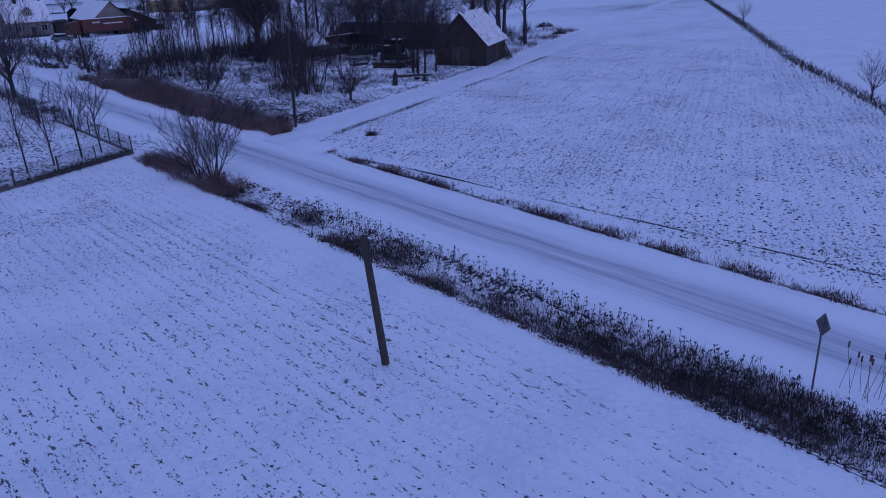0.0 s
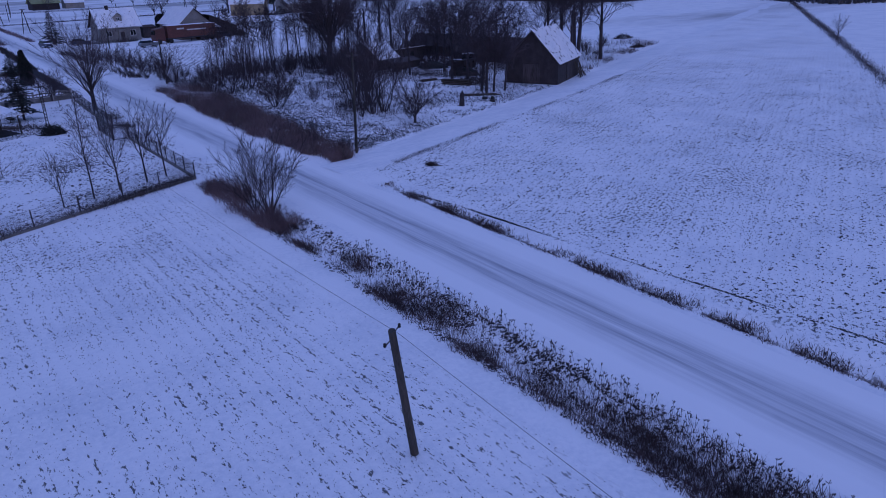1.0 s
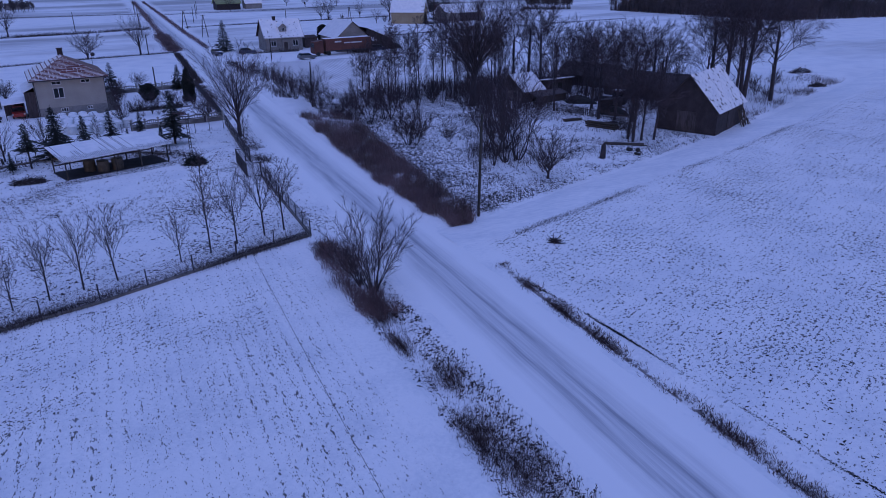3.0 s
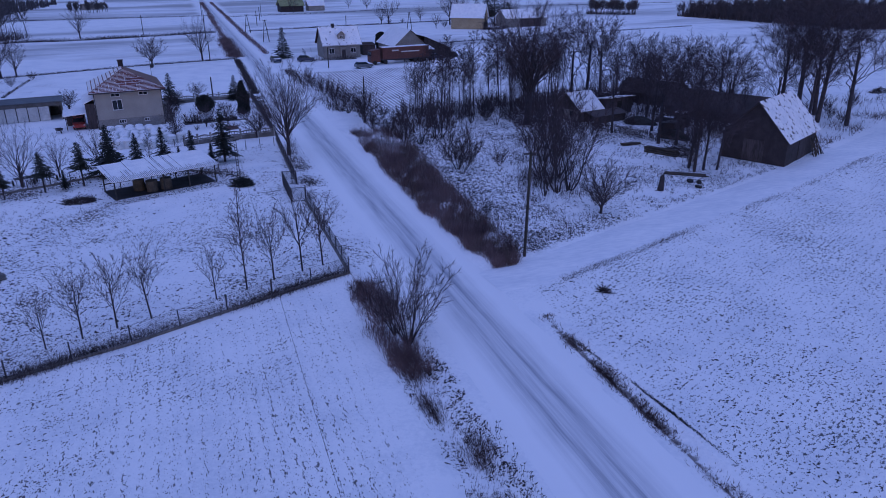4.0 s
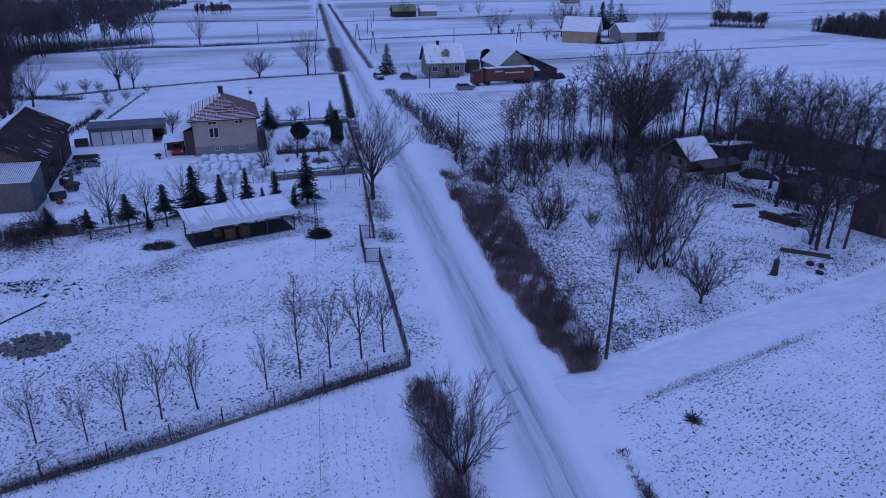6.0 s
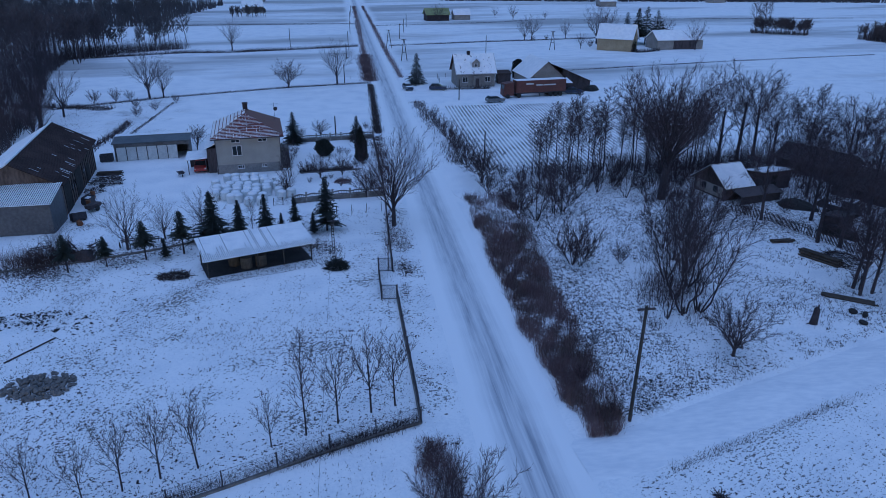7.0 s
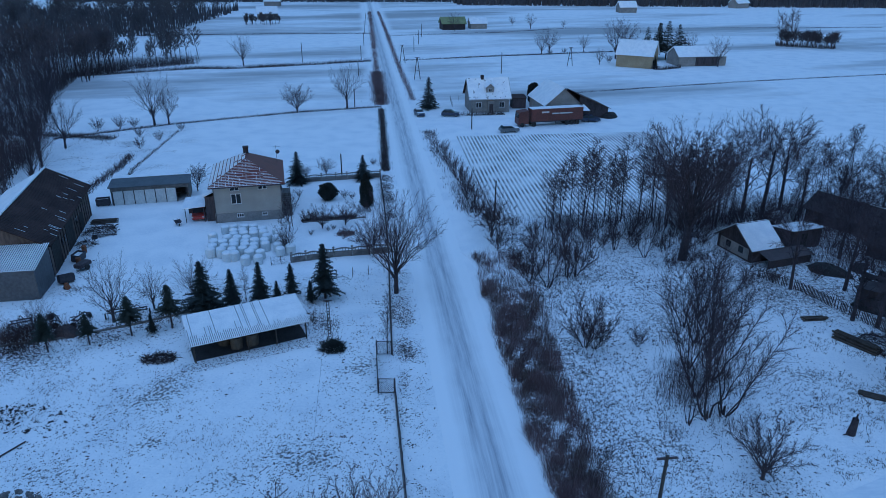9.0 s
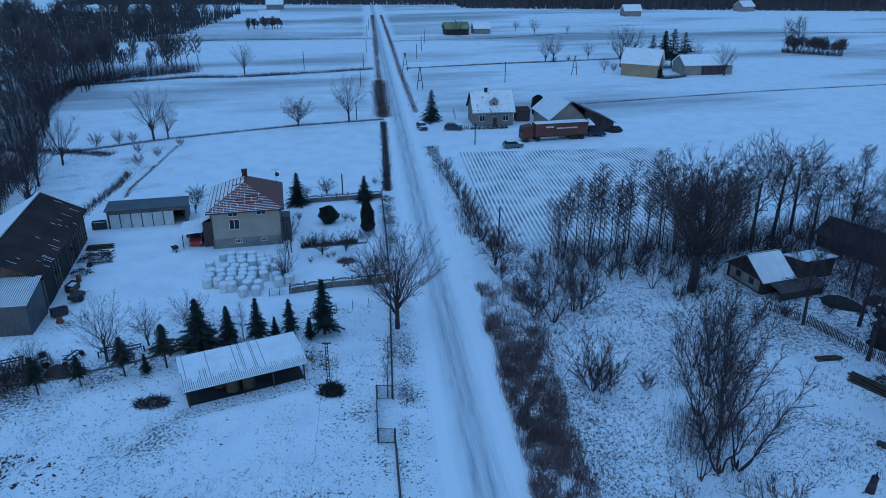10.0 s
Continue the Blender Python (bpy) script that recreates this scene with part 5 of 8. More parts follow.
plant("ash", [(-34.8, 34.1, 7.6, 0), (-31.5, 36.7, 5.1, 60), (-27.2, 37.2, 6.0, 130), (-18.9, 50.0, 4.8, 210), (-41.0, 32.2, 4.2, 20), (-34.9, 76.4, 4.2, 90), (-8.0, 50.3, 4.4, 300)], "small bare tree beside the farmyard", "yard trees", variants=2, tag="yard")
plant("ash", [(-12.2, 137.1, 11.2, 0), (-53.2, 123.5, 12.4, 80), (-50.5, 124.5, 8.5, 200), (107.5, 190.5, 10.8, 40), (-46.5, 208.0, 11.0, 10), (57.3, 225.3, 8.8, 70), (60.0, 225.0, 10.2, 120), (74.7, 230.8, 7.1, 200), (74.2, 315.3, 7.8, 30), (67.8, 328.4, 5.4, 90), (90.0, 314.0, 4.5, 10), (36.1, 306.8, 9.2, 60), (52.3, -36.0, 5.0, 10), (131.5, 13.5, 5.0, 70), (80.5, 212.0, 15.0, 0), (84.5, 214.0, 14.0, 50), (70.5, 199.5, 6.0, 100), (103.5, 207.0, 11.0, 160)], "bare tree standing among snowy fields", "field trees", variants=3, tag="far")
row = [(26.5, 56.1, 12.7), (21.2, 56.7, 11.2), (17.8, 56.1, 10.0), (30.8, 55.7, 14.2), (28.9, 55.9, 11.2), (24.2, 56.4, 9.8), (19.6, 57.4, 10.5), (22.8, 57.3, 11.8), (33.2, 56.5, 12.5), (35.5, 56.0, 11.5), (37.8, 57.0, 12.6), (40.2, 56.6, 11.0), (25.2, 54.5, 10.0), (32.0, 53.5, 11.0), (34.3, 54.5, 9.5), (36.8, 53.8, 10.5), (39.0, 54.0, 10.0), (16.2, 54.6, 8.6), (20.3, 54.2, 9.0), (29.5, 46.5, 8.2), (41.9, 58.2, 10.9), (23.5, 52.0, 8.0), (15.0, 49.5, 7.0), (18.2, 47.0, 6.0)]
row += [(15.5 + 0.93 * k + 0.4 * math.sin(k * 5.1), 55.2 + 1.9 * math.sin(k * 2.7), 8.5 + 2.2 * math.sin(k * 1.3) + 0.06 * k) for k in (*range(0, 16, 2), *range(16, 30))]
plant("alder", [(x, y, h, i * 67) for i, (x, y, h) in enumerate(row)], "tall slim bare alder in a row of trees", "alder row", variants=4)
plant("broad", [(45.6, 58.2, 14.0, 0), (47.9, 57.0, 16.0, 110), (51.6, 58.7, 14.4, 220), (44.1, 32.7, 12.0, 20), (40.5, 26.1, 12.4, 150), (42.0, 24.5, 12.0, 70), (38.2, 33.6, 10.5, 240), (37.0, 14.4, 10.5, 60), (36.2, 13.4, 9.0, 190), (52.4, 33.6, 11.5, 310), (70.2, 28.8, 20.0, 45), (72.4, 25.6, 18.0, 170), (81.5, 47.1, 17.0, 80), (84.0, 46.0, 15.0, 200), (74.0, 33.0, 19.0, 260), (68.0, 34.0, 16.5, 100), (78.0, 40.0, 16.0, 20), (66.0, 26.5, 14.0, 320), (76.6, 35.3, 13.0, 280), (63.0, 30.0, 12.0, 10), (58.0, 40.0, 12.5, 100), (66.0, 45.0, 12.0, 200), (39.2, 13.2, 8.0, 80), (60.5, 48.0, 12.0, 220), (53.5, 56.5, 11.5, 25), (59.5, 57.0, 11.5, 95), (65.0, 55.0, 11.0, 165), (56.0, 50.0, 10.0, 130), (57.0, 33.0, 11.0, 310), (62.0, 38.0, 10.5, 15), (36.6, 14.9, 9.5, 100), (37.6, 13.6, 8.5, 30), (49.0, 41.0, 11.0, 280), (43.5, 22.5, 8.5, 235)], "tall bare tree with a high spreading crown", "farmstead trees", variants=4)
plant("alder", [(71.3, 72.9, 9.3, 0), (73.7, 74.2, 8.6, 60), (60.0, 62.0, 9.0, 120), (64.0, 66.0, 8.0, 180), (56.0, 52.0, 9.0, 20), (53.0, 47.0, 8.5, 80), (49.0, 50.0, 9.0, 140), (55.0, 60.0, 8.0, 200), (50.0, 36.5, 8.0, 30)], "bare tree behind the old farmstead", "farmstead trees", variants=3, tag="farm")
shrubs = [(16.0, 52.5, 3.2), (18.5, 53.8, 3.6), (22.0, 53.0, 3.4), (24.5, 53.6, 3.0), (28.8, 53.4, 3.6), (32.6, 51.2, 3.6), (36.4, 52.6, 3.8), (40.4, 52.2, 3.6), (45.0, 50.4, 3.6), (19.5, 49.2, 3.0), (25.0, 47.2, 2.8), (33.8, 46.4, 2.6), (62.0, 27.0, 2.6), (65.5, 29.8, 3.0), (69.5, 31.5, 3.2), (74.5, 30.5, 2.6), (78.5, 35.0, 3.0), (83.0, 34.5, 2.4), (87.5, 38.0, 2.6), (72.0, 36.5, 3.2), (11.5, 24.0, 6.0), (12.3, 23.6, 4.6), (15.2, 39.6, 5.6), (9.4, 38.2, 4.6), (9.0, 44.0, 2.6), (11.5, 47.0, 3.2), (14.5, 44.5, 3.0), (17.0, 50.5, 2.8), (20.0, 51.0, 3.0), (23.0, 49.0, 2.6), (26.0, 49.5, 3.0), (8.0, 57.0, 4.2), (7.2, 61.0, 3.6), (7.4, 66.0, 4.4), (6.6, 69.5, 3.4), (7.0, 73.0, 4.2), (6.5, 78.0, 3.6), (6.3, 83.0, 3.8), (5.9, 88.0, 3.0), (6.0, 94.0, 3.2), (7.6, 48.5, 3.6), (32.5, 48.0, 3.0), (36.0, 50.0, 3.4), (41.0, 48.0, 3.4), (44.0, 51.0, 3.2), (47.5, 47.5, 3.2), (51.0, 54.0, 3.0), (33.5, 34.5, 2.4), (37.2, 35.5, 2.4), (42.5, 35.5, 2.6), (45.5, 29.0, 2.4), (16.5, 23.5, 2.6), (19.5, 7.0, 1.8), (22.0, 17.0, 2.2), (27.0, 40.5, 2.6), (31.5, 41.5, 2.2), (6.5, -1.6, 1.9), (5.6, 3.0, 1.6), (8.3, 8.0, 1.6), (29.5, 41.0, 3.0), (28.0, 45.5, 3.2), (31.0, 45.0, 2.8), (27.0, 52.5, 3.4), (30.5, 52.0, 3.6), (34.5, 52.5, 3.4), (38.5, 51.5, 3.4), (43.0, 54.0, 3.6), (46.5, 54.5, 3.6), (50.0, 47.5, 3.4), (54.0, 40.5, 3.4), (57.0, 44.0, 3.2), (60.0, 52.0, 3.4), (44.5, 24.5, 2.6), (43.2, 28.0, 2.4), (59.0, 26.5, 3.0), (62.5, 24.5, 2.8), (66.0, 27.5, 3.0), (73.0, 27.0, 2.4), (52.5, 29.0, 2.6), (37.5, 15.8, 2.2), (13.0, 52.0, 3.0), (11.0, 55.0, 2.6), (21.0, 47.5, 2.8)]
plant("shrub", [(x, y, h, i * 53) for i, (x, y, h) in enumerate(shrubs)], "bare brown shrub in the overgrown garden", "garden shrubs", "shrub", variants=4)
yard_shrubs = [(-40.5, 31.5, 2.8), (-37.5, 32.6, 1.8), (-43.0, 30.5, 2.4), (-33.8, 34.0, 1.4), (-19.2, 51.6, 2.4), (-17.3, 61.2, 2.0), (-16.4, 61.6, 1.6), (-13.3, 57.5, 0.9), (-14.0, 57.2, 0.8), (-11.9, 53.8, 0.6), (-18.9, 71.9, 1.4), (-12.0, 70.5, 1.6), (-10.8, 70.2, 1.4), (-41.2, 32.0, 3.1), (-9.5, 63.0, 1.8), (-16.0, 62.4, 1.4), (-10.5, 61.5, 1.2), (-8.5, 63.5, 1.3), (-16.2, 55.8, 1.0), (-59.6, 120.9, 3.2), (-63.5, 119.0, 3.3), (-57.0, 122.0, 2.6), (-49.0, 110.0, 2.2), (-51.0, 104.0, 2.6), (-53.5, 113.0, 2.4), (-46.5, 118.0, 2.0), (60.0, 224.0, 2.4), (66.0, 226.5, 2.4), (75.0, 203.0, 3.0), (-7.2, 88.0, 1.5)]
plant("shrub", [(x, y, h, i * 41) for i, (x, y, h) in enumerate(yard_shrubs)], "small bare shrub standing in the snow", "yard shrubs", "shrub", variants=3, tag="yard")
plant("shrub", [(-5.9, -6.0, 2.0, 0), (-6.8, -9.6, 2.2, 60), (-6.3, -13.6, 1.8, 120), (-6.6, -4.6, 1.6, 200), (-5.6, -15.6, 1.4, 300)], "brown brush at the foot of the willow", "ditch brush", "shrub", variants=2, tag="brush", bark_mat=bramble, twig_mat=bramble)
spruces([(-23.2, 35.7, 4.7, 50), (-20.4, 36.6, 5.0, 130), (-17.2, 37.6, 4.2, 200), (-13.6, 37.0, 6.6, 290), (-18.7, 37.0, 2.5, 70), (-15.1, 36.2, 2.7, 10), (-30.3, 31.3, 2.3, 90)], "dark green spruce in the row behind the shed", "spruce row", slim=0.25, bare=0.16, variants=5)
spruces([(-26.0, 35.2, 6.0, 0)], "broad bushy dark spruce behind the shed", "spruce row", slim=0.38, bare=0.08)
spruces([(-39.1, 28.6, 4.2, 0), (-35.7, 29.6, 3.5, 80), (-32.2, 31.0, 4.5, 160), (-28.6, 32.1, 5.0, 240)], "young pine with a bare lower trunk", "pine row", olive=True, slim=0.30, bare=0.40, name="pine_tree")
spruces([(-19.6, 79.0, 5.4, 0), (-9.0, 79.8, 4.3, 60), (7.2, 135.2, 7.6, 30), (86.0, 190.6, 4.0, 20)], "dark spruce standing in a garden", "garden spruces", slim=0.38, bare=0.05)
spruces([(94, 208, 12.5, 0), (97.5, 209, 13, 60), (101, 208, 12, 120), (96, 213, 12, 200), (91, 211, 11, 290)], "tall dark pine behind the farmhouse", "farm pines", olive=True, slim=0.32, bare=0.25, name="pine_tree")


def leafy_column(name, x, y, h, r, label, category, round_top=False):
    """A dense evergreen of small sprays."""
    g = np.random.default_rng(int(h * 100))
    n = int(2600 * h * r)
    z = g.uniform(0.02, 1, n)
    prof = np.sqrt(np.clip(1 - (2 * z - 1) ** 2, 0, 1)) if round_top else np.interp(z, [0, 0.1, 0.6, 1], [0.75, 1, 0.9, 0.12])
    a = g.uniform(0, math.tau, n)
    rr = r * prof * g.uniform(0.6, 1.05, n) * (1 + 0.22 * np.sin(a * 3 + 5 * z) + 0.16 * np.sin(a * 5 - 9 * z + 1))
    p = np.stack([np.cos(a) * rr, np.sin(a) * rr, z * h], 1)
    d1, d2 = g.normal(0, 0.11, (n, 3)), g.normal(0, 0.09, (n, 3))
    d1[:, 2] = np.abs(d1[:, 2]) + 0.08
    v = np.stack([p, p + d1, p + d2], 1).reshape(-1, 3)
    ob = thing(name, pose(x, y, 0), label, category)
    part("crown", raw_mesh("crown", v, np.arange(3 * n).reshape(-1, 3), needles), None, ob)
    part("trunk", Solid().tube((0, 0, -0.1), (0, 0, h * 0.8), 0.09, 0.03), bark, ob)


leafy_column("thuja", -8.7, 66.5, 5.0, 0.85, "dark columnar thuja in the snowy garden", "conifer")
leafy_column("round_bush", -14.4, 70.1, 2.5, 1.25, "dark rounded evergreen bush in the garden", "bush", True)
leafy_column("ivy_tree", 33.5, 138.0, 5.0, 1.6, "broad dark tree overgrown with ivy", "tree", True)


# far woods: many bare trees, joined
wood_twig = mixed("wood_bark", (0.050, 0.042, 0.046), (0.115, 0.095, 0.102), 0.2, bump=0.0)
# bark of the distant belts, paled to grey: haze put into the colour
hazy_twig = mixed("haze_tinted_far_bark", (0.060, 0.056, 0.062), (0.105, 0.098, 0.105), 0.03, bump=0.0)


def woods(name, spots, label, thick=0.07):
    kinds = [tree_segs("wood", 500 + k) for k in range(6)]
    limbs_, twigs_ = [], []
    for i, (x, y, h) in enumerate(spots):
        a = i * 1.9
        c, q, k = math.cos(a), math.sin(a), h / 14.0
        for lv, bag in ((kinds[i % 6][0][::3], limbs_), (np.concatenate([kinds[i % 6][1][::4], kinds[i % 6][2]]), twigs_)):
            s = lv.copy()
            if bag is limbs_:
                s[:, 3:6] += (s[:, 3:6] - s[:, 0:3]) * 1.9
            for o_ in (0, 3):
                sx_, sy_ = s[:, o_] * k, s[:, o_ + 1] * k
                s[:, o_], s[:, o_ + 1], s[:, o_ + 2] = c * sx_ - q * sy_ + x, q * sx_ + c * sy_ + y, s[:, o_ + 2] * k
            s[:, 6:] = np.maximum(s[:, 6:] * k, thick)
            if bag is twigs_:
                n1 = len(kinds[i % 6][1][::4])
                s[:n1, 3:6] += (s[:n1, 3:6] - s[:n1, 0:3]) * 2.4
            bag.append(s)
    return stuff(name, twigs_mesh(name, np.concatenate(limbs_), np.concatenate(twigs_), hazy_twig if thick > 0.1 else wood_twig, np.random.default_rng(5)), label, "woods")


def scatter(n, poly, hmin, hmax):
    """Spots inside a four-cornered plot."""
    p = [np.asarray(q, float) for q in poly]
    u, w = rng.uniform(0, 1, n)[:, None], rng.uniform(0, 1, n)[:, None]
    xy = (p[0] * (1 - u) + p[1] * u) * (1 - w) + (p[3] * (1 - u) + p[2] * u) * w
    return [(x, y, h) for (x, y), h in zip(xy, rng.uniform(hmin, hmax, n))]


woods("bare_wood", scatter(310, [(-66, 84), (-125, 60), (-150, 150), (-90, 160)], 9, 13) + scatter(250, [(-90, 160), (-155, 150), (-165, 215), (-80, 203)], 11, 16), "dense bare deciduous wood beside snowy fields")
woods("bare_wood", scatter(50, [(-78, 204), (-110, 200), (-105, 250), (-62, 224)], 7, 12) + scatter(330, [(-95, 300), (-260, 220), (-320, 430), (-80, 440)], 9, 15) + scatter(26, [(-48, 345), (-66, 341), (-66, 350), (-48, 353)], 4, 6), "far bare wood beyond the fields", 0.11)
woods("bare_wood", scatter(60, [(156, 240), (174, 228), (178, 234), (160, 247)], 4, 7) + [(158, 240, 14), (160, 238, 15), (163, 240, 13)], "grove of bare trees in a snowy field")
woods("bare_wood", scatter(330, [(60, 470), (360, 420), (400, 560), (60, 620)], 9, 13) + scatter(160, [(-220, 520), (60, 500), (60, 600), (-220, 600)], 8, 12), "dark belt of woods at the edge of the plain", 0.13)
woods("young_wood", scatter(330, [(185, 215), (200, 136), (300, 120), (290, 260)], 5, 7.5) + scatter(60, [(185, 215), (200, 136), (206, 136), (190, 216)], 3, 6), "dense dark young wood behind snowy fields", 0.09)
woods("bare_wood", scatter(120, [(230, 60), (420, -10), (470, 60), (250, 110)], 8, 12), "dark belt of woods behind the ploughed field", 0.11)
dx, dy = rng.uniform(-150, -64, 60000), rng.uniform(60, 215, 60000)
ok = (dx < np.interp(dy, [60, 84, 103, 160, 190, 203, 215], [-66, -66, -69, -87, -91, -79, -60])) & (rng.uniform(0, 1, len(dx)) < np.clip(0.35 + 0.8 * wavy(dx, dy, 0.12, 75), 0.05, 1))
thicket("undergrowth", np.c_[dx[ok], dy[ok]], 0.5, 2.6, 0.12, 0.35, wood_twig, "dark undergrowth below a bare wood", "undergrowth")
front = np.array([(-58, 62), (-66, 84), (-69, 103), (-87, 160), (-91, 190), (-79, 203), (-60, 215)], float)
k = rng.uniform(0, len(front) - 1.001, 9000)
q = front[k.astype(int)] + (front[k.astype(int) + 1] - front[k.astype(int)]) * (k % 1)[:, None] + np.c_[-np.abs(rng.normal(0, 5, len(k))) - 0.5, rng.normal(0, 1.5, len(k))]
thicket("undergrowth", q, 1.0, 5.0, 0.10, 0.25, wood_twig, "dark bushes along the edge of the bare wood", "undergrowth")
# hedge across the garden
verge([(-17.8, 61.1), (-10.2, 62.0)], 0.22, 2600, 0.25, 0.95, weeds, "low dark hedge across the garden", 0.3, "garden_hedge")
verge([(-17.0, 47.8), (-8.0, 49.6)], 0.5, 500, 0.1, 0.5, weeds, "dead stalks behind the garden fence", 0.6, "garden_weeds")


def low_growth(n, poly, hmin, hmax, width, label):
    """Brush that fills a far wood between its trunks."""
    p = np.array([(x, y) for x, y, _ in scatter(n, poly, 0, 1)])
    thicket("undergrowth", p, hmin, hmax, width, 0.12, hazy_twig if width > 0.5 else wood_twig, label, "undergrowth")


low_growth(20000, [(185, 215), (200, 136), (300, 120), (290, 260)], 2.0, 5.0, 0.4, "dense dark brush in the young wood")
low_growth(15000, [(60, 470), (360, 420), (400, 560), (60, 620)], 3.0, 8.0, 1.3, "dark brush in the far belt of woods")
low_growth(8000, [(-220, 520), (60, 500), (60, 600), (-220, 600)], 2.0, 6.0, 1.2, "dark brush in the far belt of woods")
low_growth(8000, [(-95, 300), (-260, 220), (-320, 430), (-80, 440)], 2.0, 7.0, 0.9, "dark brush in the far bare wood")
low_growth(450, [(156, 240), (174, 228), (178, 234), (160, 247)], 0.8, 2.6, 0.22, "brown thicket below a grove of trees")
low_growth(6000, [(230, 60), (420, -10), (470, 60), (250, 110)], 2.0, 6.0, 1.0, "dark brush in the belt behind the field")
verge([(77.0, 200.5), (82.0, 191.5), (86.0, 186.5), (94.5, 190.0)], 0.4, 2600, 0.4, 1.3, weeds, "dark hedge round the far farm", 0.3, "farm_hedge")
verge([(9.5, 127.5), (16.0, 126.4), (24.0, 127.0)], 0.4, 1500, 0.3, 1.1, weeds, "dark shrubs before the house", 0.7, "front_hedge")
# scrub under the tall trees by the lane
dx = rng.uniform(57, 100, 14000)
dy = lane_y(dx) + 3.2 + np.abs(rng.normal(0, 5.5, len(dx)))
ok = rng.uniform(0, 1, len(dx)) < np.clip(0.2 + 0.9 * wavy(dx, dy, 0.35, 69) + 0.4 * wavy(dx, dy, 1.2, 70), 0.03, 0.9)
thicket("lane_scrub", np.c_[dx[ok], dy[ok]], 0.2, 1.0, 0.06, 0.6, ditch_brown, "brown scrub under tall trees beside the lane", "scrub")
# thin saplings between the bigger trees
dx, dy = rng.uniform(14, 68, 3200), rng.normal(53.5, 3.6, 3200)
ok = ~open_yard(dx, dy) & (rng.uniform(0, 1, len(dx)) < 0.08 + 0.22 * soft(dx, 26, 40) + 0.3 * wavy(dx, dy, 0.4, 97))
thicket("saplings", np.c_[dx[ok], dy[ok]], 1.5, 6.5, 0.06, 0.12, twig, "thin bare saplings crowding below the alders", "saplings")
dx, dy = rng.normal(17.8, 1.6, 200), rng.uniform(13, 31, 200)
dx += (dy - 12) * 0.45
thicket("saplings", np.c_[dx, dy], 1.5, 6.5, 0.045, 0.14, twig, "thin bare saplings among the garden trees", "saplings")
dx, dy = rng.uniform(43, 68, 2600), rng.uniform(26, 50, 2600)
ok = ~open_yard(dx, dy) & (rng.uniform(0, 1, len(dx)) < 0.3 + 0.7 * wavy(dx, dy, 0.4, 98))
thicket("saplings", np.c_[dx[ok], dy[ok]], 1.5, 5.5, 0.055, 0.14, twig, "thin bare saplings round the old barns", "saplings")


# ---- buildings ----
def window(parent, cx, cz, w, h, y, sill=True, bars=1, name="window"):
    """A window in a front wall that faces -y, with frame, pane and sill."""
    fr = Solid()
    t = 0.07
    for x0, x1, z0, z1 in ((cx - w / 2, cx - w / 2 + t, cz - h / 2, cz + h / 2), (cx + w / 2 - t, cx + w / 2, cz - h / 2, cz + h / 2), (cx - w / 2 + t, cx + w / 2 - t, cz - h / 2, cz - h / 2 + t), (cx - w / 2 + t, cx + w / 2 - t, cz + h / 2 - t, cz + h / 2)):
        fr.box(x0, x1, y - 0.05, y + 0.02, z0, z1)
    for k in range(bars):
        bx = cx - w / 2 + w * (k + 1) / (bars + 1)
        fr.box(bx - 0.04, bx + 0.04, y - 0.05, y + 0.02, cz - h / 2 + t, cz + h / 2 - t)
    win = part(name, fr, white_paint, parent)
    part("pane", Solid().box(cx - w / 2 + t, cx + w / 2 - t, y - 0.02, y + 0.03, cz - h / 2 + t, cz + h / 2 - t), glass, win)
    if sill:
        part("sill", Solid().box(cx - w / 2 - 0.06, cx + w / 2 + 0.06, y - 0.14, y + 0.0, cz - h / 2 - 0.06, cz - h / 2), zinc, win)
    return win


def gable_shell(w, d, eave, ridge, along="x"):
    """Walls of a gabled building on [0,w] x [0,d]; the ridge runs along one axis."""
    s = Solid()
    if along == "x":
        p = [(0, 0, 0), (w, 0, 0), (w, d, 0), (0, d, 0), (0, 0, eave), (w, 0, eave), (w, d, eave), (0, d, eave), (0, d / 2, ridge), (w, d / 2, ridge)]
        f = [(0, 1, 5, 4), (2, 3, 7, 6), (1, 2, 6, 9, 5), (3, 0, 4, 8, 7), (4, 5, 9, 8), (6, 7, 8, 9), (3, 2, 1, 0)]
    else:
        p = [(0, 0, 0), (w, 0, 0), (w, d, 0), (0, d, 0), (0, 0, eave), (w, 0, eave), (w, d, eave), (0, d, eave), (w / 2, 0, ridge), (w / 2, d, ridge)]
        f = [(0, 1, 5, 8, 4), (2, 3, 7, 9, 6), (1, 2, 6, 5), (3, 0, 4, 7), (5, 6, 9, 8), (7, 4, 8, 9), (3, 2, 1, 0)]
    return s.add(p, f)


def gable_roof(w, d, eave, ridge, over, thick, along="x"):
    """Two roof slabs that stand out past the walls; returns both."""
    out = []
    if along == "x":
        k = (ridge - eave) / (d / 2)
        lo = eave - over * k + thick + 0.02
        hi = ridge + thick + 0.02
        out.append(Solid().slab([(-over, -over, lo), (w + over, -over, lo), (w + over, d / 2, hi), (-over, d / 2, hi)], thick))
        out.append(Solid().slab([(w + over, d + over, lo), (-over, d + over, lo), (-over, d / 2, hi), (w + over, d / 2, hi)], thick))
    else:
        k = (ridge - eave) / (w / 2)
        lo = eave - over * k + thick + 0.02
        hi = ridge + thick + 0.02
        out.append(Solid().slab([(-over, d + over, lo), (-over, -over, lo), (w / 2, -over, hi), (w / 2, d + over, hi)], thick))
        out.append(Solid().slab([(w + over, -over, lo), (w + over, d + over, lo), (w / 2, d + over, hi), (w / 2, -over, hi)], thick))
    return out


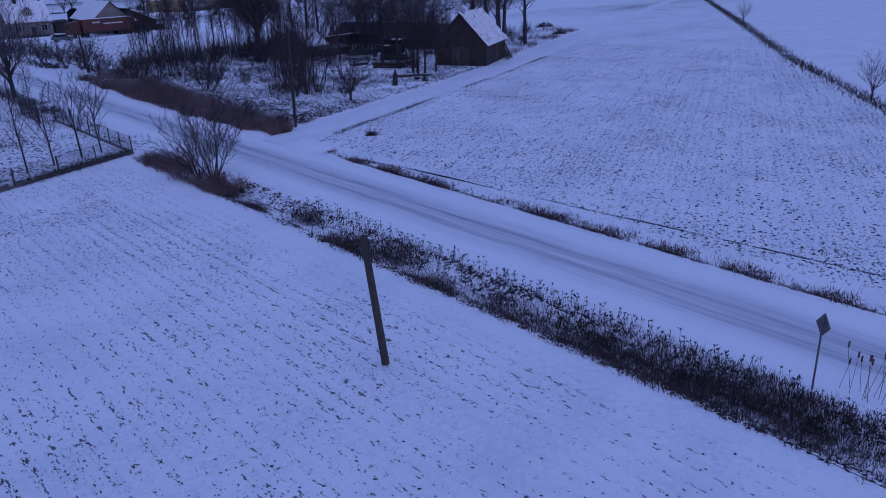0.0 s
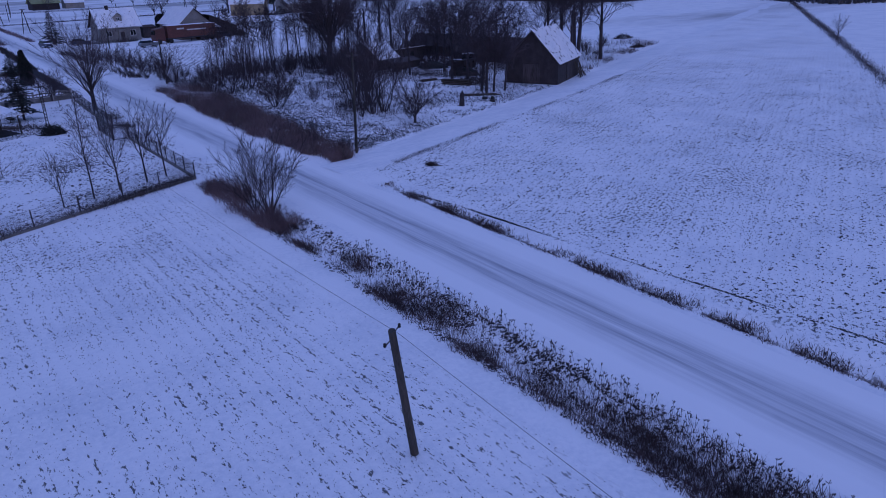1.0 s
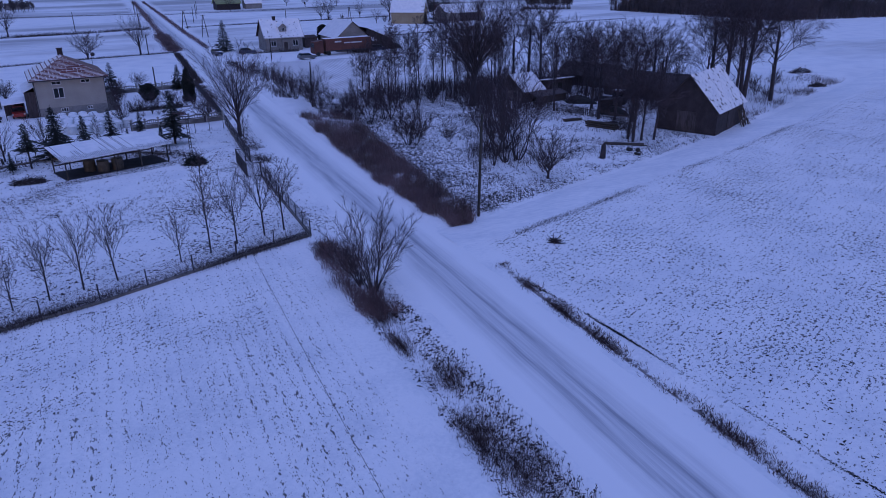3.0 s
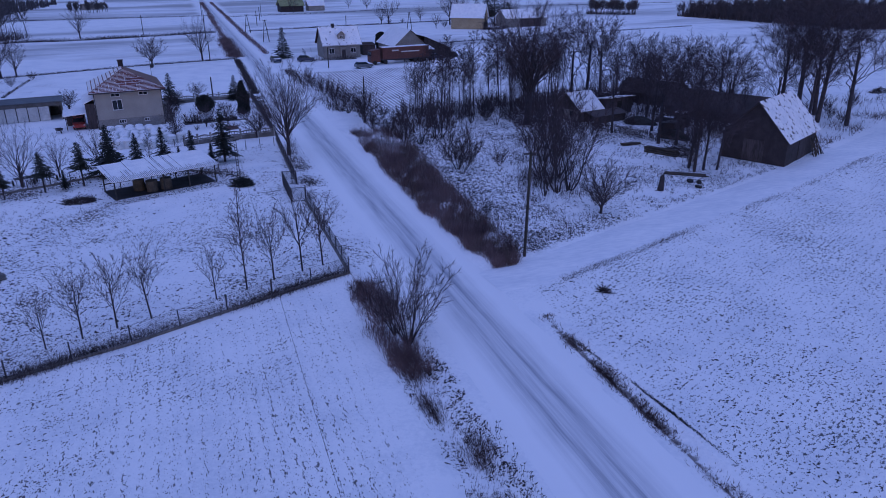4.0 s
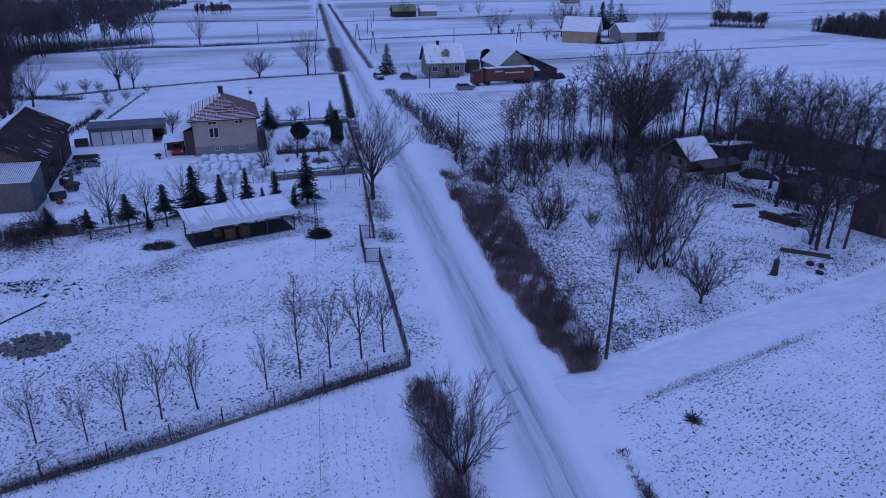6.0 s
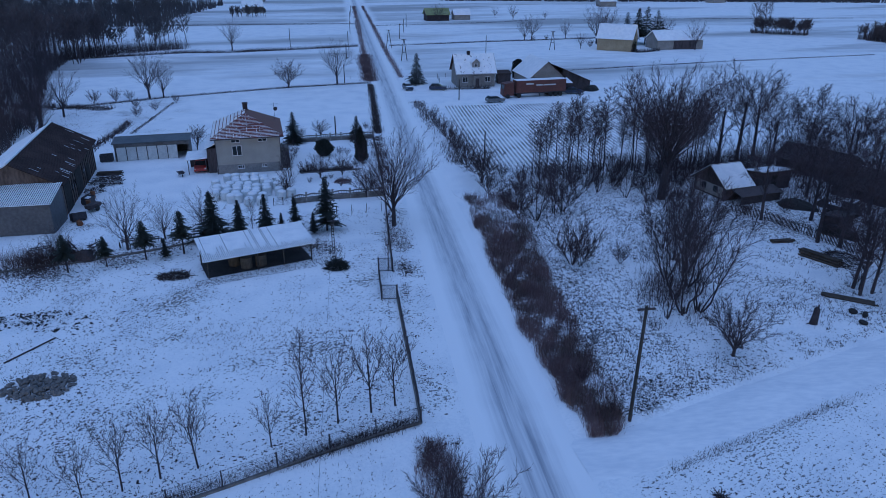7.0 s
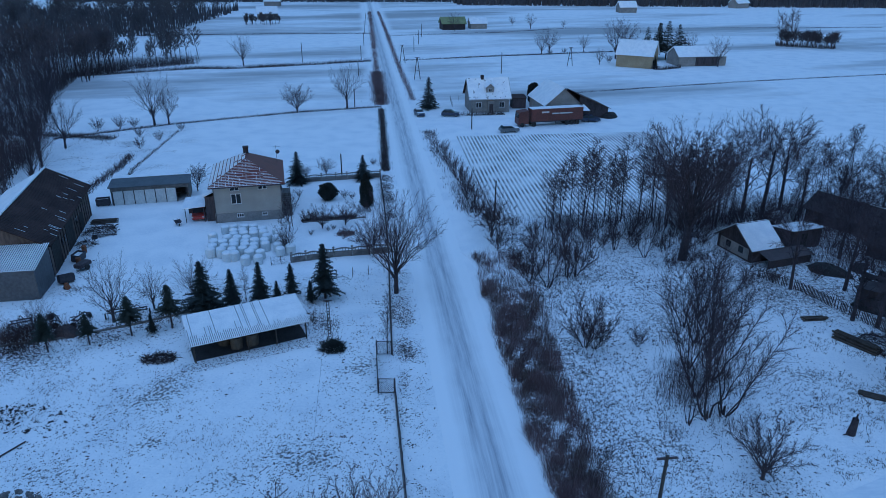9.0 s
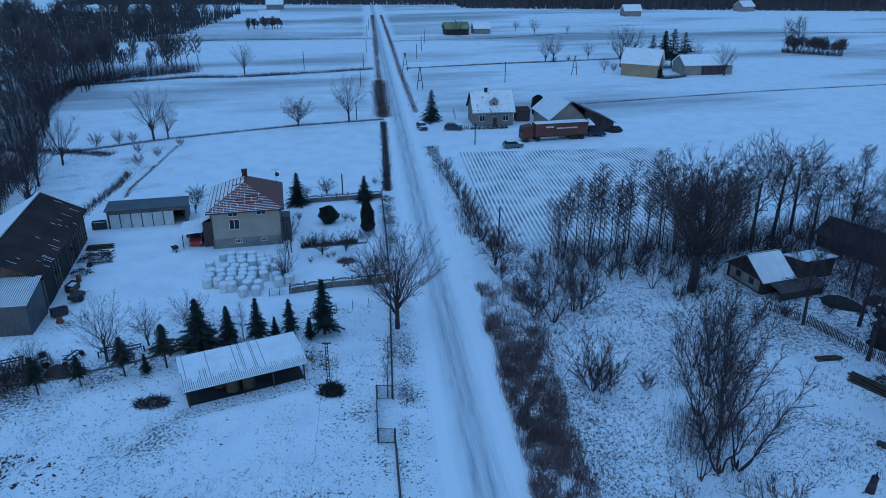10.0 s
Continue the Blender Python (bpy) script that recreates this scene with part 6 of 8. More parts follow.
def snow_sheet(quad, thick=0.06, lift=0.01):
    q = [Vector(p) for p in quad]
    nrm = (q[1] - q[0]).cross(q[3] - q[0]).normalized()
    return Solid().slab([p + nrm * (thick + lift) for p in q], thick)


def ribs(quad, n, mat, parent, name="rib", r=0.03, lift=0.02):
    """Raised ribs that run up a roof plane from its first edge to the opposite one, one mesh."""
    q = [Vector(p) for p in quad]
    nrm = (q[1] - q[0]).cross(q[3] - q[0]).normalized() * lift
    s = Solid()
    for k in range(n):
        t = (k + 0.5) / n
        s.tube(q[0].lerp(q[1], t) + nrm, q[3].lerp(q[2], t) + nrm, r, r, 4, False)
    return part(name, s, mat, parent, kind="stuff")


# main house: two storeys on a plinth, hipped roof of dark red tiles under a grid of thin snow
house = thing("house", pose(-29.45, 61.75, 0, 0, 0, 6.5), "beige rendered two-storey house with snowy dark-red hipped roof", "house")
W, D, EV, RG = 9.1, 10.8, 5.25, 7.9
part("plinth", Solid().box(-0.06, W + 0.06, -0.06, D + 0.06, -0.2, 1.35), plinth_grey, house, "grey rendered plinth")
part("wall", Solid().box(0, W, 0, D, 1.35, EV), plaster, house)
o, zc = 0.55, EV + 0.05
c4 = [(-o, -o, zc), (W + o, -o, zc), (W + o, D + o, zc), (-o, D + o, zc)]
r0, r1 = (W / 2, 4.2, RG), (W / 2, 7.4, RG)
roof = part("roof", Solid().add(c4 + [r0, r1] + [(x, y, z - 0.18) for x, y, z in c4], [(0, 1, 4), (1, 2, 5, 4), (2, 3, 5), (3, 0, 4, 5), (0, 6, 7, 1), (1, 7, 8, 2), (2, 8, 9, 3), (3, 9, 6, 0), (9, 8, 7, 6)]), red_roof, house)


def tile_snow(a, b_, c, d, cols, rows_, seed, gap=0.16, chance=0.93):
    """Squares of snow lying between the tile ribs of a roof face with corners a, b (eave) and c, d (ridge)."""
    a, b_, c, d = (Vector(p) for p in (a, b_, c, d))
    g, s = random.Random(seed), Solid()
    width = (b_ - a).length
    cell = width / cols
    nrm = (b_ - a).cross(d - a).normalized()
    for j in range(rows_):
        v0, v1 = (j + gap * 0.7) / rows_, (j + 1 - gap * 0.5) / rows_
        l0, rr0, l1, rr1 = a.lerp(d, v0), b_.lerp(c, v0), a.lerp(d, v1), b_.lerp(c, v1)
        ax = (b_ - a).normalized()
        lo, hi = max((l0 - a).dot(ax), (l1 - a).dot(ax)), min((rr0 - a).dot(ax), (rr1 - a).dot(ax))
        for k in range(cols):
            x0, x1 = max(k * cell + gap * cell / 2, lo), min((k + 1) * cell - gap * cell / 2, hi)
            if x1 - x0 < 0.08 or g.random() > chance:
                continue
            up0, up1 = l0 - ax * (l0 - a).dot(ax), l1 - ax * (l1 - a).dot(ax)
            q = [up0 + ax * x0, up0 + ax * x1, up1 + ax * x1, up1 + ax * x0]
            s.slab([p + nrm * 0.035 for p in q], 0.03)
    return s




def joint_snow(a, b_, c, d, cols, rows_, seed, full, thin):
    """Snow caught in the joints of a tiled roof face: cross lines, and lines up the slope; fullest at the eave."""
    a, b_, c, d = (Vector(p) for p in (a, b_, c, d))
    g, s = random.Random(seed), Solid()
    ax = (b_ - a).normalized()
    nrm = (b_ - a).cross(d - a).normalized()
    width = (b_ - a).length

    def cut(v):
        l_, r_ = a.lerp(d, v), b_.lerp(c, v)
        return (l_ - a).dot(ax), (r_ - a).dot(ax), l_ - ax * (l_ - a).dot(ax)

    for j in range(rows_):
        f = full + (thin - full) * (j / (rows_ - 1)) ** 0.8
        v0, v1 = j / rows_, (j + f) / rows_
        (l0, e0, u0), (l1, e1, u1) = cut(v0), cut(v1)
        lo, hi = max(l0, l1), min(e0, e1)
        x, stop = lo, min(hi, width * (1.02 - 0.42 * j / rows_ + g.uniform(-0.10, 0.06)))
        while x < stop - 0.1:
            x2 = min(stop, x + g.uniform(1.2, 3.5))
            if g.random() < 0.96:
                s.slab([u0 + ax * x + nrm * 0.03, u0 + ax * x2 + nrm * 0.03, u1 + ax * x2 + nrm * 0.03, u1 + ax * x + nrm * 0.03], 0.025)
            x = x2
    for k in range(1, cols):
        x = width * k / cols
        for j in range(rows_):
            (l0, e0, u0), (l1, e1, u1) = cut(j / rows_), cut((j + 1) / rows_)
            if max(l0, l1) < x - 0.06 and min(e0, e1) > x + 0.06 and g.random() < 0.7 - 0.7 * (x / width) ** 1.2:
                w_ = 0.02 + 0.025 * g.random()
                s.slab([u0 + ax * (x - w_) + nrm * 0.04, u0 + ax * (x + w_) + nrm * 0.04, u1 + ax * (x + w_) + nrm * 0.04, u1 + ax * (x - w_) + nrm * 0.04], 0.025)
    return s


part("roof_snow", joint_snow(c4[0], c4[1], r0, r0, 22, 18, 3, 0.22, 0.07), roof_snow, roof, "thin snow caught in the tile joints", "stuff")
part("roof_snow", tile_snow(c4[3], c4[0], r0, r1, 22, 9, 4, 0.20, 0.97), roof_snow, roof, "bars of thin snow between roof tiles", "stuff")
part("chimney", Solid().box(W / 2 - 0.35, W / 2 + 0.35, 7.0, 7.7, RG - 0.5, RG + 0.75).box(W / 2 - 0.42, W / 2 + 0.42, 6.93, 7.77, RG + 0.75, RG + 0.87), brick_dark, house)
part("gutter", Solid().tube((-o, -o - 0.06, zc - 0.12), (W + o, -o - 0.06, zc - 0.12), 0.07, 0.07, 6).tube((0.05, -0.10, zc - 0.15), (0.05, -0.10, 0.1), 0.05, 0.05, 6).tube((W - 0.05, -0.10, zc - 0.15), (W - 0.05, -0.10, 0.1), 0.05, 0.05, 6), iron, house)
window(house, 2.95, 3.35, 1.35, 1.45, 0.0)
window(house, 2.85, 4.75, 1.25, 0.5, 0.0, False)
window(house, 6.6, 4.75, 1.25, 0.5, 0.0, False)
window(house, 3.3, 0.95, 0.95, 0.55, -0.06, True, 2)
window(house, 6.6, 0.95, 0.7, 0.45, -0.06)
stairs = Solid()
for k in range(12):
    stairs.box(W + 0.06, W + 1.25, 1.0 + k * 0.33, 1.35 + k * 0.33, 0, 0.18 * (k + 1))
stairs.box(W + 0.06, W + 1.25, 1.0 + 12 * 0.33, 7.2, 0, 2.16)
st = part("stairs", stairs, concrete_dark, house, "outdoor concrete stairs up to the door")
rail = Solid()
for k in range(0, 13, 2):
    rail.tube((W + 1.2, 1.15 + k * 0.33, 0.18 * (k + 1)), (W + 1.2, 1.15 + k * 0.33, 0.18 * (k + 1) + 0.95), 0.02, 0.02, 4)
rail.tube((W + 1.2, 1.15, 1.13), (W + 1.2, 1.15 + 12 * 0.33, 0.18 * 13 + 0.95), 0.03, 0.03, 5)
part("handrail", rail, iron, st)
part("door", Solid().box(W - 0.02, W + 0.05, 5.4, 6.4, 2.16, 4.2), timber, house)
part("antenna", Solid().tube((W - 0.3, 8.6, EV), (W - 0.3, 8.6, EV + 3.2), 0.03, 0.02, 5).tube((W - 0.9, 8.6, EV + 2.9), (W + 0.3, 8.6, EV + 2.9), 0.015, 0.015, 4).lathe([(0.02, -0.05), (0.32, 0.0), (0.30, 0.04)], 10, "y", (W - 0.1, 8.4, EV + 2.2)), iron, house)
part("annex", Solid().box(-1.3, -0.02, 1.0, 8.5, 0, 3.6), timber, house, "dark boarded annex")
part("annex_roof", Solid().slab([(-1.6, 0.7, 3.7), (0.0, 0.7, 4.4), (0.0, 8.8, 4.4), (-1.6, 8.8, 3.7)], 0.12), roof_snow, house, "snowy lean-to roof")

carport = thing("carport", pose(-33.6, 62.3, 0, 0, 0, 6.5), "lean-to carport with snow on its flat roof", "carport")
part("roof", Solid().slab([(-0.3, -0.4, 2.25), (2.7, -0.4, 2.45), (2.7, 4.2, 2.55), (-0.3, 4.2, 2.35)], 0.14), roof_snow, carport)
for x in (0.0, 2.45):
    for y in (0.0, 3.9):
        part("post", Solid().box(x - 0.05, x + 0.05, y - 0.05, y + 0.05, 0, 2.2), timber, carport)
part("back_wall", Solid().box(0, 2.5, 4.0, 4.08, 0, 2.15), timber, carport)


def car(name, m, mat, label, snow=False):
    """A small car: stepped body with cabin, glass, wheels and lamps; its nose looks along -y."""
    ob = thing(name, m, label, "car")
    prof = [(-2.05, 0.35), (-2.05, 0.72), (-1.9, 0.85), (-0.95, 0.95), (1.95, 0.98), (2.05, 0.8), (2.05, 0.35)]
    s = Solid()
    n = len(prof)
    pts = [(-0.84, y, z) for y, z in prof] + [(0.84, y, z) for y, z in prof]
    body = part("body", s.add(pts, [tuple(range(n)), tuple(range(2 * n - 1, n - 1, -1))] + [(k, n + k, n + (k + 1) % n, (k + 1) % n) for k in range(n)]), mat, ob)
    cab = [(-0.80, -0.95, 0.95), (0.80, -0.95, 0.95), (0.80, 1.85, 0.97), (-0.80, 1.85, 0.97), (-0.66, -0.25, 1.42), (0.66, -0.25, 1.42), (0.66, 1.45, 1.42), (-0.66, 1.45, 1.42)]
    part("cabin_glass", Solid().add(cab, [(0, 1, 5, 4), (1, 2, 6, 5), (2, 3, 7, 6), (3, 0, 4, 7), (4, 5, 6, 7)]), glass, ob)
    part("roof", Solid().box(-0.64, 0.64, -0.22, 1.42, 1.42, 1.50), roof_snow if snow else mat, ob)
    for x in (-0.72, 0.72):
        for y in (-1.3, 1.3):
            wh = part("wheel", Solid().lathe([(0.20, -0.1), (0.31, -0.09), (0.31, 0.09), (0.20, 0.1)], 14, "x", (x, y, 0.31)), rubber, ob)
            part("rim", Solid().lathe([(0.17, -0.02), (0.17, 0.115)] if x > 0 else [(0.17, -0.115), (0.17, 0.02)], 10, "x", (x, y, 0.31)), zinc, wh)
        part("headlight", Solid().box(x - 0.13, x + 0.10, -2.08, -2.0, 0.62, 0.76), panel_white, ob)
    if snow:
        part("snow_cover", Solid().box(-0.78, 0.78, -1.9, -1.0, 0.90, 1.0), snow_plain, ob, "snow lying on the bonnet")
    return ob


car("car", pose(-32.3, 64.6, 0, 0, 0, 6.5), car_red, "old red car parked under a carport")
car("car", pose(21.6, 109.8, 0, 0, 0, 98), car_grey, "grey car parked in snow before a house", True)
car("car", pose(4.3, 127.6, 0, 0, 0, 10), car_blue, "dark blue car parked at the roadside", True)
car("car", pose(11.3, 126.2, 0, 0, 0, 80), car_blue, "dark blue car parked beside a spruce")
car("car", pose(41.6, 117.6, 0, 0, 0, 85), car_blue, "dark blue car parked behind a trailer")

# long garage with six pale doors
garage = thing("garage", pose(-46.0, 70.7, 0, 0, 0, 7.4), "low flat-roofed garage with pale doors and snow on top", "garage")
GW, GD, GH = 10.9, 4.6, 2.75
part("wall", Solid().box(0, GW, GD - 0.2, GD, 0, GH).box(0, 0.2, 0.2, GD - 0.2, 0, GH).box(GW - 0.2, GW, 0.2, GD - 0.2, 0, GH).box(0, GW, 0.0, 0.2, 2.15, GH), concrete_dark, garage)
part("roof", Solid().slab([(-0.25, -0.3, GH + 0.1), (GW + 0.25, -0.3, GH + 0.1), (GW + 0.25, GD + 0.2, GH + 0.35), (-0.25, GD + 0.2, GH + 0.35)], 0.12), sheet_grey, garage, "grey sheet-metal roof")
part("roof_snow", snow_sheet([(-0.2, 3.7, GH + 0.30), (GW + 0.2, 3.7, GH + 0.30), (GW + 0.2, GD + 0.2, GH + 0.35), (-0.2, GD + 0.2, GH + 0.35)], 0.05), roof_snow, garage)
for k in range(6):
    x0 = 0.25 + k * 1.48
    part("door", Solid().box(x0 + 0.04, x0 + 1.42, 0.06, 0.14, 0.02, 2.13), panel_white, garage)
for k in range(8):
    x0 = min(0.18 + k * 1.48, GW - 0.24)
    part("post", Solid().box(x0, x0 + 0.07, 0.0, 0.16, 0, 2.15), iron, garage)

# big barn with a dark roof, and a sheet-metal shed before its gable
barn = thing("barn", pose(-44.9, 45.5, 0, 0, 0, 7.6), "large old barn with dark fibre-cement roof, half snowed", "barn")
BW, BD, BE, BR = -9.8, 22.0, 4.3, 7.0
sh = Solid()
sh.add([(0, 0, 0), (0, BD, 0), (BW, BD, 0), (BW, 0, 0), (0, 0, BE), (0, BD, BE), (BW, BD, BE), (BW, 0, BE), (BW / 2, 0, BR), (BW / 2, BD, BR)], [(0, 1, 5, 4), (2, 3, 7, 6), (1, 2, 6, 9, 5), (3, 0, 4, 8, 7), (4, 5, 9, 8), (6, 7, 8, 9)])
bw = part("wall", sh, brown_wall, barn, "brown boarded walls")
part("roof", Solid().slab([(0.6, -0.5, BE - 0.15), (0.6, BD + 0.5, BE - 0.15), (BW / 2, BD + 0.5, BR + 0.15), (BW / 2, -0.5, BR + 0.15)], 0.12), barn_roof, barn, "dark roof slope blown free of snow")
part("roof", Solid().slab([(BW - 0.6, BD + 0.5, BE - 0.15), (BW - 0.6, -0.5, BE - 0.15), (BW / 2, -0.5, BR + 0.15), (BW / 2, BD + 0.5, BR + 0.15)], 0.12), roof_snow, barn, "roof slope covered with snow")
ribs([(0.6, -0.5, BE - 0.15), (0.6, BD + 0.5, BE - 0.15), (BW / 2, BD + 0.5, BR + 0.15), (BW / 2, -0.5, BR + 0.15)], 60, barn_roof, barn, "roof_wave", 0.05, 0.0)
part("snow_edge", Solid().tube((BW / 2, -0.5, BR + 0.18), (BW / 2, BD + 0.5, BR + 0.18), 0.14, 0.14, 6), snow_plain, barn, "snow along the ridge")
streaks, g = Solid(), random.Random(31)
for k in range(20):
    u, y0, ln = g.random() ** 2.5 * 0.5, g.uniform(0.2, BD - 0.4), g.uniform(0.06, 0.22)
    run, climb = BW / 2 - 0.6, BR - BE + 0.3
    xa, za, xb, zb = 0.6 + run * u, BE - 0.15 + climb * u, 0.6 + run * (u + ln), BE - 0.15 + climb * (u + ln)
    streaks.slab([(xa, y0, za + 0.06), (xa, y0 + 0.06, za + 0.06), (xb, y0 + 0.06, zb + 0.06), (xb, y0, zb + 0.06)], 0.03)
part("snow_streak", streaks, roof_snow, barn, "thin streaks of snow on the roof waves", "stuff")
# flat panels on the closed wall, coloured like the shade of open doorways
for y0, y1, z1 in ((1.5, 4.5, 3.4), (8.0, 11.5, 3.5), (15.0, 17.0, 2.3)):
    part("door", Solid().box(-0.02, 0.08, y0, y1, 0.05, z1), doorway_shade, barn, "dark panel painted as a shaded barn doorway")
for y in (5.6, 6.9, 13.2):
    part("window", Solid().box(-0.01, 0.06, y, y + 0.8, 1.7, 2.6), glass, barn)
for k in range(int(BD / 1.1)):
    part("post", Solid().box(0.0, 0.09, k * 1.1 + 0.35, k * 1.1 + 0.47, 0, BE - 0.1), timber, barn)

mshed = thing("metal_shed", pose(-44.3, 40.2, 0, 0, 0, 3.0), "grey sheet-metal shed with snow streaks on ribbed roof", "shed")
part("wall", Solid().add([(0, 0, 0), (0, 4.9, 0), (-9, 4.9, 0), (-9, 0, 0), (0, 0, 3.5), (0, 4.9, 4.5), (-9, 4.9, 4.5), (-9, 0, 3.5)], [(0, 1, 5, 4), (1, 2, 6, 5), (2, 3, 7, 6), (3, 0, 4, 7), (4, 5, 6, 7)]), sheet_grey, mshed)
rq = [(-9.2, -0.2, 3.56), (0.2, -0.2, 3.56), (0.2, 5.0, 4.58), (-9.2, 5.0, 4.58)]
part("roof", Solid().slab(rq, 0.05), roof_snow, mshed)
ribs(rq, 40, sheet_grey, mshed, "roof_rib", 0.035, 0.02)

# open field shed with a corrugated roof
shed = thing("open_shed", pose(-24.9, 25.1, 0, 0, 0, 19.5), "open timber shed with snow-streaked corrugated roof", "shed")
SL, SD = 10.4, 4.4
front = [(-0.35, -0.6, 2.15), (SL + 0.35, -0.6, 2.15), (SL + 0.35, SD + 0.3, 2.75), (-0.35, SD + 0.3, 2.75)]
part("roof", Solid().slab(front, 0.06), roof_snow, shed, "corrugated sheets under a skin of snow")
rb = Solid()
for k in range(64):
    t = (k + 0.5) / 64
    g = random.Random(k)
    s0, s1 = 0.0, g.choice((1.0, 0.30, 0.24, 0.5, 0.2, 0.28)) if k < 34 else g.choice((0.14, 0.2, 0.26, 0.15, 0.22, 1.0))
    a, b_ = Vector(front[0]).lerp(Vector(front[1]), t), Vector(front[3]).lerp(Vector(front[2]), t)
    rb.tube(a + Vector((0, 0, 0.004)), a.lerp(b_, s1) + Vector((0, 0, 0.004)), 0.026, 0.026, 5, False)
part("roof_wave", rb, sheet_grey, shed, "bare grey roof waves", "stuff")
for x in (0.0, 4.85, 7.5, SL):
    part("post", Solid().tube((x, 0, -0.1), (x, 0, 2.15), 0.075, 0.065, 7), pole_wood, shed)
    part("post", Solid().tube((x, SD - 0.2, -0.1), (x, SD - 0.2, 2.6), 0.075, 0.065, 7), pole_wood, shed)
part("beam", Solid().box(-0.2, SL + 0.2, -0.06, 0.06, 2.02, 2.15), timber, shed)
part("beam", Solid().box(-0.2, SL + 0.2, SD - 0.26, SD - 0.14, 2.50, 2.63), timber, shed)
for x in (1.6, 3.2, 6.2, 8.9):
    part("post", Solid().tube((x, SD - 0.2, -0.1), (x, SD - 0.2, 2.6), 0.06, 0.05, 7), pole_wood, shed)
for z in (0.7, 1.3):
    part("rail", Solid().box(0.0, SL, SD - 0.12, SD - 0.08, z, z + 0.12), timber, shed)
for k in range(9):
    part("rafter", Solid().slab([(k * 1.28 + 0.04, -0.5, 2.09), (k * 1.28 + 0.12, -0.5, 2.09), (k * 1.28 + 0.12, SD + 0.2, 2.67), (k * 1.28 + 0.04, SD + 0.2, 2.67)], 0.10), timber, shed)
part("floor", Solid().box(-0.1, SL + 0.1, 0.3, SD, -0.05, 0.035), clod_soil, shed, "bare trodden earth floor")


def bale(x, y, z=0.0, seed=0, r=0.62, h=1.18):
    g = random.Random(seed)
    m = pose(x, y, z, g.uniform(-3, 3), g.uniform(-3, 3), g.uniform(0, 360)) @ Matrix.Scale(g.uniform(0.94, 1.06), 4)
    return m


first = thing("silage_bale", bale(-25.0, 48.6, 0, 1), "round silage bale wrapped in white film, snow on top", "bale", "wrapped bales")
film = Solid().lathe([(0.40, -0.02), (0.56, 0.02), (0.62, 0.12), (0.635, 0.6), (0.62, 1.02), (0.55, 1.13), (0.36, 1.18)], 18).mesh("film", film_white)
for p in film.polygons:
    p.use_smooth = True
part("film", film, None, first)
part("snow_cap", Solid().lathe([(0.60, 1.03), (0.575, 1.15), (0.42, 1.26), (0.18, 1.31)], 16), roof_snow, first)
bale_rows = [(47.2, -23.4, -22.0), (48.6, -26.4, -20.6), (49.9, -28.0, -21.2), (51.2, -28.6, -20.8), (52.5, -28.2, -21.4), (53.8, -27.4, -21.2), (55.1, -28.6, -21.6), (56.4, -28.2, -21.8), (57.7, -27.6, -23.4)]
count = 0
for ri, (y, x0, x1) in enumerate(bale_rows):
    x = x0 + (0.65 if ri % 2 else 0.0)
    while x < x1:
        count += 1
        if random.Random(count * 7).random() > 0.1 and not (abs(x + 25.0) < 0.7 and abs(y - 48.6) < 0.7):
            copy_thing(first, bale(x + random.Random(count).uniform(-0.12, 0.12), y + random.Random(count + 99).uniform(-0.15, 0.15), 0, count))
        x += 1.27
for i, (x, y) in enumerate([(-19.6, 49.4), (-20.0, 50.8), (-19.6, 52.2), (-20.4, 53.4), (-20.2, 54.8), (-20.6, 56.0), (-18.4, 49.9)]):
    copy_thing(first, bale(x, y, 0, 200 + i))

straw_bales = thing("straw_bale", pose(-21.6, 27.6, 0, 0, 0, 19.5), "pale round straw bale under the open shed", "bale", "straw bales")
part("straw", Solid().lathe([(0.45, -0.6), (0.58, -0.58), (0.6, 0.0), (0.58, 0.58), (0.45, 0.6)], 16, "z", (0, 0, 0.6)), straw, straw_bales)
copy_thing(straw_bales, pose(-20.2, 28.1, 0, 0, 0, 60))
copy_thing(straw_bales, pose(-22.9, 28.4, 0, 0, 0, 10))

# brick barn by the lane
bb = thing("brick_barn", pose(47.1, 11.3, 0, 0, 0, 26.5), "dark brick barn with patchy snow on its gabled roof", "barn")
part("wall", gable_shell(10.0, 7.6, 3.0, 7.0), brick_dark, bb)
ra, rb_ = gable_roof(10.0, 7.6, 3.0, 7.0, 0.35, 0.10)
part("roof", ra, thatch, bb)
part("roof", rb_, thatch, bb)
fq = [(-0.35, -0.35, 2.75), (10.35, -0.35, 2.75), (10.35, 3.8, 7.13), (-0.35, 3.8, 7.13)]
def patchy_snow(a, b_, c, d, cols, rows_, seed, bare):
    """Snow on a roof face that has slid off in ragged patches."""
    a, b_, c, d = (Vector(p) for p in (a, b_, c, d))
    nrm, g, sn = (b_ - a).cross(d - a).normalized() * 0.045, random.Random(seed), Solid()
    for j in range(rows_):
        v0, v1 = j / rows_, (j + 1) / rows_
        run = None
        for k in range(cols + 1):
            hole = k == cols or noise.noise(Vector((k * 0.22, j * 0.34, seed))) + 0.5 * noise.noise(Vector((k * 0.6, j * 0.8, seed + 4))) + g.uniform(-0.12, 0.12) > bare
            if not hole and run is None:
                run = k
            if hole and run is not None:
                u0, u1 = run / cols, k / cols
                sn.slab([a.lerp(b_, u0).lerp(d.lerp(c, u0), v0) + nrm, a.lerp(b_, u1).lerp(d.lerp(c, u1), v0) + nrm, a.lerp(b_, u1).lerp(d.lerp(c, u1), v1) + nrm, a.lerp(b_, u0).lerp(d.lerp(c, u0), v1) + nrm], 0.04)
                run = None
    return sn


